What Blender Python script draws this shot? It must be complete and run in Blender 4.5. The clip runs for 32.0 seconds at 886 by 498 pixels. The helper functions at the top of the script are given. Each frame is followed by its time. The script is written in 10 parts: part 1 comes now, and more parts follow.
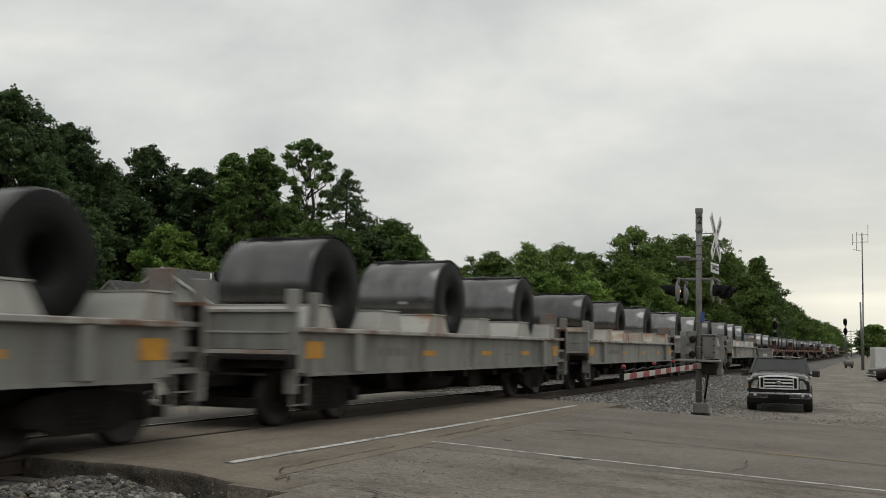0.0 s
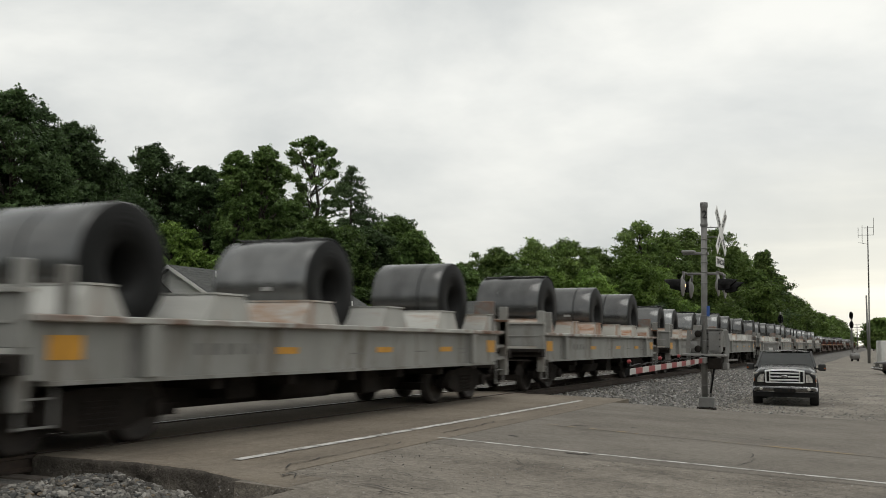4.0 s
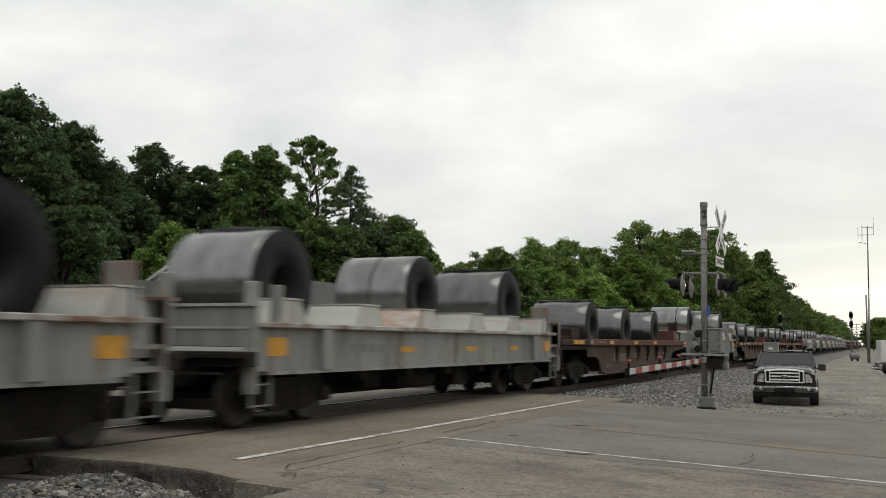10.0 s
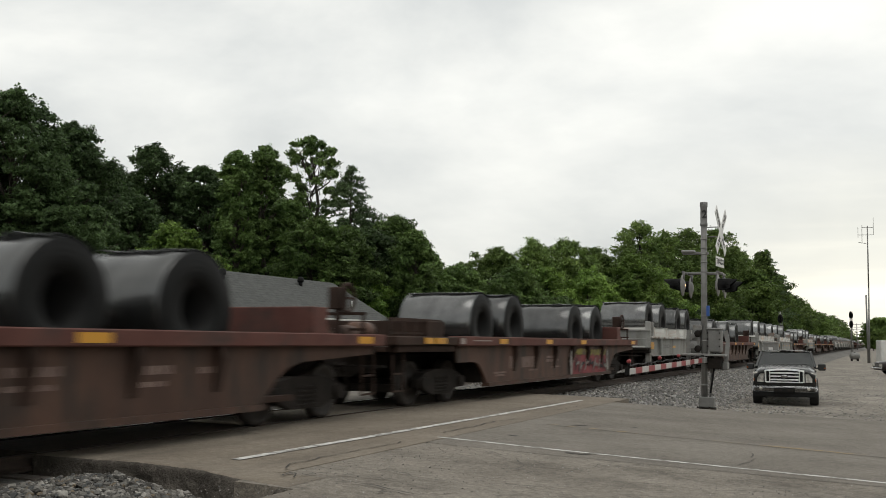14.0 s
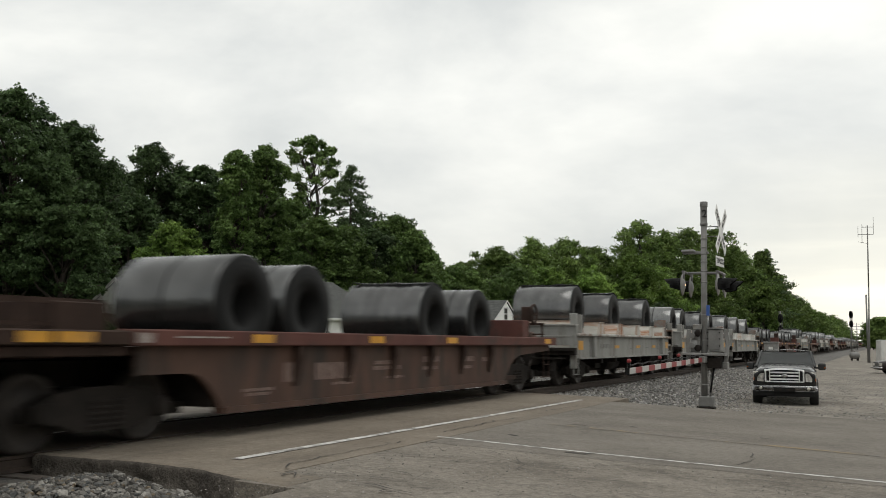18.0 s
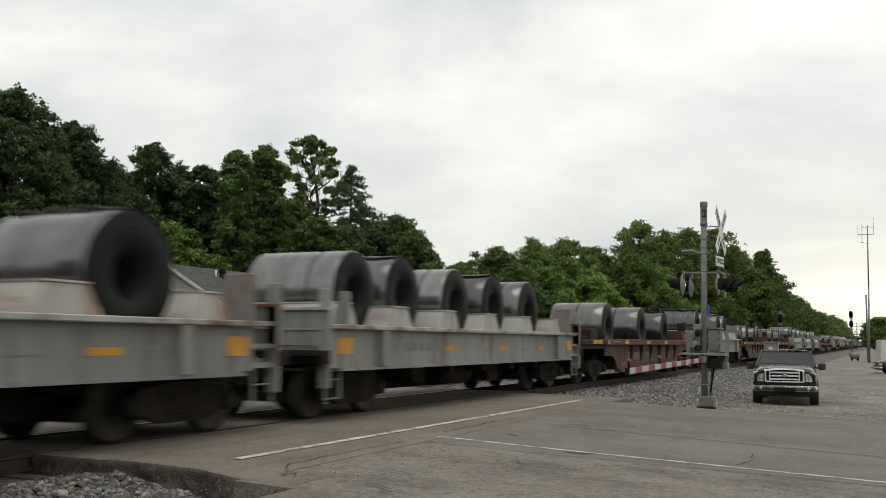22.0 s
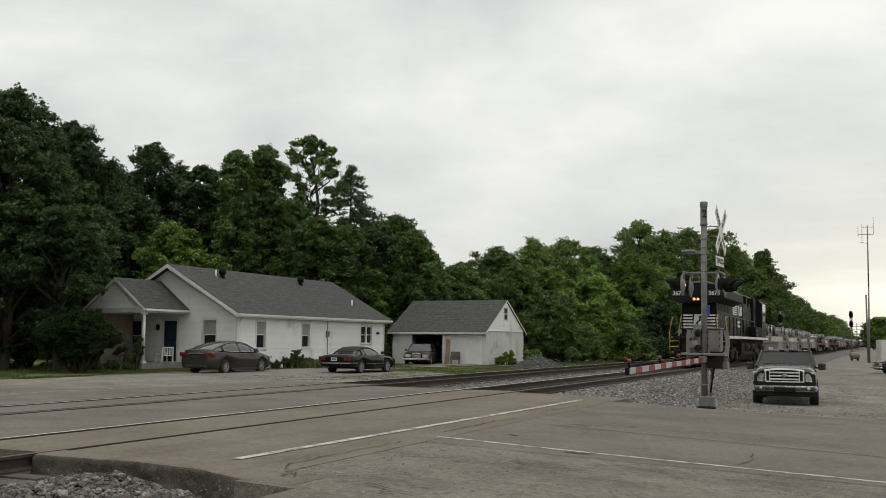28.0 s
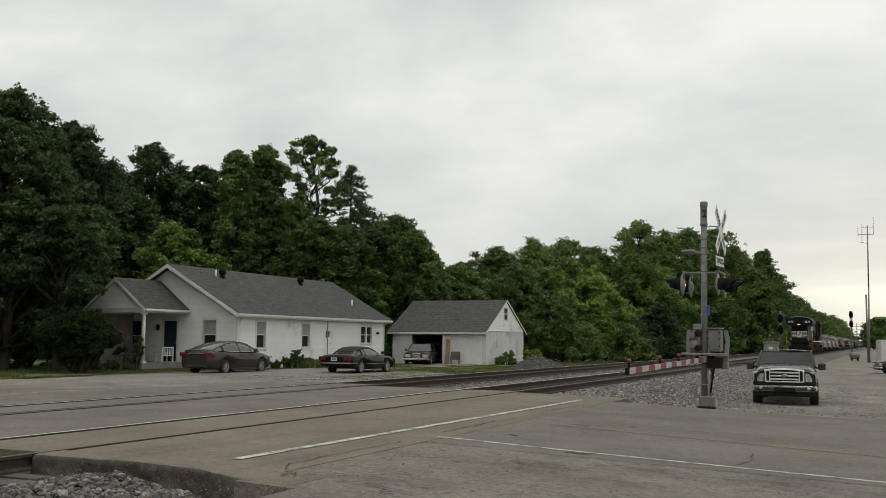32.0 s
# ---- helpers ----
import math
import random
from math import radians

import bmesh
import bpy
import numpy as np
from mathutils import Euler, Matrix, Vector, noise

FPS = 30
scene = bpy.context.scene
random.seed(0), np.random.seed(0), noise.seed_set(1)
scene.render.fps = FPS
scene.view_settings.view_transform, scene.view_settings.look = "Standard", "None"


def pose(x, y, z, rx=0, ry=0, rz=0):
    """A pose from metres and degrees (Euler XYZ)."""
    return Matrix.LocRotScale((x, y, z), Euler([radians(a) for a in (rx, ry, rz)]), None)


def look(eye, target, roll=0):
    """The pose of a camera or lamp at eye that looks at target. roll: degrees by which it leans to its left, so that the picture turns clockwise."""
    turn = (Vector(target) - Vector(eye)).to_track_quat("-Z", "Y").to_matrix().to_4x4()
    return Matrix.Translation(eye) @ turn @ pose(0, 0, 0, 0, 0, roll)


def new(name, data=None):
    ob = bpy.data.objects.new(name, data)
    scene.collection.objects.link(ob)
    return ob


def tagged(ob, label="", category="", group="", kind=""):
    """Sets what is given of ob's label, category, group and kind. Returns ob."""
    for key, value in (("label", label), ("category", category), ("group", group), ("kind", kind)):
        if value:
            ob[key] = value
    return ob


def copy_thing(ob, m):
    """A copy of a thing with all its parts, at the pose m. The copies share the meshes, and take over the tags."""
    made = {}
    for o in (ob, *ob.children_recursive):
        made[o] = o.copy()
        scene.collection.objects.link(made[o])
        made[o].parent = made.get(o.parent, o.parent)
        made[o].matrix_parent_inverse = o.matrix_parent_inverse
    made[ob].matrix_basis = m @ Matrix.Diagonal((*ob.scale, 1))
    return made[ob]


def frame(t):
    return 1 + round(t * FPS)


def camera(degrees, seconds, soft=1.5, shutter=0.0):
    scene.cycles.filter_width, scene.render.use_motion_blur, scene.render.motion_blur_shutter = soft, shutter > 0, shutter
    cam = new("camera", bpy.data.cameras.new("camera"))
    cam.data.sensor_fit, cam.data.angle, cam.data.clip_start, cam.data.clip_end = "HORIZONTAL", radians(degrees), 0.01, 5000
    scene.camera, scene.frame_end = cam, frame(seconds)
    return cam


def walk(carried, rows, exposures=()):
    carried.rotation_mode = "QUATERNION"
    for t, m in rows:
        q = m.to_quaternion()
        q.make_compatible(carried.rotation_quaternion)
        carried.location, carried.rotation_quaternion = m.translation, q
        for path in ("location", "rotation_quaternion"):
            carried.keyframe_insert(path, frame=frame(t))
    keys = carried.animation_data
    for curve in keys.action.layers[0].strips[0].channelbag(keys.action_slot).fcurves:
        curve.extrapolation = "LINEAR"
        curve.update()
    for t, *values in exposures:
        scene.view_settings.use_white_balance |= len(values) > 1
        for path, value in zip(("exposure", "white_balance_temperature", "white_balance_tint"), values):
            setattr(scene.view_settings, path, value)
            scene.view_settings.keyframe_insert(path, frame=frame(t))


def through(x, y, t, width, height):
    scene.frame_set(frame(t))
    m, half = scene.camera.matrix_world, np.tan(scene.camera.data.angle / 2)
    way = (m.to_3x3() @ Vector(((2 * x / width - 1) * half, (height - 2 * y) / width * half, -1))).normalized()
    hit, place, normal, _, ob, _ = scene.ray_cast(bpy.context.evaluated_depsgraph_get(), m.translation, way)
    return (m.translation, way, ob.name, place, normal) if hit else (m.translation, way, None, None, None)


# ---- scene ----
# camera: stands beside the crossing on a tripod; the first seconds settle a little
CAM_X, CAM_Z = 8.966, 1.221
YAW, PITCH, ROLL = 24.24, 5.402, 0.512
cam = camera(49.15, 32.0, soft=0.5, shutter=0.35)


def aim(dx=0.0, dy=0.0, droll=0.0):
    """The camera's pose; dx, dy: picture shift in thousandths of the focal length."""
    yaw = radians(YAW) + dx * 0.001
    pit = radians(PITCH) + dy * 0.001
    rot = Euler((math.pi / 2, 0, 0)).to_matrix().to_4x4()
    m = Matrix.Rotation(yaw, 4, "Z") @ Matrix.Rotation(pit, 4, "X") @ rot @ Matrix.Rotation(radians(ROLL + droll), 4, "Z")
    return Matrix.Translation((CAM_X, 0, CAM_Z)) @ m


walk(cam, [
    (0.0, aim(-4.7, 4.9, 0.38)), (0.5, aim(0.1, 5.5, 0.36)), (1.0, aim(0.2, 3.6, 0.05)), (1.5, aim(0.2, 2.3, 0.0)),
    (2.0, aim(0.3, 1.7, 0.0)), (2.5, aim(0.5, 1.5, 0.0)), (3.0, aim(0.5, 0.9, 0.0)), (3.5, aim(0.3, 0.9, 0.0)), (5.5, aim(0, 0.0, 0.0)),
    (8.5, aim(0, 0, 0)), (9.5, aim(0, 0.5, 0)), (11.5, aim(0, 0.5, 0)), (12.5, aim(0, 0.1, 0)), (13.5, aim(0, 0.5, 0)), (14.5, aim(0, 0.5, 0)),
    (16.5, aim()), (24.0, aim()), (32.0, aim())],
    exposures=[(0.0, -0.32), (1.0, -0.28), (3.5, -0.14), (5.5, -0.02), (6.5, 0.0), (24.6, 0.0), (25.0, 0.04), (25.5, 0.14), (26.2, 0.1), (27.5, -0.1), (32.0, -0.2)])

# world: a bright overcast sky with soft cloud structure, and a wide faint sun
world = bpy.data.worlds.new("overcast_sky")
scene.world = world
world.use_nodes = True
wn, wl = world.node_tree.nodes, world.node_tree.links
wn.clear()
w_out = wn.new("ShaderNodeOutputWorld")
w_bg = wn.new("ShaderNodeBackground")
w_sky = wn.new("ShaderNodeTexSky")
w_sky.sky_type = "NISHITA"
w_sky.sun_disc = False
w_sky.sun_elevation, w_sky.sun_rotation = radians(52), radians(200)
w_tc = wn.new("ShaderNodeTexCoord")
w_map = wn.new("ShaderNodeMapping")
w_map.inputs["Scale"].default_value = (1.0, 1.0, 2.1)
w_n1 = wn.new("ShaderNodeTexNoise")
w_n1.inputs["Scale"].default_value, w_n1.inputs["Detail"].default_value, w_n1.inputs["Roughness"].default_value = 2.3, 6.0, 0.55
w_n1.inputs["Distortion"].default_value = 0.15
w_ramp = wn.new("ShaderNodeValToRGB")
w_ramp.color_ramp.elements[0].position, w_ramp.color_ramp.elements[0].color = 0.36, (0.575, 0.59, 0.575, 1)
w_ramp.color_ramp.elements[1].position, w_ramp.color_ramp.elements[1].color = 0.64, (0.86, 0.855, 0.80, 1)
# the gap of lighter, warmer sky low over the horizon beyond the tracks
w_sep = wn.new("ShaderNodeSeparateXYZ")
w_low = wn.new("ShaderNodeMapRange")
w_low.inputs[1].default_value, w_low.inputs[2].default_value, w_low.inputs[3].default_value, w_low.inputs[4].default_value = 0.05, 0.2, 1.0, 0.0
w_dir = wn.new("ShaderNodeMapRange")
w_dir.inputs[1].default_value, w_dir.inputs[2].default_value = -0.21, -0.03
w_and = wn.new("ShaderNodeMath")
w_and.operation = "MULTIPLY"
w_warm = wn.new("ShaderNodeMixRGB")
w_warm.inputs[2].default_value = (1.0, 0.955, 0.81, 1)
w_mix = wn.new("ShaderNodeMixRGB")
w_mix.inputs[0].default_value = 0.008
wl.new(w_tc.outputs["Generated"], w_map.inputs[0])
wl.new(w_map.outputs[0], w_n1.inputs["Vector"])
wl.new(w_n1.outputs["Fac"], w_ramp.inputs[0])
wl.new(w_tc.outputs["Generated"], w_sep.inputs[0])
wl.new(w_sep.outputs["Z"], w_low.inputs[0])
wl.new(w_sep.outputs["X"], w_dir.inputs[0])
w_map2, w_n2, w_band, w_and2 = wn.new("ShaderNodeMapping"), wn.new("ShaderNodeTexNoise"), wn.new("ShaderNodeMapRange"), wn.new("ShaderNodeMath")
w_map2.inputs["Scale"].default_value = (1.0, 1.0, 13.0)
w_n2.inputs["Scale"].default_value, w_n2.inputs["Detail"].default_value = 2.6, 4.0
for i_, v_ in enumerate((0.36, 0.58, 0.62, 1.0)):
    w_band.inputs[i_ + 1].default_value = v_
w_and2.operation = "MULTIPLY"
wl.new(w_tc.outputs["Generated"], w_map2.inputs[0])
wl.new(w_map2.outputs[0], w_n2.inputs["Vector"])
wl.new(w_n2.outputs["Fac"], w_band.inputs[0])
wl.new(w_low.outputs[0], w_and.inputs[0])
wl.new(w_dir.outputs[0], w_and.inputs[1])
wl.new(w_and.outputs[0], w_and2.inputs[0])
wl.new(w_band.outputs[0], w_and2.inputs[1])
wl.new(w_and2.outputs[0], w_warm.inputs[0])
w_cie, w_dim = wn.new("ShaderNodeMapRange"), wn.new("ShaderNodeMixRGB")
for i_, v_ in enumerate((0.06, 0.25, 0.8, 1.0)):
    w_cie.inputs[i_ + 1].default_value = v_
w_dim.blend_type = "MULTIPLY"
w_dim.inputs[0].default_value = 1.0
wl.new(w_sep.outputs["Z"], w_cie.inputs[0])
wl.new(w_ramp.outputs[0], w_dim.inputs[1])
wl.new(w_cie.outputs[0], w_dim.inputs[2])
wl.new(w_dim.outputs[0], w_warm.inputs[1])
wl.new(w_warm.outputs[0], w_mix.inputs[1])
wl.new(w_sky.outputs[0], w_mix.inputs[2])
wl.new(w_mix.outputs[0], w_bg.inputs[0])
w_bg.inputs[1].default_value = 1.2
wl.new(w_bg.outputs[0], w_out.inputs[0])

sun = new("sun", bpy.data.lights.new("sun", "SUN"))
sun.data.energy, sun.data.angle, sun.data.color = 0.85, radians(40), (1.0, 0.97, 0.92)
sun.matrix_world = look((0, 0, 50), (-14, 7, 0))


# ---- materials ----
def mat(name, col, rough=0.6, metal=0.0, var=0.12, scale=6.0, bump=0.0, bscale=40.0, col2=None, stain=None, sscale=1.2, samt=0.35, spec=0.5, rnd=0.0, island=0.0, stretch=(1, 1, 1)):
    """A weathered surface: a base colour that varies at two scales, fine relief, and stains with shapes of their own."""
    m = bpy.data.materials.new(name)
    m.use_nodes = True
    nt = m.node_tree
    n, l = nt.nodes, nt.links
    b = n["Principled BSDF"]
    b.inputs["Roughness"].default_value, b.inputs["Metallic"].default_value = rough, metal
    b.inputs["Specular IOR Level"].default_value = spec
    tc, mp = n.new("ShaderNodeTexCoord"), n.new("ShaderNodeMapping")
    mp.inputs["Scale"].default_value = stretch
    l.new(tc.outputs["Object"], mp.inputs[0])
    n1, n2 = n.new("ShaderNodeTexNoise"), n.new("ShaderNodeTexNoise")
    n1.inputs["Scale"].default_value, n1.inputs["Detail"].default_value = scale, 5
    n2.inputs["Scale"].default_value, n2.inputs["Detail"].default_value = bscale, 3
    l.new(mp.outputs[0], n1.inputs["Vector"])
    l.new(mp.outputs[0], n2.inputs["Vector"])
    c2 = col2 or tuple(min(1, c * (1 + 2 * var)) for c in col)
    c1 = col if col2 else tuple(c * (1 - 2 * var) for c in col)
    r = n.new("ShaderNodeValToRGB")
    r.color_ramp.elements[0].position, r.color_ramp.elements[1].position = 0.3, 0.7
    r.color_ramp.elements[0].color, r.color_ramp.elements[1].color = (*c1, 1), (*c2, 1)
    l.new(n1.outputs["Fac"], r.inputs[0])
    fine = n.new("ShaderNodeMapRange")
    fine.inputs[3].default_value, fine.inputs[4].default_value = 1 - var, 1 + var
    l.new(n2.outputs["Fac"], fine.inputs[0])
    mul = n.new("ShaderNodeMixRGB")
    mul.blend_type = "MULTIPLY"
    mul.inputs[0].default_value = 1
    l.new(r.outputs[0], mul.inputs[1])
    l.new(fine.outputs[0], mul.inputs[2])
    out = mul.outputs[0]
    if stain:
        n3 = n.new("ShaderNodeTexNoise")
        n3.inputs["Scale"].default_value, n3.inputs["Detail"].default_value, n3.inputs["Roughness"].default_value = sscale, 6, 0.65
        l.new(mp.outputs[0], n3.inputs["Vector"])
        sr = n.new("ShaderNodeMapRange")
        sr.inputs[1].default_value, sr.inputs[2].default_value = 0.62 - samt * 0.35, 0.78 - samt * 0.35
        l.new(n3.outputs["Fac"], sr.inputs[0])
        mx = n.new("ShaderNodeMixRGB")
        l.new(sr.outputs[0], mx.inputs[0])
        l.new(out, mx.inputs[1])
        mx.inputs[2].default_value = (*stain, 1)
        out = mx.outputs[0]
    for amount, node, sock in ((rnd, "ShaderNodeObjectInfo", "Random"), (island, "ShaderNodeNewGeometry", "Random Per Island")):
        if amount:
            g = n.new(node)
            v = n.new("ShaderNodeMapRange")
            v.inputs[3].default_value, v.inputs[4].default_value = 1 - amount, 1 + amount
            l.new(g.outputs[sock], v.inputs[0])
            mm = n.new("ShaderNodeMixRGB")
            mm.blend_type = "MULTIPLY"
            mm.inputs[0].default_value = 1
            l.new(out, mm.inputs[1])
            l.new(v.outputs[0], mm.inputs[2])
            out = mm.outputs[0]
    l.new(out, b.inputs["Base Color"])
    if bump:
        bp = n.new("ShaderNodeBump")
        bp.inputs["Strength"].default_value, bp.inputs["Distance"].default_value = bump, 0.02
        l.new(n2.outputs["Fac"], bp.inputs["Height"])
        l.new(bp.outputs[0], b.inputs["Normal"])
    return m


def glow(name, col, strength):
    m = bpy.data.materials.new(name)
    m.use_nodes = True
    b = m.node_tree.nodes["Principled BSDF"]
    b.inputs["Base Color"].default_value = (*col, 1)
    b.inputs["Emission Color"].default_value = (*col, 1)
    b.inputs["Emission Strength"].default_value = strength
    return m


def leaf_mat(name, col, col2, through=0.32, spec=0.15):
    m = mat(name, col, 0.55, 0, 0.1, 0.35, 0, 3.0, col2=col2, island=0.58, spec=spec, rnd=0.26)
    b = m.node_tree.nodes["Principled BSDF"]
    n, l = m.node_tree.nodes, m.node_tree.links
    src = b.inputs["Base Color"].links[0].from_socket
    tr, mx = n.new("ShaderNodeBsdfTranslucent"), n.new("ShaderNodeMixShader")
    l.new(src, tr.inputs[0])
    mx.inputs[0].default_value = through
    l.new(b.outputs[0], mx.inputs[1])
    l.new(tr.outputs[0], mx.inputs[2])
    l.new(mx.outputs[0], n["Material Output"].inputs[0])
    return m


def glass_mat(name, tint=(0.02, 0.025, 0.03), rough=0.05):
    m = bpy.data.materials.new(name)
    m.use_nodes = True
    b = m.node_tree.nodes["Principled BSDF"]
    b.inputs["Base Color"].default_value = (*tint, 1)
    b.inputs["Roughness"].default_value = rough
    b.inputs["Specular IOR Level"].default_value = 0.3
    b.inputs["Coat Weight"].default_value = 0.0
    return m


M = {}
M["ground"] = mat("dry_ground", (0.06, 0.075, 0.03), 0.95, 0, 0.25, 0.3, 0.8, 9, col2=(0.13, 0.12, 0.075))
# bright copy of the head steel, its glint put into the colour
M["rail_head"] = mat("lit_polished_rail_head", (0.6, 0.59, 0.57), 0.45, 0.4, 0.08, 10)
M["rail"] = mat("rusty_rail", (0.035, 0.026, 0.021), 0.8, 0.2, 0.25, 9, 0.2, 60, col2=(0.065, 0.045, 0.034))
M["tie"] = mat("weathered_wood_tie", (0.07, 0.058, 0.048), 0.95, 0, 0.3, 3, 0.4, 30, col2=(0.13, 0.11, 0.095), stretch=(1, 8, 8))
M["white_line"] = mat("worn_white_line_paint", (0.44, 0.43, 0.405), 0.8, 0, 0.15, 3, 0.2, 50, col2=(0.62, 0.61, 0.58), stain=(0.18, 0.17, 0.155), sscale=6, samt=0.5)
M["yellow_line"] = mat("worn_yellow_line_paint", (0.22, 0.155, 0.07), 0.85, 0, 0.15, 3, 0.2, 50, col2=(0.28, 0.195, 0.085), stain=(0.14, 0.124, 0.104), sscale=3, samt=0.75)
M["grass"] = leaf_mat("summer_grass", (0.08, 0.115, 0.034), (0.17, 0.185, 0.07), 0.4, 0.1)
M["leaf"] = leaf_mat("broad_leaf", (0.05, 0.088, 0.026), (0.118, 0.178, 0.052))
# lighter leaf for farther trees, with haze and lit clumps in the colour
M["leaf_mid"] = leaf_mat("lightened_broad_leaf", (0.068, 0.115, 0.03), (0.16, 0.225, 0.062))
M["leaf_dark"] = leaf_mat("dark_broad_leaf", (0.04, 0.068, 0.028), (0.078, 0.122, 0.046))
M["leaf_light"] = leaf_mat("light_broad_leaf", (0.088, 0.158, 0.034), (0.185, 0.275, 0.06))
M["needle"] = leaf_mat("conifer_needles", (0.05, 0.082, 0.036), (0.095, 0.14, 0.06), 0.25)
M["yew"] = leaf_mat("evergreen_bush_leaf", (0.018, 0.034, 0.012), (0.038, 0.06, 0.02), 0.12, 0.02)
M["bark"] = mat("grey_brown_bark", (0.035, 0.029, 0.024), 0.95, 0, 0.3, 4, 0.5, 25, col2=(0.075, 0.065, 0.055), stretch=(1, 1, 0.3), spec=0.2)
# train
M["car_grey"] = mat("grey_freight_car_paint", (0.19, 0.19, 0.177), 0.6, 0.0, 0.07, 0.9, 0.06, 30, col2=(0.275, 0.274, 0.257), stain=(0.125, 0.108, 0.09), sscale=1.3, samt=0.3, rnd=0.1, spec=0.4, stretch=(1, 1.7, 0.4))
M["car_edge"] = mat("pale_top_chord_paint", (0.35, 0.345, 0.322), 0.6, 0, 0.1, 2.0, 0, 30, stain=(0.14, 0.068, 0.038), sscale=1.6, samt=0.42, spec=0.4)
M["end_plate"] = mat("rusty_grey_end_plate", (0.15, 0.145, 0.135), 0.65, 0, 0.08, 2.0, 0, 30, col2=(0.22, 0.21, 0.2), stain=(0.2, 0.1, 0.06), sscale=1.8, samt=0.4)
M["saddle"] = mat("rust_stained_saddle", (0.33, 0.328, 0.305), 0.6, 0, 0.06, 1.5, 0.05, 30, col2=(0.45, 0.447, 0.42), stain=(0.28, 0.16, 0.09), sscale=1.1, samt=0.24, rnd=0.1, stretch=(0.35, 2.2, 0.35))
M["saddle_rust"] = mat("heavily_rusted_saddle", (0.36, 0.345, 0.305), 0.7, 0, 0.08, 1.5, 0.05, 30, col2=(0.47, 0.455, 0.42), stain=(0.27, 0.12, 0.055), sscale=1.4, samt=0.42, rnd=0.06, stretch=(0.35, 2.6, 0.35))
M["car_red"] = mat("brown_freight_car_paint", (0.058, 0.032, 0.024), 0.7, 0, 0.16, 1.1, 0.06, 30, col2=(0.098, 0.054, 0.038), stain=(0.036, 0.027, 0.022), sscale=1.4, samt=0.42, rnd=0.18, spec=0.3, stretch=(1, 1.6, 0.45))
M["under_red"] = mat("dark_brown_ironwork", (0.026, 0.016, 0.012), 0.8, 0, 0.2, 3, 0.1, 30, col2=(0.05, 0.03, 0.023), spec=0.2)
M["car_red_edge"] = mat("red_oxide_top_chord", (0.082, 0.032, 0.026), 0.75, 0, 0.16, 1.5, 0, 30, col2=(0.13, 0.056, 0.045), stain=(0.06, 0.038, 0.033), sscale=1.4, samt=0.35, spec=0.25)
M["under"] = mat("grimy_underframe", (0.011, 0.0095, 0.008), 0.85, 0.0, 0.25, 5, 0.2, 30, col2=(0.026, 0.021, 0.018), spec=0.2)
M["wheel"] = mat("grimy_steel_wheel", (0.022, 0.019, 0.017), 0.65, 0.2, 0.2, 6, 0.1, 30, col2=(0.05, 0.04, 0.034))
# bore wall nearly black: the shade inside the coil is in this colour
M["coil_bore"] = mat("shaded_coil_bore", (0.006, 0.006, 0.006), 0.9, 0.0, 0.1, 3)
M["lip"] = mat("broken_asphalt_edge", (0.045, 0.039, 0.033), 0.95, 0, 0.35, 5, 1.0, 38, col2=(0.092, 0.082, 0.07), spec=0.2, stain=(0.16, 0.145, 0.125), sscale=14, samt=0.12)
# dark copy of the same steel, flangeway shade put into the colour
M["rail_head_shaded"] = mat("shaded_rail_head", (0.11, 0.095, 0.082), 0.6, 0.3, 0.15, 10)
M["spoil"] = mat("dark_gravel_heap", (0.06, 0.059, 0.056), 0.95, 0, 0.3, 3, 1.0, 9, col2=(0.13, 0.128, 0.122))
M["saloon_paint"] = mat("dark_brown_saloon_paint", (0.02, 0.015, 0.013), 0.3, 0.0, 0.05, 2, spec=0.25)
M["tag"] = mat("paper_label", (0.24, 0.24, 0.23), 0.7, 0, 0.05)
M["orange"] = mat("yellow_reflective_sheet", (0.56, 0.27, 0.022), 0.5, 0, 0.08, 4, stain=(0.3, 0.16, 0.04), sscale=3, samt=0.25)
M["stencil_white"] = mat("white_stencil_paint", (0.32, 0.29, 0.27), 0.7, 0, 0.1, 5, stain=(0.2, 0.15, 0.13), sscale=6, samt=0.4)
M["stencil"] = mat("faded_white_stencil", (0.2, 0.14, 0.12), 0.7, 0, 0.1, 5, stain=(0.13, 0.08, 0.065), sscale=6, samt=0.4)
M["stencil_grey"] = mat("faded_stencil_and_panel_grey", (0.17, 0.166, 0.158), 0.7, 0, 0.1, 5)
# near black stands in for the unlit depth of the intake openings
M["intake_black"] = mat("unlit_intake_mesh", (0.0022, 0.0021, 0.002), 0.95, 0, 0.1, 8, spec=0.02)
M["loco_black"] = mat("black_locomotive_paint", (0.0075, 0.0088, 0.0087), 0.5, 0, 0.12, 0.8, 0.02, 30, col2=(0.0135, 0.0152, 0.015), stain=(0.021, 0.0205, 0.019), sscale=0.8, samt=0.32, spec=0.1, stretch=(1, 1.6, 0.5))
M["loco_grime"] = mat("dusty_running_gear", (0.018, 0.0155, 0.0135), 0.85, 0, 0.25, 2, 0.2, 30, col2=(0.034, 0.029, 0.025), spec=0.15)
M["loco_truck"] = mat("dusty_brown_truck", (0.03, 0.024, 0.02), 0.85, 0, 0.25, 2.5, 0.2, 30, col2=(0.062, 0.05, 0.042), stain=(0.014, 0.012, 0.01), sscale=3, samt=0.3, spec=0.15)
M["loco_white"] = mat("white_locomotive_lettering", (0.68, 0.68, 0.655), 0.6, 0, 0.06, 3, stain=(0.3, 0.29, 0.27), sscale=3, samt=0.3)
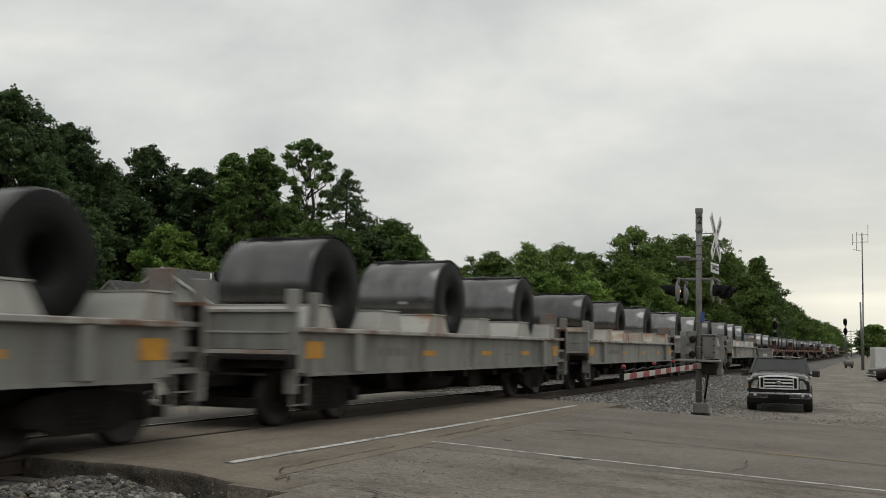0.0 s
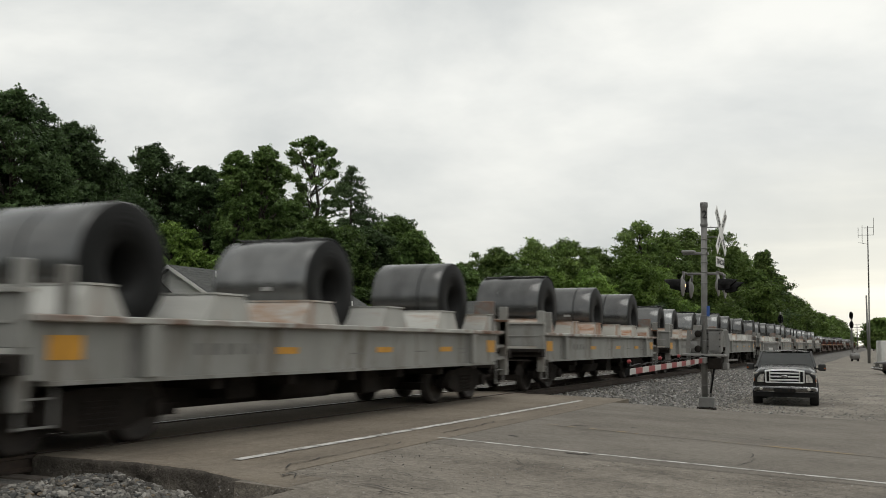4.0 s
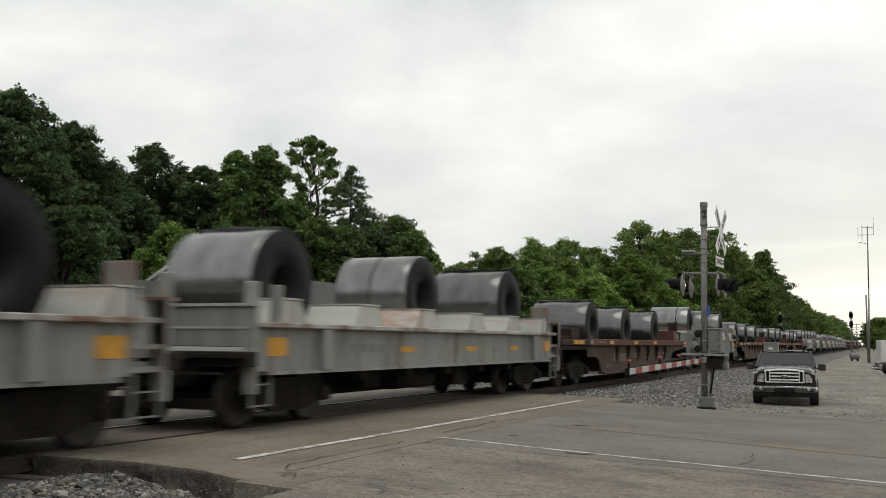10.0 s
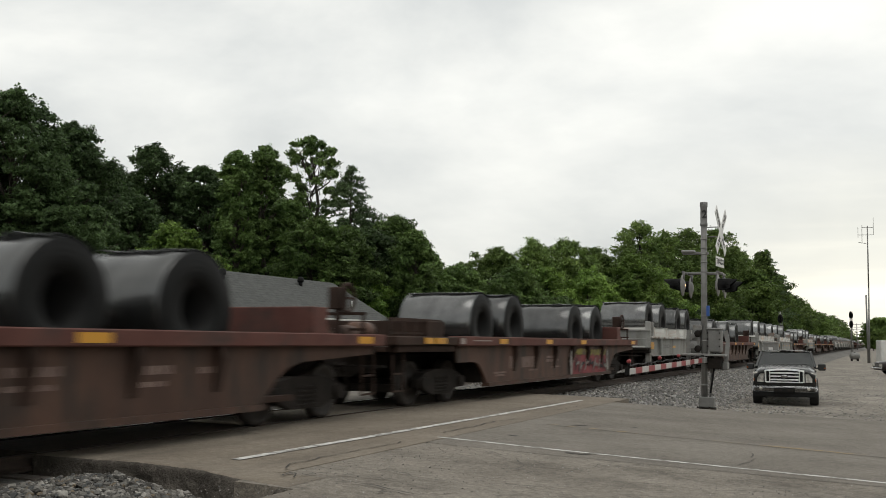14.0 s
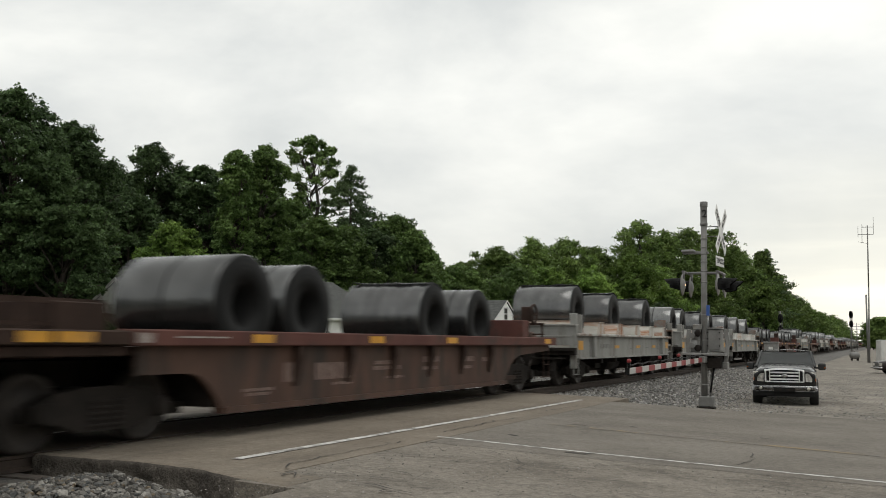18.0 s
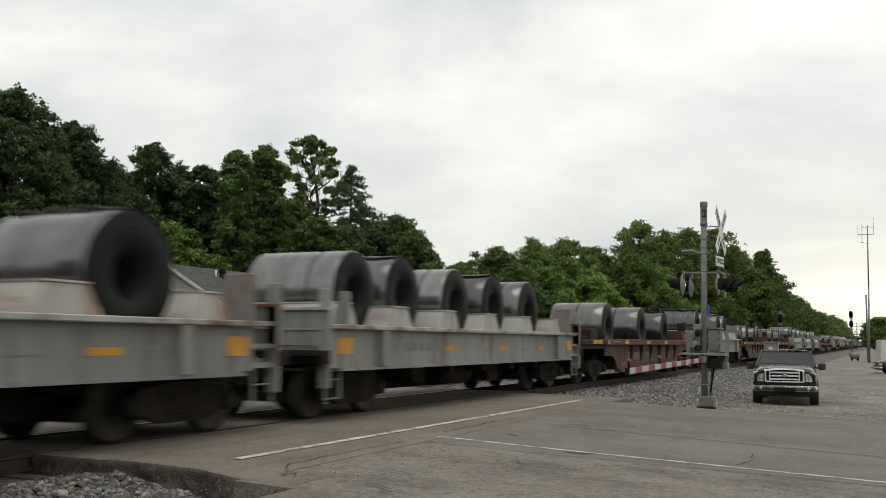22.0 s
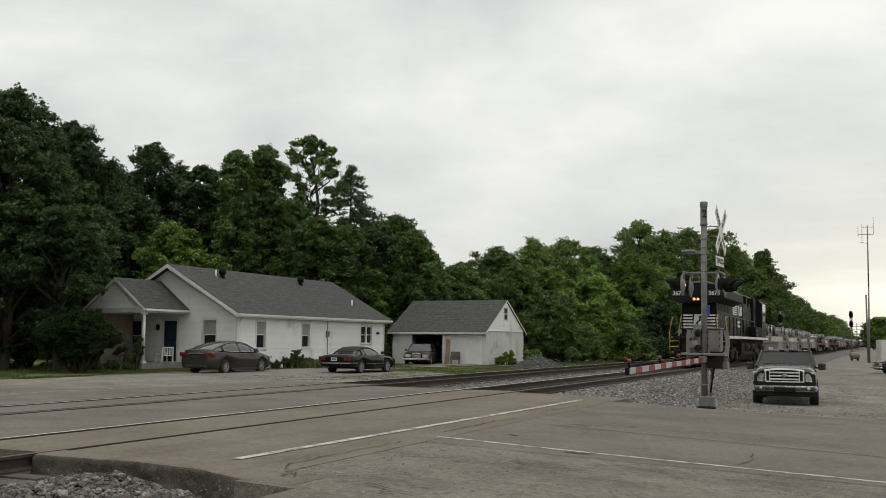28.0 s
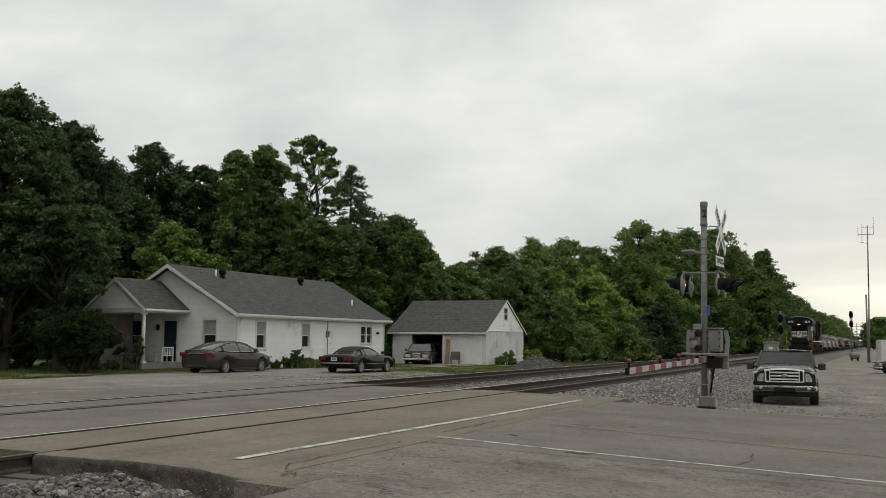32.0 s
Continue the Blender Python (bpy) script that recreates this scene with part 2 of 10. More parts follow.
M["loco_yellow"] = mat("yellow_handrail_paint", (0.5, 0.36, 0.03), 0.55, 0, 0.08, 5)
M["dark_glass"] = glass_mat("dark_window_glass")
M["head_glow"] = glow("headlight_glow", (1.0, 0.22, 0.05), 3.2)
M["bright_chrome"] = mat("satin_bright_trim", (0.72, 0.72, 0.72), 0.4, 0.85, 0.03)
# crossing hardware
M["galv"] = mat("galvanised_steel", (0.155, 0.153, 0.147), 0.55, 0.3, 0.08, 5, 0.05, 40, col2=(0.215, 0.213, 0.205), stain=(0.15, 0.138, 0.12), sscale=3, samt=0.2)
M["alu"] = mat("dull_aluminium_box", (0.215, 0.213, 0.204), 0.55, 0.15, 0.06, 4, 0, 30, stain=(0.18, 0.165, 0.145), sscale=3, samt=0.25)
M["hood_black"] = mat("black_signal_hood", (0.006, 0.006, 0.006), 0.6, 0, 0.1, spec=0.2)
M["gate_white"] = mat("white_reflective_gate", (0.46, 0.455, 0.435), 0.55, 0, 0.05, 4)
M["gate_red"] = mat("red_reflective_gate", (0.24, 0.03, 0.032), 0.5, 0, 0.08, 4)
M["lens_red"] = mat("unlit_red_lens", (0.12, 0.008, 0.008), 0.2, 0, 0.05)
M["lamp_glow"] = glow("lit_warning_lens", (1.0, 0.45, 0.22), 5.0)
M["sign_white"] = mat("white_sign_sheet", (0.62, 0.62, 0.6), 0.45, 0, 0.05, 4)
M["sign_black"] = mat("black_sign_ink", (0.015, 0.015, 0.015), 0.6, 0, 0.05)
M["sign_blue"] = mat("blue_sign_sheet", (0.03, 0.09, 0.3), 0.5, 0, 0.08)
# buildings
M["siding"] = mat("white_vinyl_siding", (0.79, 0.792, 0.772), 0.5, 0, 0.03, 0.8, 0, 20, col2=(0.86, 0.862, 0.84), stain=(0.52, 0.51, 0.48), sscale=0.7, samt=0.12, rnd=0.03)
M["trim"] = mat("white_trim_paint", (0.7, 0.7, 0.68), 0.5, 0, 0.04, 2)
M["block"] = mat("white_painted_block", (0.56, 0.56, 0.535), 0.75, 0, 0.06, 0.9, 0.2, 25, col2=(0.66, 0.66, 0.635), stain=(0.4, 0.38, 0.34), sscale=0.8, samt=0.25)
M["shingle"] = mat("grey_asphalt_shingle", (0.042, 0.044, 0.042), 0.95, 0, 0.3, 5.0, 0.5, 40, col2=(0.083, 0.086, 0.082), island=0.08)
M["brown_roof"] = mat("brown_asphalt_shingle", (0.09, 0.055, 0.042), 0.95, 0, 0.2, 1.1, 0.4, 20)
M["dark_door"] = mat("dark_blue_door", (0.018, 0.032, 0.058), 0.5, 0, 0.08, spec=0.3)
M["inside"] = mat("dark_interior", (0.03, 0.028, 0.025), 0.9, 0, 0.2)
M["screen"] = mat("tan_slatted_screen", (0.26, 0.22, 0.18), 0.8, 0, 0.1, 3, 0.1, 20, col2=(0.36, 0.31, 0.26))
M["concrete"] = mat("weathered_concrete", (0.17, 0.162, 0.148), 0.9, 0, 0.12, 2, 0.2, 30, col2=(0.25, 0.24, 0.22))
M["turf"] = mat("mown_turf", (0.065, 0.092, 0.028), 0.95, 0, 0.3, 1.5, 0.6, 25, col2=(0.12, 0.14, 0.05), stain=(0.15, 0.13, 0.085), sscale=0.8, samt=0.15, spec=0.15)
M["wood"] = mat("bare_wood_board", (0.3, 0.2, 0.11), 0.8, 0, 0.15, 2, 0, 20, stretch=(6, 6, 1))
M["black_metal"] = mat("black_painted_metal", (0.007, 0.007, 0.007), 0.6, 0.0, 0.1, spec=0.12)
M["wicker"] = mat("grey_outdoor_furniture", (0.1, 0.095, 0.09), 0.8, 0, 0.2, 6)
# vehicles
M["car_paint_grey"] = mat("dark_grey_brown_car_paint", (0.05, 0.044, 0.043), 0.25, 0.25, 0.04, 2, spec=0.3)
M["car_paint_black"] = mat("black_car_paint", (0.008, 0.006, 0.007), 0.22, 0.0, 0.04, 2, spec=0.22)
M["car_paint_dark"] = mat("dark_green_grey_truck_paint", (0.008, 0.009, 0.009), 0.2, 0.0, 0.05, 2, spec=0.45)
M["car_paint_white"] = mat("white_vehicle_paint", (0.62, 0.62, 0.6), 0.35, 0, 0.04, 2)
M["chrome"] = mat("chrome_trim", (0.62, 0.62, 0.62), 0.16, 1.0, 0.03)
# chrome with the dark ground's reflection put into its colour
M["bumper_chrome"] = mat("darkened_chrome_bumper", (0.33, 0.33, 0.33), 0.2, 1.0, 0.05)
M["car_glass"] = glass_mat("tinted_car_glass", (0.045, 0.05, 0.05), 0.04)
M["car_glass"].node_tree.nodes["Principled BSDF"].inputs["Specular IOR Level"].default_value = 0.8
M["tyre"] = mat("tyre_rubber", (0.014, 0.014, 0.014), 0.85, 0, 0.15, 8)
M["alloy"] = mat("silver_alloy_rim", (0.36, 0.36, 0.36), 0.4, 0.6, 0.05)
M["tail_red"] = mat("red_tail_lamp", (0.16, 0.01, 0.01), 0.15, 0, 0.05)
M["head_lens"] = mat("clear_headlamp", (0.42, 0.4, 0.36), 0.12, 0.0, 0.3, 9, spec=0.5)
M["amber"] = mat("amber_lens", (0.3, 0.075, 0.012), 0.3, 0, 0.05, spec=0.3)
M["fabric_black"] = mat("black_canvas_top", (0.016, 0.015, 0.016), 0.85, 0, 0.1)
M["black_plastic"] = mat("black_plastic", (0.02, 0.02, 0.02), 0.6, 0, 0.08)
M["plate"] = mat("number_plate_white", (0.55, 0.56, 0.58), 0.5, 0, 0.04)
M["plate_bar"] = mat("number_plate_bar", (0.08, 0.1, 0.2), 0.5, 0, 0.04)

def paving(name, base, light, dark, patch=0.45, fine=0.35, streak=(0.25, 1.6), bump=0.6):
    """Old asphalt: broad worn patches, streaks along the traffic, stone speckle and oily stains."""
    m = bpy.data.materials.new(name)
    m.use_nodes = True
    n, l = m.node_tree.nodes, m.node_tree.links
    b = n["Principled BSDF"]
    b.inputs["Roughness"].default_value, b.inputs["Specular IOR Level"].default_value = 0.92, 0.25
    tc = n.new("ShaderNodeTexCoord")

    def tex(scale, detail, stretch=(1, 1, 1), rough=0.6):
        mp, t = n.new("ShaderNodeMapping"), n.new("ShaderNodeTexNoise")
        mp.inputs["Scale"].default_value = stretch
        l.new(tc.outputs["Object"], mp.inputs[0])
        l.new(mp.outputs[0], t.inputs["Vector"])
        t.inputs["Scale"].default_value, t.inputs["Detail"].default_value, t.inputs["Roughness"].default_value = scale, detail, rough
        return t.outputs["Fac"]

    def rng_(src, a, b_, c, d):
        r = n.new("ShaderNodeMapRange")
        for i, v in enumerate((a, b_, c, d)):
            r.inputs[i + 1].default_value = v
        l.new(src, r.inputs[0])
        return r.outputs[0]

    def mixc(f, a, c, blend="MIX"):
        x = n.new("ShaderNodeMixRGB")
        x.blend_type = blend
        for i, v in enumerate((f, a, c)):
            if isinstance(v, tuple):
                x.inputs[i].default_value = (*v, 1)
            elif isinstance(v, float):
                x.inputs[i].default_value = v
            else:
                l.new(v, x.inputs[i])
        return x.outputs[0]

    col = mixc(rng_(tex(0.55, 6), 0.35, 0.66, 0, 1), base, light)
    col = mixc(rng_(tex(1.0, 5, (streak[0], streak[1], 1)), 0.48, 0.7, 0, patch), col, dark)
    col = mixc(rng_(tex(3.2, 6, (1, 1, 1), 0.75), 0.56, 0.72, 0, patch * 1.3), col, dark)
    sp = tex(70, 2)
    mid = tex(14, 4, (1, 1, 1), 0.7)
    col = mixc(1.0, col, rng_(sp, 0.25, 0.75, 1 - fine, 1 + fine), "MULTIPLY")
    col = mixc(1.0, col, rng_(mid, 0.3, 0.7, 1 - fine * 0.7, 1 + fine * 0.7), "MULTIPLY")
    l.new(col, b.inputs["Base Color"])
    bp = n.new("ShaderNodeBump")
    bp.inputs["Strength"].default_value, bp.inputs["Distance"].default_value = bump, 0.02
    l.new(mid, bp.inputs["Height"])
    l.new(bp.outputs[0], b.inputs["Normal"])
    return m


M["asphalt"] = paving("weathered_asphalt", (0.132, 0.118, 0.1), (0.183, 0.166, 0.143), (0.068, 0.061, 0.053), 0.34, 0.32, (0.5, 1.1))
M["apron"] = paving("rough_old_asphalt", (0.15, 0.132, 0.11), (0.217, 0.195, 0.165), (0.07, 0.061, 0.051), 0.6, 0.42, (0.8, 0.9), 0.9)
M["verge"] = paving("sandy_verge", (0.2, 0.175, 0.14), (0.27, 0.243, 0.2), (0.12, 0.106, 0.087), 0.5, 0.5, (0.5, 0.5), 0.8)
M["drive"] = paving("pale_gravel_drive", (0.17, 0.16, 0.141), (0.25, 0.237, 0.212), (0.1, 0.094, 0.082), 0.5, 0.6, (0.5, 0.5), 1.0)
M["crossing"] = paving("worn_crossing_asphalt", (0.153, 0.128, 0.1), (0.202, 0.174, 0.139), (0.08, 0.069, 0.057), 0.42, 0.28, (1.3, 0.18), 0.5)
M["gravel"] = paving("grey_gravel_ground", (0.168, 0.15, 0.127), (0.26, 0.237, 0.203), (0.085, 0.077, 0.067), 0.6, 0.5, (0.5, 0.5), 1.0)
M["ballast"] = paving("ballast_bed", (0.1, 0.095, 0.088), (0.16, 0.153, 0.142), (0.045, 0.042, 0.039), 0.6, 0.6, (1, 1), 1.0)


def stone_mat(name, tones):
    """Crushed stone: every lump takes one of a few mineral tones, with a little grain."""
    m = mat(name, (0.8, 0.8, 0.8), 0.9, 0, 0.12, 9, 0.3, 60, col2=(1.0, 1.0, 1.0), spec=0.3)
    n, l = m.node_tree.nodes, m.node_tree.links
    b = n["Principled BSDF"]
    grain = b.inputs["Base Color"].links[0].from_socket
    g, r, x = n.new("ShaderNodeNewGeometry"), n.new("ShaderNodeValToRGB"), n.new("ShaderNodeMixRGB")
    r.color_ramp.interpolation = "CONSTANT"
    while len(r.color_ramp.elements) < len(tones):
        r.color_ramp.elements.new(0.5)
    for k, (at_, c) in enumerate(tones):
        r.color_ramp.elements[k].position, r.color_ramp.elements[k].color = at_, (*c, 1)
    x.blend_type = "MULTIPLY"
    x.inputs[0].default_value = 1.0
    l.new(g.outputs["Random Per Island"], r.inputs[0])
    l.new(grain, x.inputs[1])
    l.new(r.outputs[0], x.inputs[2])
    l.new(x.outputs[0], b.inputs["Base Color"])
    return m


M["stone"] = stone_mat("crushed_stone", ((0.0, (0.13, 0.124, 0.114)), (0.2, (0.21, 0.202, 0.19)), (0.42, (0.27, 0.262, 0.25)), (0.62, (0.17, 0.166, 0.16)), (0.78, (0.32, 0.3, 0.265)), (0.9, (0.4, 0.39, 0.37))))
# darker set of stone tones for the heap below the asphalt edge
M["stone_mixed"] = stone_mat("mixed_crushed_stone", ((0.0, (0.07, 0.066, 0.06)), (0.2, (0.13, 0.123, 0.112)), (0.42, (0.1, 0.102, 0.1)), (0.6, (0.185, 0.175, 0.158)), (0.76, (0.17, 0.138, 0.1)), (0.84, (0.25, 0.238, 0.218)), (0.95, (0.34, 0.325, 0.295))))


def coil_mat(name):
    """Rolled steel strip: each coil has its own tone, with streaks that run round it and dull scale patches."""
    m = bpy.data.materials.new(name)
    m.use_nodes = True
    n, l = m.node_tree.nodes, m.node_tree.links
    b = n["Principled BSDF"]
    b.inputs["Metallic"].default_value = 0.85
    tc, info, tone = n.new("ShaderNodeTexCoord"), n.new("ShaderNodeObjectInfo"), n.new("ShaderNodeValToRGB")
    for k, (at_, v) in enumerate(((0.0, 0.085), (0.5, 0.115), (0.8, 0.15), (1.0, 0.21))):
        if k > 1:
            tone.color_ramp.elements.new(at_)
        tone.color_ramp.elements[k].position, tone.color_ramp.elements[k].color = at_, (v * 0.985, v * 1.0, v * 0.995, 1)
    l.new(info.outputs["Random"], tone.inputs[0])
    col = tone.outputs[0]
    rough = None
    for scale, stretch, lo, hi in ((1.0, (5, 0.5, 0.5), 0.92, 1.09), (2.2, (1.6, 1, 1), 0.8, 1.22), (60, (1, 1, 1), 0.93, 1.07)):
        mp, t, r, x = n.new("ShaderNodeMapping"), n.new("ShaderNodeTexNoise"), n.new("ShaderNodeMapRange"), n.new("ShaderNodeMixRGB")
        mp.inputs["Scale"].default_value = stretch
        t.inputs["Scale"].default_value, t.inputs["Detail"].default_value = scale, 5
        for i, v in enumerate((0.3, 0.7, lo, hi)):
            r.inputs[i + 1].default_value = v
        x.blend_type = "MULTIPLY"
        x.inputs[0].default_value = 1.0
        l.new(tc.outputs["Object"], mp.inputs[0])
        l.new(mp.outputs[0], t.inputs["Vector"])
        l.new(t.outputs["Fac"], r.inputs[0])
        l.new(col, x.inputs[1])
        l.new(r.outputs[0], x.inputs[2])
        col = x.outputs[0]
        if rough is None:
            rr = n.new("ShaderNodeMapRange")
            for i, v in enumerate((0.3, 0.7, 0.28, 0.2)):
                rr.inputs[i + 1].default_value = v
            l.new(t.outputs["Fac"], rr.inputs[0])
            rough = rr.outputs[0]
    l.new(col, b.inputs["Base Color"])
    l.new(rough, b.inputs["Roughness"])
    return m


def wound_mat(name):
    """The wound edges of a coil: fine rings of darker and lighter steel."""
    m = mat(name, (0.007, 0.0072, 0.0073), 0.65, 0.0, 0.1, 2.0, 0, 60, col2=(0.0115, 0.0118, 0.0118), rnd=0.25, spec=0.18)
    n, l = m.node_tree.nodes, m.node_tree.links
    b = n["Principled BSDF"]
    src = b.inputs["Base Color"].links[0].from_socket
    tc, mul, ln, t, r, x = n.new("ShaderNodeTexCoord"), n.new("ShaderNodeVectorMath"), n.new("ShaderNodeVectorMath"), n.new("ShaderNodeTexNoise"), n.new("ShaderNodeMapRange"), n.new("ShaderNodeMixRGB")
    mul.operation, ln.operation = "MULTIPLY", "LENGTH"
    mul.inputs[1].default_value = (0, 1, 1)
    t.noise_dimensions = "1D"
    t.inputs["Scale"].default_value, t.inputs["Detail"].default_value = 26.0, 3
    for i, v in enumerate((0.3, 0.7, 0.65, 1.45)):
        r.inputs[i + 1].default_value = v
    x.blend_type = "MULTIPLY"
    x.inputs[0].default_value = 1.0
    l.new(tc.outputs["Object"], mul.inputs[0])
    l.new(mul.outputs[0], ln.inputs[0])
    l.new(ln.outputs["Value"], t.inputs["W"])
    l.new(t.outputs["Fac"], r.inputs[0])
    l.new(src, x.inputs[1])
    l.new(r.outputs[0], x.inputs[2])
    l.new(x.outputs[0], b.inputs["Base Color"])
    return m


M["coil"] = coil_mat("hot_rolled_steel_coil")
M["coil_face"] = wound_mat("coil_wound_edges")

# ---- mesh helpers ----
def box(bm, x0, x1, y0, y1, z0, z1, m=None):
    vs = [bm.verts.new(((m @ Vector(p)) if m else p)) for p in ((x0, y0, z0), (x1, y0, z0), (x1, y1, z0), (x0, y1, z0), (x0, y0, z1), (x1, y0, z1), (x1, y1, z1), (x0, y1, z1))]
    for f in ((0, 3, 2, 1), (4, 5, 6, 7), (0, 1, 5, 4), (1, 2, 6, 5), (2, 3, 7, 6), (3, 0, 4, 7)):
        bm.faces.new([vs[i] for i in f])
    return vs


def bar(bm, a, b, w, d=None, up=(0, 0, 1)):
    """A square bar from a to b."""
    d = d or w
    a, b = Vector(a), Vector(b)
    ax = (b - a).normalized()
    u = Vector(up)
    if abs(ax.dot(u)) > 0.95:
        u = Vector((1, 0, 0))
    s = ax.cross(u).normalized()
    u = s.cross(ax)
    vs = []
    for p in (a, b):
        for i, j in ((-1, -1), (1, -1), (1, 1), (-1, 1)):
            vs.append(bm.verts.new(p + s * (i * w / 2) + u * (j * d / 2)))
    for f in ((3, 2, 1, 0), (4, 5, 6, 7), (0, 1, 5, 4), (1, 2, 6, 5), (2, 3, 7, 6), (3, 0, 4, 7)):
        bm.faces.new([vs[i] for i in f])


def tube(bm, a, b, r0, r1=None, n=12, caps=True):
    """A round bar from a to b."""
    r1 = r0 if r1 is None else r1
    a, b = Vector(a), Vector(b)
    ax = (b - a).normalized()
    u = Vector((0, 0, 1)) if abs(ax.z) < 0.9 else Vector((1, 0, 0))
    s = ax.cross(u).normalized()
    u = s.cross(ax)
    rings = []
    for p, r in ((a, r0), (b, r1)):
        rings.append([bm.verts.new(p + s * (r * math.cos(2 * math.pi * i / n)) + u * (r * math.sin(2 * math.pi * i / n))) for i in range(n)])
    for i in range(n):
        f = bm.faces.new((rings[0][i], rings[0][(i + 1) % n], rings[1][(i + 1) % n], rings[1][i]))
        f.smooth = True
    if caps:
        bm.faces.new(list(reversed(rings[0])))
        bm.faces.new(rings[1])


def lathe(bm, profile, axis="x", n=24, centre=(0, 0, 0), closed=False):
    """Turns a profile of (along, radius) round an axis."""
    c = Vector(centre)
    rings = []
    for a, r in profile:
        ring = []
        for i in range(n):
            p, q = r * math.cos(2 * math.pi * i / n), r * math.sin(2 * math.pi * i / n)
            v = {"x": (a, p, q), "y": (q, a, p), "z": (p, q, a)}[axis]
            ring.append(bm.verts.new(c + Vector(v)))
        rings.append(ring)
    pairs = list(zip(rings, rings[1:])) + ([(rings[-1], rings[0])] if closed else [])
    for r0, r1 in pairs:
        for i in range(n):
            f = bm.faces.new((r0[i], r0[(i + 1) % n], r1[(i + 1) % n], r1[i]))
            f.smooth = True
    return rings


def prism(bm, poly, x0, x1, axis="x"):
    """Extrudes a polygon of (a, b) pairs along an axis."""
    def v(a, b, c):
        return {"x": (c, a, b), "y": (a, c, b), "z": (a, b, c)}[axis]
    lo = [bm.verts.new(v(a, b, x0)) for a, b in poly]
    hi = [bm.verts.new(v(a, b, x1)) for a, b in poly]
    k = len(poly)
    bm.faces.new(lo)
    bm.faces.new(list(reversed(hi)))
    for i in range(k):
        bm.faces.new((lo[i], hi[i], hi[(i + 1) % k], lo[(i + 1) % k]))


def mesh_of(name, bm, material, bevel=0.0):
    if bevel:
        bmesh.ops.bevel(bm, geom=[e for e in bm.edges if e.calc_length() > bevel * 3], offset=bevel, segments=1, affect="EDGES", clamp_overlap=True)
    bmesh.ops.recalc_face_normals(bm, faces=bm.faces)
    me = bpy.data.meshes.new(name)
    bm.to_mesh(me)
    bm.free()
    me.materials.append(material)
    return me


def part(name, bm, material, parent, label="", bevel=0.0, at=None):
    ob = new(name, mesh_of(name, bm, material, bevel))
    ob.parent = parent
    if at is not None:
        ob.matrix_basis = at
    if label:
        ob["label"] = label
    return ob


def B():
    return bmesh.new()


def boxpart(name, dims, material, parent, label="", bevel=0.0):
    bm = B()
    box(bm, *dims)
    return part(name, bm, material, parent, label, bevel)


def raw(name, verts, faces, material, parent=None):
    me = bpy.data.meshes.new(name)
    me.from_pydata(verts, [], faces)
    me.materials.append(material)
    ob = new(name, me)
    ob.parent = parent
    return ob


# ---- ground, road and tracks; the near track runs along x = 0, its rail heads at z = 0 ----
TRACK_2 = -4.49


def lerp_profile(x, pts):
    return float(np.interp(x, [p[0] for p in pts], [p[1] for p in pts]))


ROAD = [(-60, -0.6), (-20, -0.42), (-12, -0.25), (-7, -0.03), (-6, 0.0), (2.2, 0.0), (3.4, -0.06), (5.3, -0.14), (7, -0.2), (9, -0.27), (14, -0.42), (40, -0.7)]
LOT = [(-400, -0.35), (-40, -0.35), (-16, -0.32), (-8.5, -0.5), (-7.5, -0.62), (3.6, -0.68), (6, -0.745), (30, -0.82), (400, -0.88)]
ROAD_Y0, ROAD_Y1, APRON_Y = 11.75, 20.7, 7.75


def road_z(x):
    return lerp_profile(x, ROAD)


def ground_z(x, y):
    """Height of the land; under the road it lies a little lower."""
    lot = lerp_profile(x, LOT)
    r = road_z(x) - 0.05
    if y > ROAD_Y1:
        k = min(1, (y - ROAD_Y1) / 6.5)
        return r + (lot - r) * (k * k * (3 - 2 * k))
    if x > 3.6:
        k = min(1, max(0, (-4 - y) / 30))
        return r - 0.02 + (lot - r) * k * 0.5
    if y < APRON_Y + 0.6:
        k = min(1, (APRON_Y + 0.6 - y) / 0.35)
        return r + (lot - r) * k
    return r - (0.2 if -7.0 < x < 3.2 else 0.0)


def sheet(name, xs, ys, zf, material, lift=0.0):
    vs = [(x, y, zf(x, y) + lift) for y in ys for x in xs]
    w = len(xs)
    fs = [(j * w + i, j * w + i + 1, (j + 1) * w + i + 1, (j + 1) * w + i) for j in range(len(ys) - 1) for i in range(w - 1)]
    ob = raw(name, vs, fs, material)
    ob["kind"] = "structure"
    return ob


xs = [-3000, -800, -250, -120, -70] + [-50 + 2 * i for i in range(17)] + [-17 + 0.5 * i for i in range(67)] + [18 + 3 * i for i in range(9)] + [60, 120, 300, 900, 3000]
ys = [-3000, -500, -120, -50, -25] + [-14 + 2 * i for i in range(10)] + [6.1, 6.4, 6.8, 7.2, 7.4, 7.5, 7.6, 7.75, 8, 9, 11, 13, 15, 17, 19, 20, 20.7] + [21.2 + 0.5 * i for i in range(20)] + [32 + 2 * i for i in range(30)] + [95, 110, 150, 250, 500, 1200, 3500]
tagged(sheet("ground", xs, ys, ground_z, M["gravel"]), "grey gravel and dry earth beside the tracks", "ground")
# asphalt road over the tracks
rx = [-60, -45, -30, -20, -16, -12, -9, -7.3]
tagged(sheet("road", rx, [8.6, 12, 15, 18, 21.5], lambda x, y: road_z(x), M["asphalt"]), "grey weathered asphalt road beyond the tracks", "road")
rx = [3.6, 4, 5.3, 6, 7, 8, 9, 10, 12, 14, 20, 30, 40]
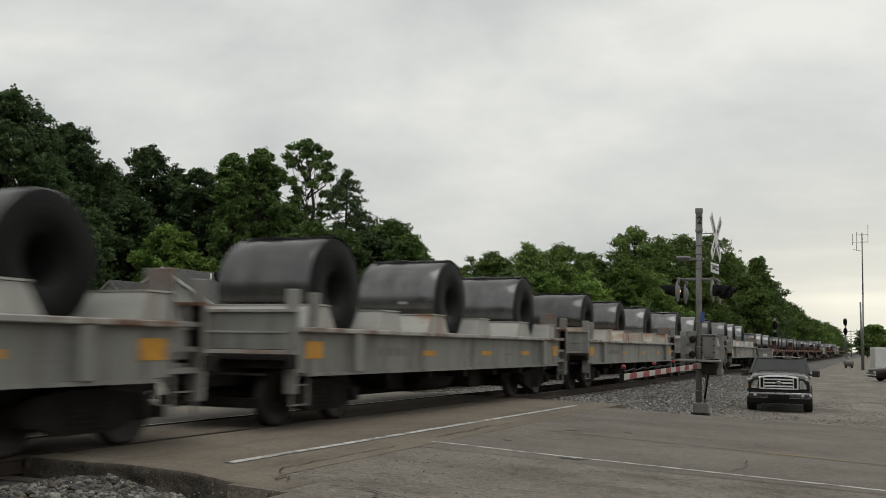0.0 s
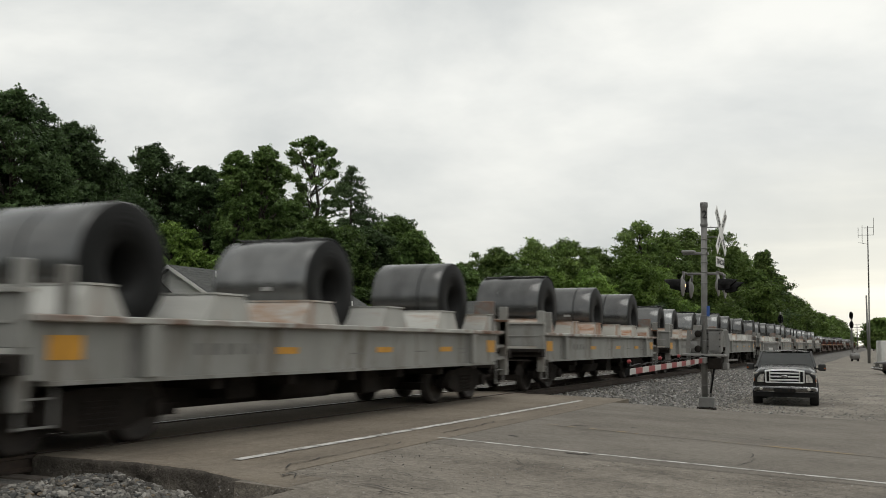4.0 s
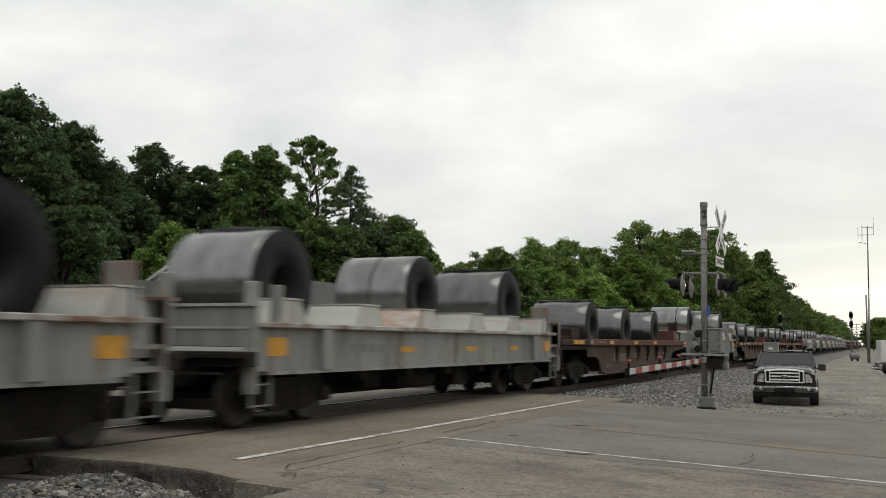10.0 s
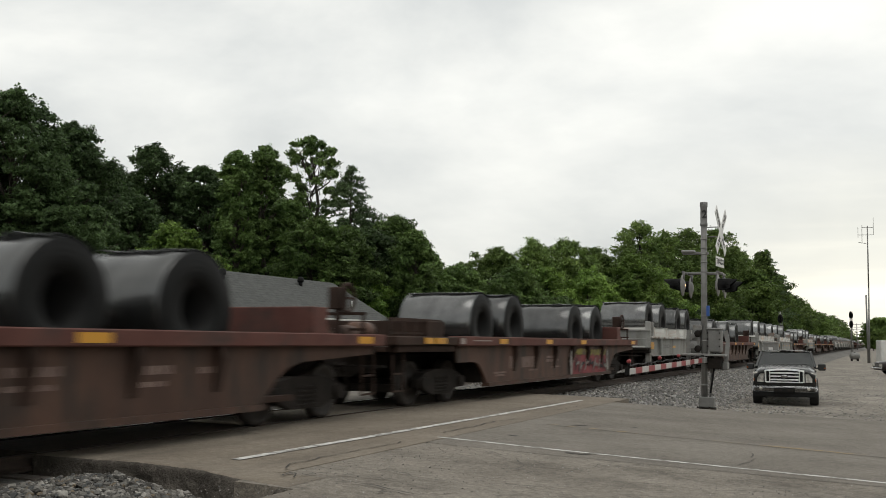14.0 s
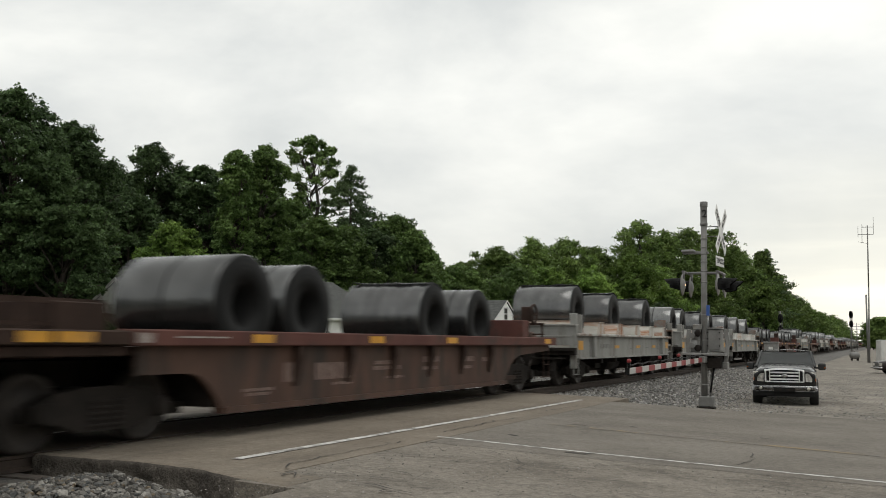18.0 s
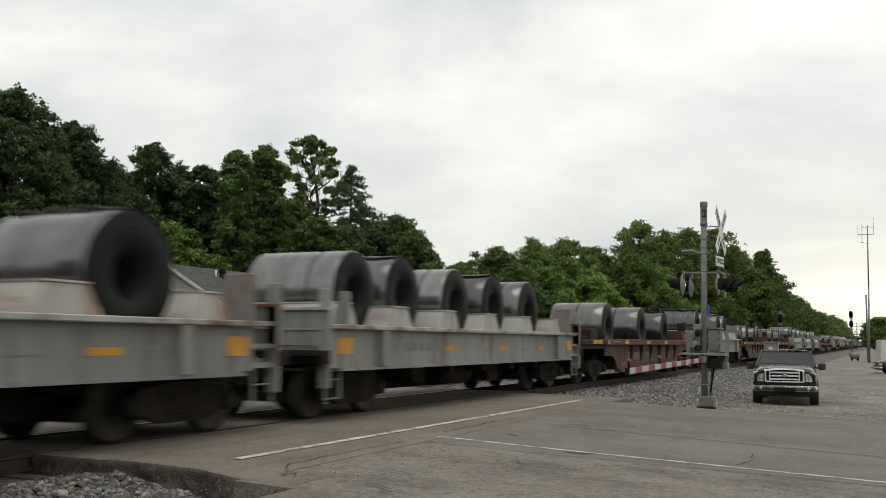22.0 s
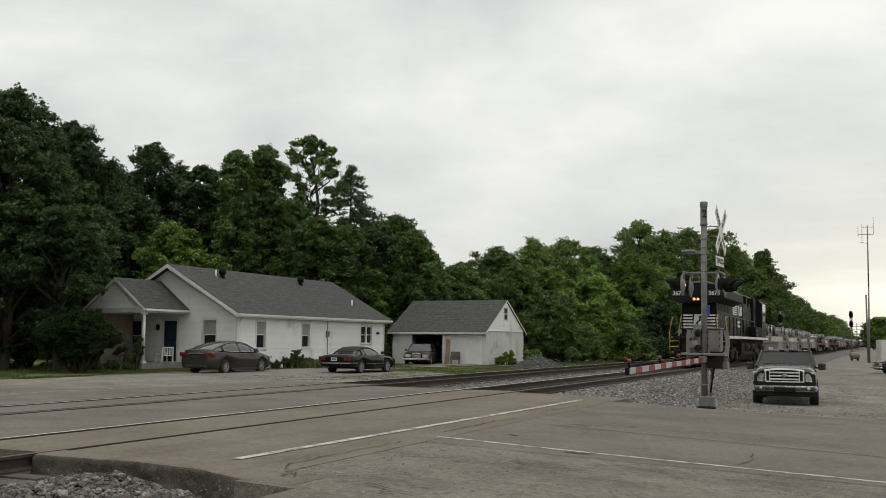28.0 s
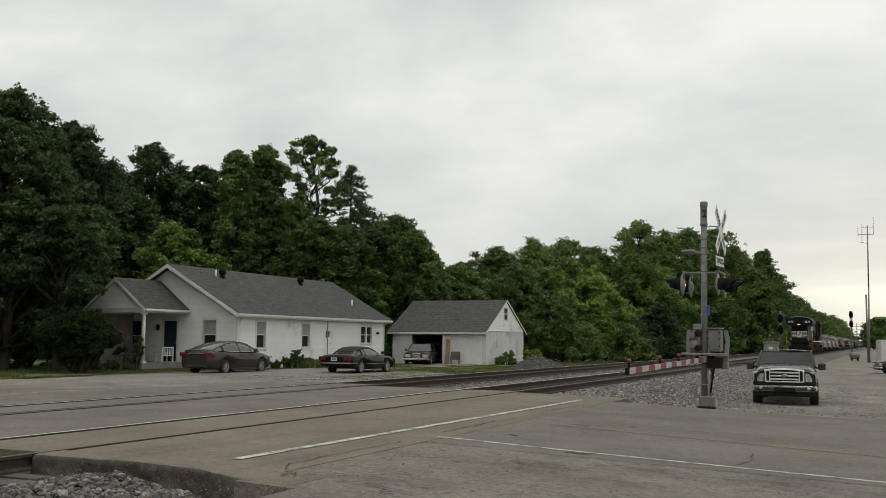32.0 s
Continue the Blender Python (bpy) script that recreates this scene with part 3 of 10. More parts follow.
tagged(sheet("road", rx, [ROAD_Y0 - 0.35, 13, 15, 17, 19, ROAD_Y1 + 0.3], lambda x, y: road_z(x), M["asphalt"]), "grey weathered asphalt road with cracked edges", "road")
rx = [3.55, 4.1, 4.2, 5.3, 6, 7, 8, 9, 10, 12, 14, 20, 30, 40]
tagged(sheet("pavement", rx, [-30, -10, -4, 0, 3, 5, 7.0, 7.36, 7.44, 7.7, 8, 9, 10, ROAD_Y0 - 0.345], lambda x, y: road_z(x) - (0.9 if x < 4.15 and y < 7.4 else 0.003) + 0.003 * math.sin(x * 1.7) * math.sin(y * 1.1), M["apron"]), "broken old asphalt apron with loose grit", "pavement")

# crossing surface: thick asphalt panels between and beside the rails
def slab(name, x0, x1, y0, y1, top, label, material, thick=0.42):
    bm = B()
    n = 30
    rows = []
    for i in range(n + 1):
        t = i / n
        y = y0 + (y1 - y0) * t
        j = (random.random() - 0.5) * 0.05
        rows.append([(x0 + (j if i in (0, n) else 0), y), (x1, y)])
    prev = None
    for i, ((ax, ay), (bx, by)) in enumerate(rows):
        tb = top if abs(bx) < 3 else road_z(bx) + 0.004
        cur = [bm.verts.new((ax, ay, top)), bm.verts.new((bx, by, tb)), bm.verts.new((ax, ay, top - thick)), bm.verts.new((bx, by, tb - thick))]
        if prev:
            bm.faces.new((prev[0], cur[0], cur[1], prev[1]))
            bm.faces.new((prev[2], prev[3], cur[3], cur[2]))
            bm.faces.new((prev[0], prev[2], cur[2], cur[0]))
            bm.faces.new((prev[1], cur[1], cur[3], prev[3]))
        else:
            bm.faces.new((cur[0], cur[1], cur[3], cur[2]))
        prev = cur
    bm.faces.new((prev[0], prev[2], prev[3], prev[1]))
    ob = new(name, mesh_of(name, bm, material))
    return tagged(ob, label, "crossing", kind="structure")


for x0, x1, y0, y1, what in (
        (0.83, 3.62, 8.1, 22.4, "worn tan asphalt crossing surface beside the rail"),
        (-0.64, 0.64, 7.9, 22.9, "worn asphalt panel between the rails"),
        (TRACK_2 + 0.83, -0.83, 7.7, 23.2, "worn asphalt between the two tracks"),
        (TRACK_2 - 0.64, TRACK_2 + 0.64, 7.8, 24.0, "worn asphalt panel between the rails"),
        (-7.4, TRACK_2 - 0.83, 7.8, 24.6, "worn asphalt crossing approach beside the rail")):
    slab("crossing_surface", x0, x1, y0, y1, -0.012, what, M["asphalt"] if x1 < -0.7 else M["crossing"])
# jagged pavement lip on the near side of the crossing, sloping down to the ballast
bm = B()
lip = []
for i in range(241):
    t = i / 240
    x = 0.8 + t * 3.3
    y = float(np.interp(x, (0.8, 1.4, 2.0, 2.9, 3.6, 4.1), (7.7, 7.76, 7.86, 7.78, 7.52, 7.42)))
    y += 0.035 * noise.noise((x * 1.7, 3.1, 0)) + 0.022 * noise.noise((x * 6, 9.0, 0)) + 0.008 * noise.noise((x * 21, 4.0, 0))
    zt = min(-0.006 - 0.0194 * (x - 0.83), road_z(x) + 0.002)
    row = [(8.45, zt - 0.3), (8.12, zt - 0.001), (y + 0.07, zt), (y + 0.02, zt - 0.008), (y - 0.006, zt - 0.03)]
    for k in range(1, 15):
        u_ = k / 14
        rough_ = 0.05 * noise.noise((x * 3.0, u_ * 2.4, 2)) + 0.03 * noise.noise((x * 9.0, u_ * 5.0, 7)) + 0.014 * noise.noise((x * 28.0, u_ * 14.0, 5))
        row.append((y - 0.012 - 0.05 * u_ - 0.17 * u_ ** 2.2 + rough_ * min(1, 2.5 * u_), zt - 0.03 - 0.42 * u_))
    lip.append([bm.verts.new((x, yy, zz)) for yy, zz in row])
for a, b in zip(lip, lip[1:]):
    for k in range(len(a) - 1):
        f = bm.faces.new((a[k], a[k + 1], b[k + 1], b[k]))
        f.material_index, f.smooth = (1 if k in (1, 2) else 0), True
lip_me = mesh_of("pavement_lip", bm, M["lip"])
lip_me.materials.append(M["crossing"])
tagged(new("pavement_lip", lip_me), "broken crumbling asphalt edge above the ballast", "pavement edge", kind="structure")

# sandy verge and pale gravel drive on the far side
tagged(sheet("verge", [-45, -38, -32, -28, -25, -22, -19, -16.5], [21.6, 22.2, 22.7, 23.2, 23.7, 24.2, 25, 26], lambda x, y: ground_z(x, y) - 0.01 + 0.035 * min(1, (y - 21.6) / 1.2, (-16.5 - x) / 2.5 + 0.0), M["verge"]), "tan sandy verge along the road", "verge")
tagged(sheet("driveway", [-20.2, -19, -18, -17, -16, -15, -14, -13, -12, -11, -10, -9.2], [25.5, 26, 26.7, 27.4, 28, 30, 32, 34, 36, 38, 40, 42, 44.5], lambda x, y: ground_z(x, y) - 0.01 + 0.032 * min(1, (y - 25.5) / 1.5, (x + 20.2) / 1.2, (-9.2 - x) / 1.5), M["drive"]), "pale grey gravel drive before the house", "driveway")

# ballast bed
BED = [(-8.2, -0.72), (-7.2, -0.42), (-6.3, -0.2), (-3.0, -0.2), (-2.3, -0.27), (-1.6, -0.2), (1.5, -0.2), (2.1, -0.26), (3.4, -0.62), (3.9, -0.72)]


def bed(name, y0, y1, step):
    yy = list(np.arange(y0, y1, step)) + [y1]
    vs, fs = [], []
    bx = [-8.2, -7.7, -7.2, -6.8, -6.3, -5.5, -4.5, -3.6, -3.0, -2.3, -1.6, -0.8, 0, 0.8, 1.5, 1.8, 2.1, 2.5, 2.9, 3.4, 3.9]
    for y in yy:
        for x in bx:
            vs.append((x, y, lerp_profile(x, BED) + (0.03 * noise.noise((x * 2, y * 2, 0)) if abs(y) < 90 else 0)))
    w = len(bx)
    fs = [(j * w + i, j * w + i + 1, (j + 1) * w + i + 1, (j + 1) * w + i) for j in range(len(yy) - 1) for i in range(w - 1)]
    return tagged(raw(name, vs, fs, M["ballast"]), "grey crushed stone ballast under the tracks", "ballast", kind="structure")


bed("ballast_bed", 22.35, 90, 0.5)
bed("ballast_bed", 90, 1200, 40)
bed("ballast_bed", -40, 7.2, 0.6)


def rail_mesh(name, y0, y1, head):
    prof = [(-0.07, -0.17), (0.07, -0.17), (0.07, -0.155), (0.012, -0.13), (0.012, -0.045), (0.036, -0.035), (0.036, -0.004), (0.028, 0), (-0.028, 0), (-0.036, -0.004), (-0.036, -0.035), (-0.012, -0.045), (-0.012, -0.13), (-0.07, -0.155)]
    me = bpy.data.meshes.new(name)
    n = len(prof)
    vs = [(x, y, z) for y in (y0, y1) for x, z in prof]
    fs = [(i, (i + 1) % n, n + (i + 1) % n, n + i) for i in range(n)] + [tuple(reversed(range(n))), tuple(range(n, 2 * n))]
    me.from_pydata(vs, [], fs)
    me.materials.append(M["rail"])
    me.materials.append(M[head])
    me.polygons[7].material_index = 1
    return me


# shaded and lit head colours; all the heads are equally polished
rails = [rail_mesh("rail", -60, 1200, "rail_head_shaded"), rail_mesh("rail", -60, 1200, "rail_head")]
for c in (0, TRACK_2):
    for s in (-0.7525, 0.7525):
        ob = new("rail", rails[1 if s < 0 else 0])
        ob.matrix_basis = pose(c + s, 0, 0)
        tagged(ob, "steel rail with polished head and rusty web", "rail", "rails of the two tracks", "structure")
# ties
bm = B()
box(bm, -1.3, 1.3, -0.11, 0.11, -0.36, -0.175)
tie_me = mesh_of("tie", bm, M["tie"])
for c in (0, TRACK_2):
    for i in range(52):
        y = 22.75 + i * 0.55
        ob = new("railway_tie", tie_me)
        ob.matrix_basis = pose(c + random.uniform(-0.03, 0.03), y, 0, 0, 0, random.uniform(-1, 1))
        tagged(ob, "weathered dark wooden railway tie in ballast", "railway tie", "ties under the tracks", "structure")
    for i in range(4):
        ob = new("railway_tie", tie_me)
        ob.matrix_basis = pose(c + random.uniform(-0.03, 0.03), 7.35 - i * 0.55, 0)
        tagged(ob, "weathered dark wooden railway tie in ballast", "railway tie", "ties under the tracks", "structure")

# painted lines
def stripe(name, x0, x1, y0, y1, material, label, steps=24, gaps=0.0, tilt=0.0):
    vs, fs = [], []
    for i in range(steps + 1):
        t = i / steps
        if x1 - x0 > y1 - y0:
            x = x0 + (x1 - x0) * t
            vs += [(x, y0 + tilt * t, road_z(x) + 0.004), (x, y1 + tilt * t, road_z(x) + 0.004)]
        else:
            y = y0 + (y1 - y0) * t
            vs += [(x0 + tilt * t, y, -0.004 - 0.0194 * (x0 + tilt * t - 0.83)), (x1 + tilt * t, y, -0.004 - 0.0194 * (x1 + tilt * t - 0.83))]
    rnd = random.Random(name + str(x0))
    for i in range(steps):
        if rnd.random() >= gaps:
            fs.append((2 * i, 2 * i + 1, 2 * i + 3, 2 * i + 2))
    return tagged(raw(name, vs, fs, material), label, "road marking", kind="structure")


stripe("stop_line", 2.66, 2.78, 8.58, 20.85, M["white_line"], "worn white stop line beside the tracks", 30, 0.0, 0.22)
stripe("edge_line", 3.5, 20, 11.98, 12.07, M["white_line"], "thin worn white edge line with breaks", 60, 0.06, -0.9)
stripe("centre_line", 3.6, 20, 15.03, 15.18, M["yellow_line"], "faded yellow centre line on the road", 70, 0.18, -2.2)
# worn stop line on the far side of the tracks
vs, fs = [], []
for i in range(15):
    t = i / 14
    x, y = -11.6 + 1.35 * t, 14.5 + 6.8 * t
    vs += [(x - 0.07, y, road_z(x - 0.07) + 0.006), (x + 0.07, y, road_z(x + 0.07) + 0.006)]
    if i:
        fs.append((2 * i - 2, 2 * i - 1, 2 * i + 1, 2 * i))
tagged(raw("stop_line", vs, fs, M["white_line"]), "thin worn white line beyond the tracks", "road marking", kind="structure")


# ---- the train: everything on it moves along +y at one steady speed ----
SPEED = 18.149
HEAD = 8.18 - SPEED * 25.5        # y of the leading locomotive's front platform at 0 s
MOVING = []                        # (thing, x, y at 0 s, z)


def riding(ob, x, u, z):
    ob.matrix_basis = pose(x, HEAD + u, z)
    MOVING.append((ob, x, HEAD + u, z))
    return ob


def wheel_mesh(r=0.42):
    bm = B()
    lathe(bm, [(-0.07, 0.0), (-0.05, 0.12), (-0.02, 0.14), (-0.03, r - 0.09), (-0.07, r - 0.06), (-0.07, r), (0.05, r), (0.06, r + 0.025), (0.075, r + 0.02), (0.075, 0.1), (0.075, 0)], "x", 28)
    return mesh_of("wheel", bm, M["wheel"])


WHEEL = wheel_mesh(0.42)
bm = B()
prism(bm, [(-1.05, 0.5), (-0.75, 0.62), (-0.3, 0.68), (0.3, 0.68), (0.75, 0.62), (1.05, 0.5), (1.05, 0.34), (0.8, 0.33), (0.42, 0.2), (-0.42, 0.2), (-0.8, 0.33), (-1.05, 0.34)], -0.09, 0.09)
for yy in (-0.88, 0.88):
    tube(bm, (0.02, yy, 0.42), (0.17, yy, 0.42), 0.13, 0.11, 14)
for yy in (-0.19, 0.0, 0.19):
    for k in range(5):
        tube(bm, (0.05, yy, 0.24 + k * 0.065), (0.05, yy, 0.275 + k * 0.065), 0.075, n=10)
SIDE_FRAME = mesh_of("side_frame", bm, M["under"])
bm = B()
tube(bm, (-0.75, 0, 0.42), (0.75, 0, 0.42), 0.085, n=10)
AXLE = mesh_of("axle", bm, M["under"])
bm = B()
box(bm, -0.95, 0.95, -0.2, 0.2, 0.34, 0.66)
BOLSTER = mesh_of("bolster", bm, M["under"])


bm = B()
box(bm, -0.85, 0.85, -0.05, 0.05, 0.28, 0.42)
BRAKE_BEAM = mesh_of("brake_beam", bm, M["under"])
bm = B()
box(bm, -0.7, -0.6, -1.3, 1.3, 0.5, 0.6)
BRAKE_ROD = mesh_of("brake_rod", bm, M["under"])


def on(name, me, parent, m, label=""):
    ob = new(name, me)
    ob.parent = parent
    ob.matrix_basis = m
    if label:
        ob["label"] = label
    return ob


def bogie(parent, y, detail=True):
    """A two-axle truck."""
    on("bolster", BOLSTER, parent, pose(0, y, 0))
    for d in (-1.5, -0.3, 0.3, 1.5):
        on("brake_beam", BRAKE_BEAM, parent, pose(0, y + d, 0))
    on("brake_rod", BRAKE_ROD, parent, pose(0, y, 0))
    for s in (-1, 1):
        on("side_frame", SIDE_FRAME, parent, pose(1.0, y, 0) if s > 0 else pose(-1.0, y, 0, 0, 0, 180))
        if s < 0 and not detail:
            continue
        for d in (-0.88, 0.88):
            on("wheel", WHEEL, parent, pose(0.76 * s, y + d, 0, 0, 0, 180 if s > 0 else 0) @ pose(0, 0, 0.42))
    for d in (-0.88, 0.88):
        on("axle", AXLE, parent, pose(0, y + d, 0))


def coupler(parent, y, d):
    s = 1 if d > 0 else -1
    for xx in (-0.45, 0.4):
        bm = B()
        p = [Vector((xx, y - s * 0.1, 0.82)), Vector((xx, y + s * 0.22, 0.7)), Vector((xx * 0.9, y + s * 0.42, 0.42)), Vector((xx * 0.7, y + s * 0.6, 0.36))]
        for a, b in zip(p, p[1:]):
            tube(bm, a, b, 0.03, n=8)
        part("air_hose", bm, M["under"], parent)
    bm = B()
    bar(bm, (-1.3, y + s * 0.05, 0.78), (1.3, y + s * 0.05, 0.78), 0.035)
    part("uncoupling_lever", bm, M["under"], parent)
    boxpart("draft_gear", (-0.38, 0.38, min(y - s * 0.5, y + s * 0.12), max(y - s * 0.5, y + s * 0.12), 0.58, 0.98), M["under"], parent, bevel=0.02)
    bm = B()
    box(bm, -0.08, 0.08, min(y, y + d), max(y, y + d), 0.78, 0.94)
    box(bm, -0.15, 0.15, min(y + d, y + d * 1.25), max(y + d, y + d * 1.25), 0.72, 1.0)
    return part("coupler", bm, M["under"], parent)


GREY_LEN, RED_LEN = 13.2, 16.6


def grey_car(rust=False, near=True):
    """A flat coil car with low side walls, cross saddles and tall end posts; its middle is the origin."""
    e = new("coil_car")
    h = GREY_LEN / 2
    bm = B()                                       # side walls: deep girder with flanges
    for s in (-1, 1):
        x0, x1 = (1.36, 1.44) if s > 0 else (-1.44, -1.36)
        prism(bm, [(-h + 0.05, 0.81), (-h + 0.5, 0.78), (h - 1.0, 0.78), (h - 0.55, 0.81), (h - 0.55, 1.38), (-h + 0.05, 1.38)], x0, x1)
    part("side_wall", bm, M["car_grey"], e)
    for s in (-1, 1):
        bm = B()
        box(bm, min(1.3 * s, 1.56 * s), max(1.3 * s, 1.56 * s), -h, h - 0.5, 1.38, 1.455)
        part("top_chord", bm, M["car_edge"], e, "pale top chord with rust spots", 0.012)
        bm = B()
        box(bm, min(1.3 * s, 1.5 * s), max(1.3 * s, 1.5 * s), -h + 0.3, h - 0.75, 0.745, 0.79)
        part("bottom_chord", bm, M["car_grey"], e)
        for yy in (-h + 1.75, h - 1.95):
            boxpart("side_post", (min(1.42 * s, 1.55 * s), max(1.42 * s, 1.55 * s), yy - 0.12, yy + 0.12, 0.79, 1.38), M["car_grey"], e, bevel=0.01)
            # flat panel on one side of each post, darker than the wall
            boxpart("post_recess", (min(1.42 * s, 1.449 * s), max(1.42 * s, 1.449 * s), yy - 0.3, yy - 0.12, 0.8, 1.37), M["stencil_grey"], e, "darker grey panel beside the post")
    boxpart("floor_pan", (-1.37, 1.37, -h + 0.2, h - 0.2, 0.88, 0.96), M["car_grey"], e)
    bm = B()
    prism(bm, [(-h - 0.4, 0.62), (-h + 2.6, 0.62), (-h + 3.2, 0.3), (h - 3.2, 0.3), (h - 2.6, 0.62), (h + 0.4, 0.62), (h + 0.4, 0.88), (-h - 0.4, 0.88)], -0.35, 0.35)
    part("centre_sill", bm, M["under"], e)
    for yy in (-3.4, -1.7, 0.0, 1.7, 3.4):
        boxpart("cross_bearer", (-1.34, 1.34, yy - 0.09, yy + 0.09, 0.6, 0.88), M["under"], e)
    sad = M["saddle_rust"] if rust else M["saddle"]
    return e, h, sad


def finish_grey(e, h, sad, slots, R, near=True):
    """Saddles between and beside the coils, end walls, posts and trucks."""
    edges = []
    for a, b in zip(slots, slots[1:]):
        if b - a > 3.2:
            edges += [(a + R * 0.98, a + R * 0.98 + 0.86), (b - R * 0.98 - 0.86, b - R * 0.98)]
        else:
            edges += [((a + b) / 2 - 0.42, (a + b) / 2 + 0.42)]
    edges = [(slots[0] - R * 0.98 - 0.6, slots[0] - R * 0.98)] + edges + [(slots[-1] + R * 0.98, slots[-1] + R * 0.98 + 0.55)]
    for a, b in edges:
        bm = B()
        mid, w = (a + b) / 2, (b - a) / 2
        prism(bm, [(mid - w - 0.42, 1.0), (mid + w + 0.42, 1.0), (mid + w * 0.7, 1.79), (mid - w * 0.7, 1.79)], -1.28, 1.28)
        p = part("saddle", bm, sad, e, "white sloped saddle with rust streaks", 0.01)
        bm = B()
        box(bm, -1.3, 1.3, mid - w * 0.73, mid + w * 0.73, 1.79, 1.815)
        part("saddle_cap", bm, sad, p)
    for s in (-1, 1):
        y = s * h
        boxpart("end_wall", (-1.5, 1.5, y - 0.05, y + 0.05, 1.12, 1.68), M["car_grey"], e, bevel=0.01)
        boxpart("end_ledge", (-1.34, 1.34, y - 0.07, y + 0.07, 1.36, 1.39), M["car_edge"], e)
        boxpart("end_rail", (-1.5, 1.5, y + s * 0.01 - 0.1, y + s * 0.01 + 0.1, 1.66, 1.7), M["car_edge"], e)
        boxpart("end_sill", (-1.5, 1.5, y + s * 0.1 - 0.12, y + s * 0.1 + 0.12, 0.86, 1.06), M["under"], e, bevel=0.01)
        boxpart("end_platform", (-1.45, 1.45, min(y, y + s * 0.35), max(y, y + s * 0.35), 0.98, 1.03), M["under"], e)
        for xs_ in (-1.4, 1.4):
            boxpart("end_post", (xs_ - 0.09, xs_ + 0.09, y - 0.05, y + 0.05, 0.5, 1.99), M["car_grey"], e, bevel=0.012)
            if s < 0:
                boxpart("end_post", (xs_ - 0.08, xs_ + 0.08, y + 0.52, y + 0.62, 1.4, 1.97), M["car_grey"], e, bevel=0.012)
            else:
                for zz in (0.84, 1.1, 1.4):
                    boxpart("end_brace", (xs_ - 0.05, xs_ + 0.05, y - 0.56, y - 0.05, zz, zz + 0.06), M["car_grey"], e)
                boxpart("end_post", (xs_ - 0.05, xs_ + 0.05, y - 0.62, y - 0.54, 0.8, 1.4), M["car_grey"], e, bevel=0.01)
                boxpart("end_plate", (min(0.95 * xs_, xs_ * 0.62), max(0.95 * xs_, xs_ * 0.62), y - 0.4, y - 0.36, 1.2, 2.1), M["end_plate"], e, "grey upright end plate with a rusty top", 0.01)
            bm = B()
            for zz in (0.34, 0.62, 0.9):
                bar(bm, (xs_, y - 0.02, zz), (xs_, y - s * 0.46, zz), 0.022)
            bar(bm, (xs_, y - s * 0.02, 0.32), (xs_, y - s * 0.02, 1.3), 0.035)
            bar(bm, (xs_, y - s * 0.46, 0.32), (xs_, y - s * 0.46, 1.0), 0.035)
            part("ladder", bm, M["stencil_grey"], e, "grimy end ladder")
        coupler(e, y + s * 0.4, s * 0.55)
        bogie(e, s * (h - 1.45), near)
    bm = B()
    tube(bm, (0.75, -1.4, 0.55), (0.75, 0.2, 0.55), 0.22, n=14)
    part("air_reservoir", bm, M["under"], e)
    bm = B()
    box(bm, 0.5, 1.05, 0.9, 1.5, 0.35, 0.78)
    part("brake_valve", bm, M["under"], e)
    boxpart("brake_cylinder", (0.4, 0.9, -2.6, -2.0, 0.42, 0.78), M["under"], e)
    for s in (-1, 1):
        for yy, w, z0, z1 in ((-h + 0.55, 0.23, 1.0, 1.25), (h - 0.86, 0.23, 1.0, 1.25), (-2.0, 0.27, 1.03, 1.12), (0.9, 0.27, 1.03, 1.12), (3.4, 0.27, 1.03, 1.12)):
            boxpart("reflector", (min(1.437 * s, 1.447 * s), max(1.437 * s, 1.447 * s), yy - w, yy + w, z0, z1), M["orange"], e, "yellow reflective strip")
        bm = B()
        for yy, w, z in ((-3.9, 0.09, 1.1), (-3.6, 0.09, 1.1), (-3.3, 0.09, 1.1), (-3.0, 0.09, 1.1), (-2.7, 0.09, 1.1), (4.3, 0.3, 1.08), (4.3, 0.22, 1.0), (0.0, 0.2, 1.02), (2.3, 0.25, 1.04)):
            box(bm, min(1.437 * s, 1.445 * s), max(1.437 * s, 1.445 * s), yy - w, yy + w, z - 0.07 if abs(yy) < 4 and w < 0.1 else z - 0.012, z + 0.07 if abs(yy) < 4 and w < 0.1 else z + 0.012)
        part("stencil", bm, M["stencil_grey"], e, "faded dark stencil marks")["kind"] = "stuff"
    return tagged(e, "grey coil car with white saddles and tall end posts", "freight car", "freight cars of the train")


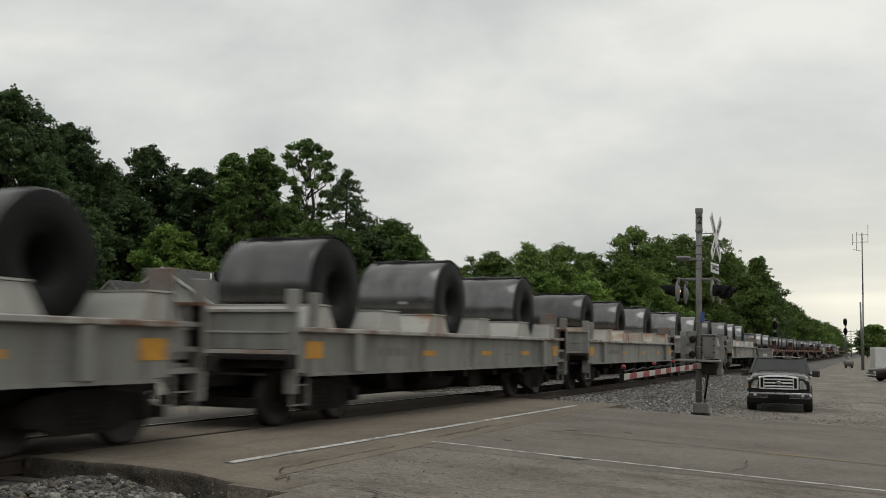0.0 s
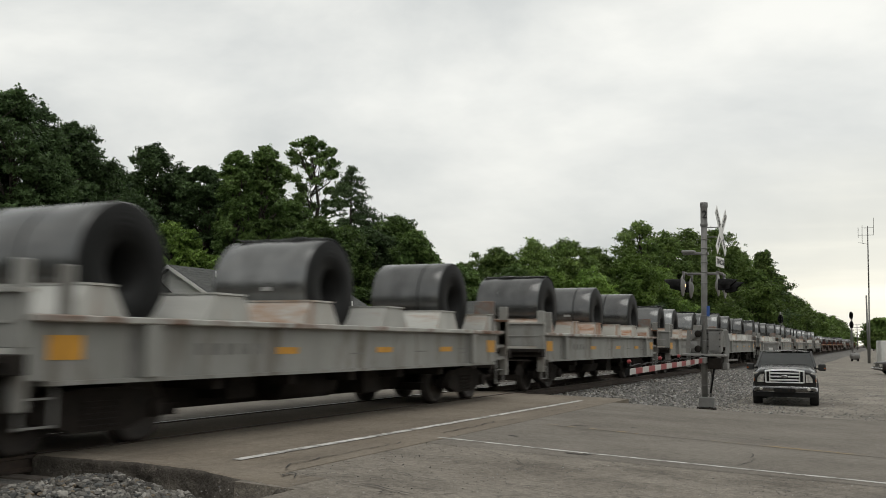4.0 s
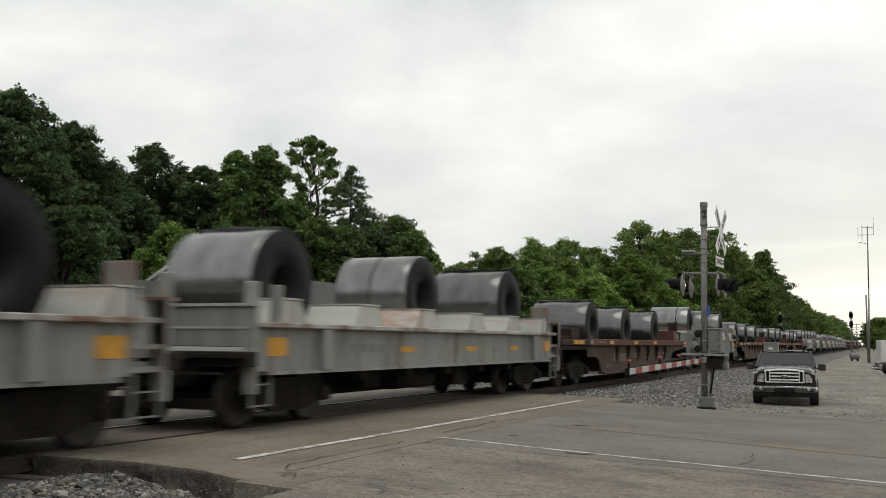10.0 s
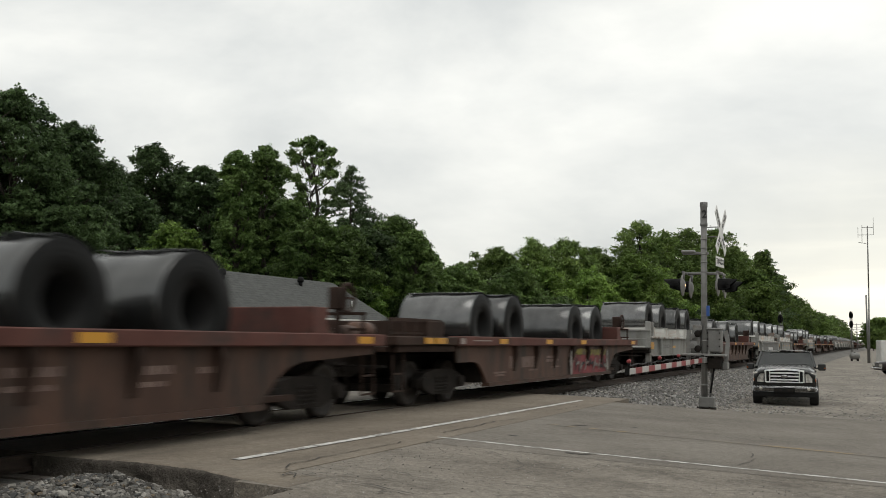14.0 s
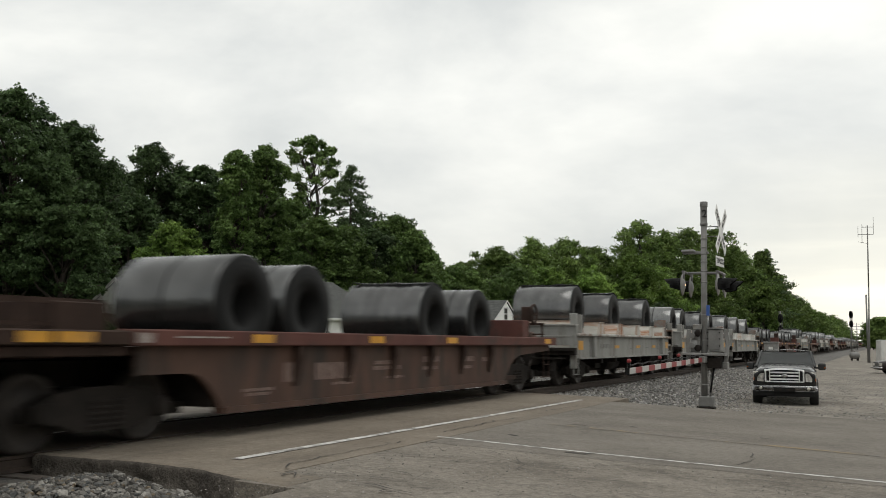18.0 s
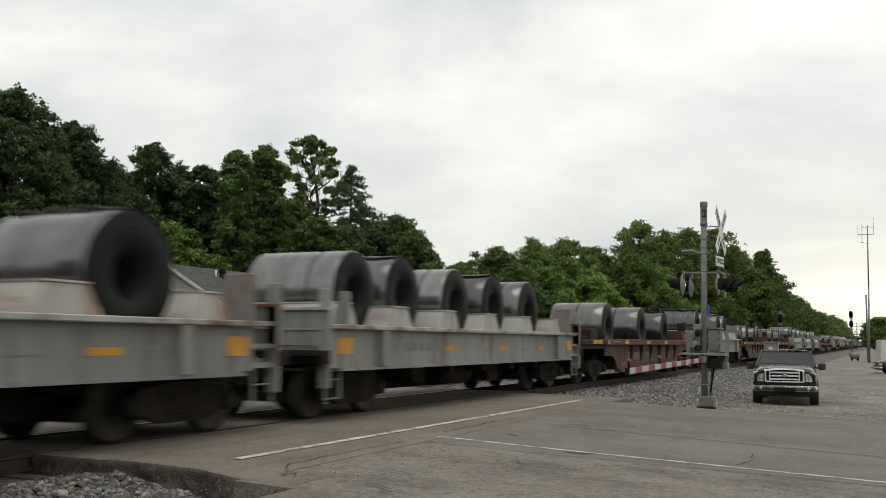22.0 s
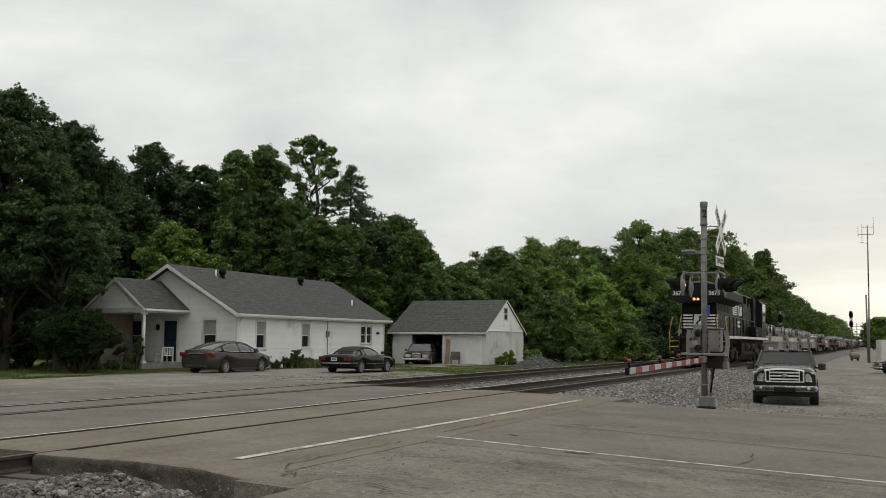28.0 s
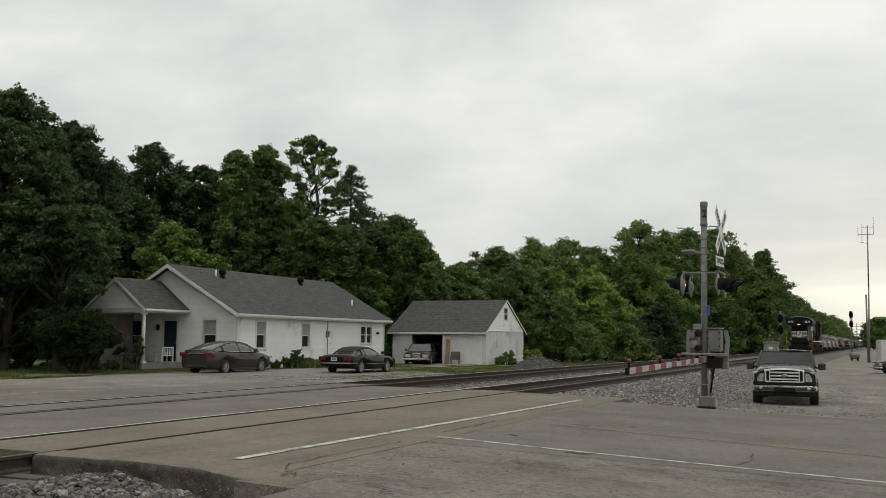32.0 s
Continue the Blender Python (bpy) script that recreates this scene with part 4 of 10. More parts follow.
def red_car(near=True):
    """A brown gondola coil car with a deep fishbelly side; its middle is the origin."""
    e = new("gondola_car")
    h = RED_LEN / 2
    H = h + 0.36                                   # end sills reach past the side posts
    for s in (-1, 1):
        bm = B()
        x0, x1 = (1.3, 1.36) if s > 0 else (-1.36, -1.3)
        prism(bm, [(-h + 2.1, 0.8), (-h + 3.02, 0.8), (-h + 3.2, 0.76), (-h + 3.38, 0.65), (-h + 3.54, 0.5), (-h + 3.68, 0.3),
                   (h - 2.85, 0.3), (h - 2.62, 0.5), (h - 2.4, 0.68), (h - 2.15, 0.82), (h - 1.8, 0.9), (H, 1.0), (H, 1.2), (-h + 2.1, 1.2)], x0, x1)
        part("side_wall", bm, M["car_red"], e)
        bm = B()
        box(bm, min(1.25 * s, 1.5 * s), max(1.25 * s, 1.5 * s), -h + 1.9, H + 0.2, 1.13, 1.32)
        part("top_chord", bm, M["car_red_edge"], e, "red oxide top chord", 0.015)
        bm = B()
        box(bm, min(1.25 * s, 1.48 * s), max(1.25 * s, 1.48 * s), -h - 0.75, -h + 1.895, 1.14, 1.3)
        box(bm, min(1.25 * s, 1.4 * s), max(1.25 * s, 1.4 * s), -h - 0.6, -h + 1.9, 1.02, 1.14)
        part("end_chord", bm, M["under_red"], e, "dark brown end of the top chord", 0.015)
        bm = B()
        box(bm, min(1.25 * s, 1.44 * s), max(1.25 * s, 1.44 * s), -h + 3.64, h - 2.8, 0.28, 0.36)
        part("bottom_chord", bm, M["car_red"], e)
        for k in range(6):
            yy = -h + 5.35 + k * (2 * h - 9.1) / 5
            # stakes in the darker brown: shadow below the chord is put into their colour
            bm = B()
            prism(bm, [(1.34 * s, 0.6), (1.37 * s, 0.56), (1.475 * s, 0.98), (1.475 * s, 1.14), (1.34 * s, 1.14)], yy - 0.07, yy + 0.07, "y")
            part("side_stake", bm, M["under_red"], e)
        for yy in (-h + 0.52, -h + 1.05, -3.95, -0.75, 2.3, H - 0.5):
            w = 0.24 if yy > -h + 1 else 0.19
            boxpart("reflector", (min(1.475 * s, 1.506 * s), max(1.475 * s, 1.506 * s), yy - w, yy + w, 1.17, 1.28), M["orange"], e, "yellow reflective strip")
        boxpart("chord_stencil", (min(1.49 * s, 1.505 * s), max(1.49 * s, 1.505 * s), -h + 1.95, -h + 2.2, 1.17, 1.28), M["stencil_white"], e, "white stencil square")
        boxpart("chord_stencil", (min(1.49 * s, 1.504 * s), max(1.49 * s, 1.504 * s), -h + 2.6, -h + 3.6, 1.225, 1.245), M["stencil_white"], e, "thin white stencil line")
        bm = B()
        rr = random.Random(7)
        for y0, y1, z, hh in ((-3.25, -2.83, 0.76, 0.135), (-2.4, -1.3, 0.755, 0.125), (-0.55, 0.25, 0.85, 0.03), (-0.6, 0.4, 0.76, 0.03), (-4.2, -3.45, 0.55, 0.02), (-4.1, -3.6, 0.49, 0.02), (-1.9, -1.3, 0.56, 0.02),
                              (1.3, 2.0, 0.88, 0.05), (1.3, 1.9, 0.72, 0.03), (3.0, 3.7, 0.86, 0.05), (3.1, 3.6, 0.7, 0.03), (-0.2, 0.5, 0.6, 0.02), (4.2, 4.7, 0.84, 0.04)):
            k = y0
            while k < y1 - 0.05:
                w = rr.uniform(0.05, 0.12)
                box(bm, min(1.355 * s, 1.365 * s), max(1.355 * s, 1.365 * s), k, min(k + w, y1), z - hh, z + hh)
                k += w + 0.03
        part("stencil", bm, M["stencil"], e, "faded white stencil marks")["kind"] = "stuff"
    boxpart("floor_pan", (-1.3, 1.3, -h + 3.6, h - 1.9, 0.36, 0.44), M["under_red"], e)
    boxpart("well_wall", (-1.29, 1.29, -h + 3.55, -h + 3.62, 0.36, 1.12), M["under"], e)
    boxpart("centre_sill", (-0.3, 0.3, -h - 0.3, h + 0.3, 0.62, 0.95), M["under"], e)
    for s in (-1, 1):
        y = H + 0.2 if s > 0 else -h - 0.7
        yb = h - 1.61 if s > 0 else -h + 3.6
        boxpart("end_deck", (-1.24, 1.24, min(y, yb), max(y, yb), 1.03, 1.12), M["under_red"], e)
        if s > 0:
            boxpart("bulkhead", (-1.28, 1.28, yb + 0.24, yb + 0.66, 1.0, 1.72), M["car_red_edge"], e, "dark red bulkhead plate", 0.012)
        else:
            boxpart("bulkhead", (-1.22, 1.22, -h + 1.0, -h + 1.78, 1.12, 1.6), M["under_red"], e, "dark brown bulkhead box", 0.012)
        for xx in (-1.15, 1.15):
            bm = B()
            if s > 0:
                prism(bm, [(yb + 0.66, 1.12), (yb + 1.05, 1.12), (yb + 0.66, 1.66)], xx - 0.04, xx + 0.04)
                part("bulkhead_gusset", bm, M["car_red"], e)
            else:
                bar(bm, (xx, -h - 0.45, 1.6), (xx, -h + 1.75, 1.6), 0.05, 0.06)
                bar(bm, (xx, -h - 0.45, 1.36), (xx, -h + 1.0, 1.36), 0.035, 0.04)
                for yy in (-h - 0.42, -h + 0.1, -h + 0.6):
                    bar(bm, (xx, yy, 1.12), (xx, yy, 1.6), 0.05, 0.06)
                part("end_frame", bm, M["under_red"], e, "dark brown end rail")
        bm = B()
        if s > 0:
            for xx in (-1.2, -0.4, 0.4, 1.2):
                bar(bm, (xx, y - 0.25, 1.12), (xx, y - 0.25, 1.66), 0.045)
            bar(bm, (-1.25, y - 0.25, 1.66), (1.25, y - 0.25, 1.66), 0.05)
            bar(bm, (-1.25, y - 0.25, 1.4), (1.25, y - 0.25, 1.4), 0.04)
            part("end_handrail", bm, M["under_red"], e)
        else:
            lathe(bm, [(-h - 0.72, 0.0), (-h - 0.7, 0.12), (-h - 0.62, 0.17), (-h - 0.1, 0.17), (-h - 0.02, 0.12), (-h, 0.0)], "y", 16, (0.55, 0, 1.38))
            part("air_tank", bm, M["car_red"], e, "brown round air tank")
        coupler(e, y + s * (0.3 if s > 0 else 0.05), s * (0.5 if s > 0 else 0.3))
        bogie(e, h - 1.2 if s > 0 else -h + 1.95, near)
        bm = B()
        for xx in (-1.32, 1.32):
            for zz in (0.35, 0.65):
                bar(bm, (xx, y - s * 0.1, zz), (xx, y - s * 0.5, zz), 0.03)
            bar(bm, (xx, y - s * 0.1, 0.33), (xx, y - s * 0.1, 1.1), 0.03)
            bar(bm, (xx, y - s * 0.5, 0.33), (xx, y - s * 0.5, 1.1), 0.03)
        part("step", bm, M["under_red"], e)
    yb = h - 0.1                                   # hand brake stand and brake cylinder on the leading deck
    bm = B()
    bar(bm, (0.95, yb, 1.1), (0.95, yb, 2.0), 0.09)
    box(bm, 0.82, 1.08, yb - 0.1, yb + 0.1, 1.72, 2.08)
    stand = part("hand_brake", bm, M["under_red"], e, "dark brown hand brake stand", 0.015)
    bm = B()
    lathe(bm, [(0, 0.2), (0.0, 0.25), (0.03, 0.26), (0.05, 0.24), (0.04, 0.2)], "x", 18, (1.1, yb, 1.9), True)
    for k in range(3):
        a = k * 2.094
        bar(bm, (1.12, yb, 1.9), (1.12, yb + 0.22 * math.cos(a), 1.9 + 0.22 * math.sin(a)), 0.03)
    part("brake_wheel", bm, M["under_red"], stand, "spoked hand brake wheel")
    bm = B()
    lathe(bm, [(yb + 0.25, 0.0), (yb + 0.27, 0.13), (yb + 0.34, 0.17), (yb + 0.7, 0.17), (yb + 0.77, 0.13), (yb + 0.79, 0.0)], "y", 16, (0.8, 0, 1.3))
    part("brake_cylinder", bm, M["car_red"], e)
    return tagged(e, "brown gondola coil car with faded white stencils", "freight car", "freight cars of the train")


def coil_mesh(R, W, seed, wrap):
    """A steel coil lying crosswise: axis along x. Bore, wound end faces, banding, and a loose outer tail."""
    rnd = random.Random(seed)
    r = 0.31
    n = 56
    bm = B()
    prof = [(-W / 2, r), (-W / 2 - 0.004, (R + r) / 2), (-W / 2 + 0.006, R - 0.02), (-W / 2 + 0.03, R), (-W / 4, R), (0, R), (W / 4, R), (W / 2 - 0.03, R), (W / 2 - 0.006, R - 0.02), (W / 2 + 0.004, (R + r) / 2), (W / 2, r)]
    if wrap and R < 0.75:                          # a coil wound with sunken bands
        rib = [(-W / 2 + 0.03 + (W - 0.06) * q / 28, R - (0.012 if q % 4 == 2 else 0.0)) for q in range(29)]
        prof = prof[:3] + rib + prof[8:]
    lathe(bm, prof, "x", n, closed=True)
    for f in bm.faces:
        c = f.calc_center_median()
        d = math.hypot(c.y, c.z)
        f.material_index = 2 if d < r + 0.004 and abs(c.x) < W / 2 - 0.01 else (1 if abs(c.x) > W / 2 - 0.012 else 0)
    bmesh.ops.recalc_face_normals(bm, faces=bm.faces)
    me = bpy.data.meshes.new("coil_body")
    bm.to_mesh(me)
    bm.free()
    for m_ in ("coil", "coil_face", "coil_bore"):
        me.materials.append(M[m_])
    # the loose outer wrap with its wavy tail over the crown
    bm = B()
    a0 = radians(100 + rnd.uniform(0, 16))
    a1 = a0 - radians(rnd.uniform(50, 75))
    rows = []
    for i in range(13):
        t = i / 12
        lift = 0.006 + 0.035 * (1 - min(1, t * 2.4)) ** 1.5
        row = []
        for j in range(19):
            x = -W / 2 + W * j / 18
            wob = radians(7) * noise.noise((x * 2.2, seed * 3.7, 0)) * (1 - t) + radians(3) * noise.noise((x * 6, seed, 4)) * (1 - t)
            a = a0 + (a1 - a0) * t + wob
            rr = R + lift + 0.07 * (1 - t) ** 2 * max(0, noise.noise((x * 2.0, seed * 1.3, 8)))
            row.append(bm.verts.new((x * (1.0 + 0.012 * (1 - t)), rr * math.cos(a), rr * math.sin(a))))
        rows.append(row)
    for r0, r1 in zip(rows, rows[1:]):
        for j in range(18):
            f = bm.faces.new((r0[j], r0[j + 1], r1[j + 1], r1[j]))
            f.smooth = True
    bmesh.ops.solidify(bm, geom=bm.faces[:], thickness=0.004)
    tail = mesh_of("loose_wrap", bm, M["coil"])
    bm = B()
    for xx in ((W * 0.2) if wrap else 0.0,):
        lathe(bm, [(xx - 0.016, R + 0.001), (xx - 0.016, R + 0.004), (xx + 0.016, R + 0.004), (xx + 0.016, R + 0.001)], "x", n)
    band = mesh_of("strap", bm, M["coil_face"])
    bm = B()
    box(bm, -0.1, 0.1, -0.001, 0.004, -0.03, 0.03, Matrix.Rotation(radians(-8), 4, "X") @ pose(0, 0, 0))
    label = mesh_of("label", bm, M["tag"])
    return me, tail, band, label


COILS = {}
for ri, R in enumerate((0.72, 0.78, 0.84)):
    for wi, W in enumerate((1.35, 1.55, 1.75)):
        COILS[ri, wi] = [coil_mesh(R, W, ri * 7 + wi * 3 + k, k) for k in range(2)]
COIL_R, COIL_W = (0.72, 0.78, 0.84), (1.35, 1.55, 1.75)


def coil(u, crown, ri, wi, k, loose, shift=0.0):
    R, W = COIL_R[ri], COIL_W[wi]
    body, tail, band, lab = COILS[ri, wi][k]
    e = new("steel_coil")
    on("coil_body", body, e, pose(0, 0, 0, (u * 37) % 50 - 25))
    if loose:
        on("loose_wrap", tail, e, pose(0, 0, 0, (u * 13) % 12 - 6), "loose wavy outer wrap of sheet steel")
    else:
        on("strap", band, e, pose(0, 0, 0), "thin dark steel strap")
    if int(u * 10) % 4 == 0:
        on("label", lab, e, pose(W * (0.1 if k else -0.25), -R * math.cos(radians(4)) - 0.004, -R * math.sin(radians(4)), 0, 0, 0), "small white paper label")
    riding(e, shift, u, crown - R)
    return tagged(e, "grey steel coil with a wavy loose outer wrap" if loose else "grey steel coil lying crosswise on a freight car", "steel coil", "steel coils on the train")


# kind, start and end along the train from the locomotive's front, coil places, crown height
CONSIST = [
    ("g", 21.2, 35.8, (3.75, 5.6, 8.05, 10.05, 12.65), 2.74), ("G", 35.8, 51.2, (4.35, 6.1, 12.2, 14.05), 2.78), ("G", 51.2, 66.15, (3.77, 6.06, 8.27, 10.31, 13.1), 2.77),
    ("g", 66.15, 81.0, (3.6, 5.4, 7.83, 10.02, 12.52), 2.75), ("r", 81.0, 99.3, (5.55, 10.42, 15.06), 2.5), ("g", 99.3, 114.6, (4.06, 6.17, 11.44, 13.47), 2.8),
    ("r", 114.6, 132.8, (5.57, 7.92, 12.44, 14.7), 2.39), ("r", 132.8, 151.0, (6.33, 8.24, 12.79, 15.3), 2.39), ("G", 151.0, 166.5, (4.5, 9.3, 14.0), 2.85),
    ("g", 166.5, 181.6, (4.2, 6.5, 11.4, 13.6), 2.76), ("g", 181.6, 196.4, (4.3, 9.0, 13.7), 2.8), ("r", 196.4, 213.8, (5.6, 7.7, 12.14, 14.45), 2.37),
    ("r", 213.8, 232.8, (6.91, 8.89, 14.16, 16.4), 2.33), ("g", 232.8, 248.4, (4.98, 7.57, 11.57, 14.0), 2.77), ("r", 248.4, 266.6, (6.22, 10.63, 15.4), 2.5),
    ("g", 266.6, 281.8, (4.39, 9.04, 13.57), 2.86), ("g", 281.8, 296.5, (3.6, 8.57, 13.21), 2.91), ("r", 296.5, 314.9, (5.9, 10.39, 15.02), 2.47),
    ("G", 314.9, 330.4, (4.36, 8.93, 13.78), 2.9), ("r", 330.4, 348.3, (5.86, 10.66, 14.78), 2.53), ("r", 348.3, 367.5, (6.81, 11.22, 15.84), 2.57),
    ("r", 367.5, 386.3, (7.0, 11.7, 16.5), 2.53), ("g", 386.3, 402.2, (4.6, 9.3, 14.4), 2.86), ("G", 402.2, 417.9, (4.72, 9.48, 14.34), 2.95),
    ("G", 417.9, 433.2, (4.35, 6.97, 11.41, 13.68), 2.72), ("g", 433.2, 448.8, (4.53, 8.98, 14.0), 2.87), ("g", 448.8, 464.1, (4.4, 9.06, 13.63), 2.86),
    ("g", 464.1, 479.4, (4.41, 9.1, 13.89), 2.96), ("G", 479.4, 494.9, (4.4, 9.1, 13.8), 2.85), ("g", 494.9, 510.2, (4.4, 9.1, 13.8), 2.85), ("g", 510.2, 525.5, (4.4, 9.1, 13.8), 2.85)]
u = 525.5
for kind in "rrrrrgrrggrr":
    L = 18.2 if kind == "r" else 15.3
    CONSIST.append((kind, u, u + L, (5.9, 10.5, 15.0) if kind == "r" else (4.4, 9.1, 13.8), 2.5 if kind == "r" else 2.85))
    u += L

MASTERS = {}
SET = {81.0: -0.6, 114.6: -0.45, 132.8: -0.1, 213.8: 0.15, 296.5: -0.3, 66.15: -0.35}    # car bodies that stand off their couplers' middle
rng = random.Random(11)
for kind, a, b, slots, crown in CONSIST:
    grey = kind != "r"
    c = (a + b) / 2 + (1.25 if grey else 0.9) + SET.get(a, 0.0)
    rel = tuple(round(a + s - c, 2) for s in slots)
    far = a > 420
    if grey:
        R = 0.8 if len(slots) == 3 else 0.74
        key = (kind, len(slots), round(rel[1] - rel[0]) if len(slots) == 4 else 0, far)
        if key not in MASTERS:
            e, h, sad = grey_car(kind == "G", not far)
            MASTERS[key] = finish_grey(e, h, sad, rel, R, not far)
            car = MASTERS[key]
        else:
            car = copy_thing(MASTERS[key], pose(0, 0, 0))
    else:
        key = ("r", far)
        if key not in MASTERS:
            MASTERS[key] = red_car(not far)
            car = MASTERS[key]
        else:
            car = copy_thing(MASTERS[key], pose(0, 0, 0))
    riding(car, 0, c, 0)
    for i, s in enumerate(slots):
        ri = (1 if rng.random() < 0.5 else 2) if len(slots) == 3 else (0 if rng.random() < 0.6 else 1)
        coil(a + s, crown + rng.uniform(-0.03, 0.03), ri, rng.choice((1, 2, 2)), rng.randrange(2), rng.random() < 0.62, rng.uniform(-0.04, 0.04))

# one gondola carries a faded spray-painted panel on its side
PAINT = [mat("spray_red", (0.2, 0.03, 0.035), 0.7, 0, 0.2, 3, stain=(0.08, 0.05, 0.045), sscale=2.5, samt=0.4), mat("spray_yellow", (0.24, 0.2, 0.035), 0.7, 0, 0.2, 3, stain=(0.09, 0.06, 0.045), sscale=3, samt=0.5),
         mat("spray_pale", (0.25, 0.235, 0.215), 0.7, 0, 0.2, 3, stain=(0.1, 0.07, 0.06), sscale=3, samt=0.4), mat("spray_black", (0.015, 0.014, 0.016), 0.7, 0, 0.2, 3)]
gcar = [ob for ob, x, y, z in MOVING if ob.name.startswith("gondola_car") and abs(y - HEAD - ((213.8 + 232.8) / 2 + 0.9)) < 0.5][0]
y_c = (213.8 + 232.8) / 2 + 0.9 + SET[213.8]
pr = random.Random(4)
Y0 = 225.9 - y_c


def sprayed(y, z, ry, rz, mt, layer, turn=0.0, n=14):
    """One sprayed blot or stroke on the car's near side."""
    bm = B()
    poly = []
    for j in range(n):
        a = 2 * math.pi * j / n
        p, q = ry * math.cos(a) * pr.uniform(0.8, 1.12), rz * math.sin(a) * pr.uniform(0.8, 1.1)
        poly.append((y + p * math.cos(turn) - q * math.sin(turn), z + p * math.sin(turn) + q * math.cos(turn)))
    prism(bm, poly, 1.361 + 0.0012 * layer, 1.3618 + 0.0012 * layer)
    part("graffiti_letter", bm, PAINT[mt], gcar, "faded red and yellow spray-painted shape")


layer = 0
for k in range(9):
    for dz in (0.5, 0.72):
        sprayed(Y0 + 0.3 + k * 0.37, dz, 0.32, 0.2, 0, layer := layer + 1)
for k in range(10):
    sprayed(Y0 + 0.2 + k * 0.35 + pr.uniform(-0.08, 0.08), 0.94 + pr.uniform(-0.03, 0.04), 0.2, 0.1, 1, layer := layer + 1)
for k in range(7):
    sprayed(Y0 + 0.35 + k * 0.47, 0.62 + pr.uniform(-0.06, 0.06), 0.2, 0.055, 2 if k % 3 else 3, layer := layer + 1, pr.uniform(0.6, 1.5))
    sprayed(Y0 + 0.55 + k * 0.47, 0.6 + pr.uniform(-0.08, 0.08), 0.15, 0.05, 3 if k % 2 else 2, layer := layer + 1, pr.uniform(-0.4, 0.4))
sprayed(Y0 - 0.15, 0.66, 0.13, 0.36, 2, layer + 1)
sprayed(Y0 + 3.6, 0.68, 0.12, 0.36, 2, layer + 2)
gcar["label"] = "brown gondola coil car with red and yellow graffiti"


# ---- locomotive: radiator end leads at y = 0, the cab stands at the other end ----
def lettering(text, size, material, parent, m, name="lettering", label="", depth=0.004):
    """Raised letters as one mesh part."""
    cu = bpy.data.curves.new(name, "FONT")
    cu.body, cu.size, cu.extrude, cu.align_x, cu.align_y = text, size, depth, "CENTER", "CENTER"
    cu.offset = size * 0.02
    tmp = bpy.data.objects.new("tmp_text", cu)
    scene.collection.objects.link(tmp)
    me = bpy.data.meshes.new_from_object(tmp.evaluated_get(bpy.context.evaluated_depsgraph_get()))
    bpy.data.objects.remove(tmp)
    bpy.data.curves.remove(cu)
    me.name = name
    me.materials.clear()
    me.materials.append(material)
    ob = new(name, me)
    ob.parent = parent
    ob.matrix_basis = m
    if label:
        ob["label"] = label
    return ob


def loft_rings(rings):
    """A closed solid through rings of equal size."""
    bm = B()
    vs = [[bm.verts.new(p) for p in r] for r in rings]
    for a, b in zip(vs, vs[1:]):
        for i in range(len(a)):
            bm.faces.new((a[i], a[(i + 1) % len(a)], b[(i + 1) % len(a)], b[i]))
    bm.faces.new(vs[0])
    bm.faces.new(list(reversed(vs[-1])))
    return bm


loco = tagged(new("locomotive"), "black diesel locomotive with white stripes and number", "locomotive")
K, W_, G_ = M["loco_black"], M["loco_white"], M["loco_grime"]
boxpart("underframe", (-1.15, 1.15, 0.15, 21.0, 1.2, 1.58), M["under"], loco, bevel=0.01)
boxpart("walkway", (-1.555, 1.555, 0.1, 21.05, 1.58, 1.628), K, loco)
for s in (-1, 1):
    for k in range(10):
        y0 = 0.75 + k * 2.0
        boxpart("sill_stripe", (min(1.5 * s, 1.563 * s), max(1.5 * s, 1.563 * s), y0, y0 + 1.86, 1.475, 1.622), W_, loco, "white reflective sill stripe")
# long hood
bm = B()
prism(bm, [(-0.93, 1.63), (0.93, 1.63), (0.93, 3.4), (-0.93, 3.4)], 0.5, 7.3, "y")
part("radiator_hood", bm, K, loco, bevel=0.03)
bm = B()
prism(bm, [(-0.93, 1.63), (0.93, 1.63), (0.93, 4.16), (0.8, 4.3), (-0.8, 4.3), (-0.93, 4.16)], 7.3, 11.1, "y")
part("engine_hood", bm, K, loco, bevel=0.03)
bm = B()
prism(bm, [(-0.97, 1.63), (0.97, 1.63), (0.97, 4.3), (0.86, 4.4), (-0.86, 4.4), (-0.97, 4.3)], 11.1, 15.6, "y")
part("equipment_hood", bm, K, loco, bevel=0.03)
COWL = [(-0.93, 3.38), (-1.5, 3.62), (-1.54, 4.04), (-1.12, 4.4), (-0.45, 4.58), (0.45, 4.58), (1.12, 4.4), (1.54, 4.04), (1.5, 3.62), (0.93, 3.38)]
bm = loft_rings([[(x, y, z if z < 4.05 else 4.05 + (z - 4.05) * k) for x, z in COWL] for y, k in ((-0.3, 0.78), (0.5, 1.0), (6.9, 1.0))])
part("radiator_wing", bm, K, loco, "black overhanging radiator cowl", 0.02)
bm = B()
prism(bm, [(6.9, 3.4), (6.9, 4.5), (7.35, 4.28), (7.35, 3.6)], -0.9, 0.9)
part("cowl_step", bm, K, loco)
boxpart("exhaust_stack", (-0.3, 0.3, 5.6, 6.2, 4.5, 4.66), M["loco_grime"], loco, bevel=0.02)
for y0, y1 in ((8.0, 8.5), (9.3, 9.6), (10.3, 10.5)):
    boxpart("roof_hatch", (-0.5, 0.5, y0, y1, 4.3, 4.37), K, loco, bevel=0.01)
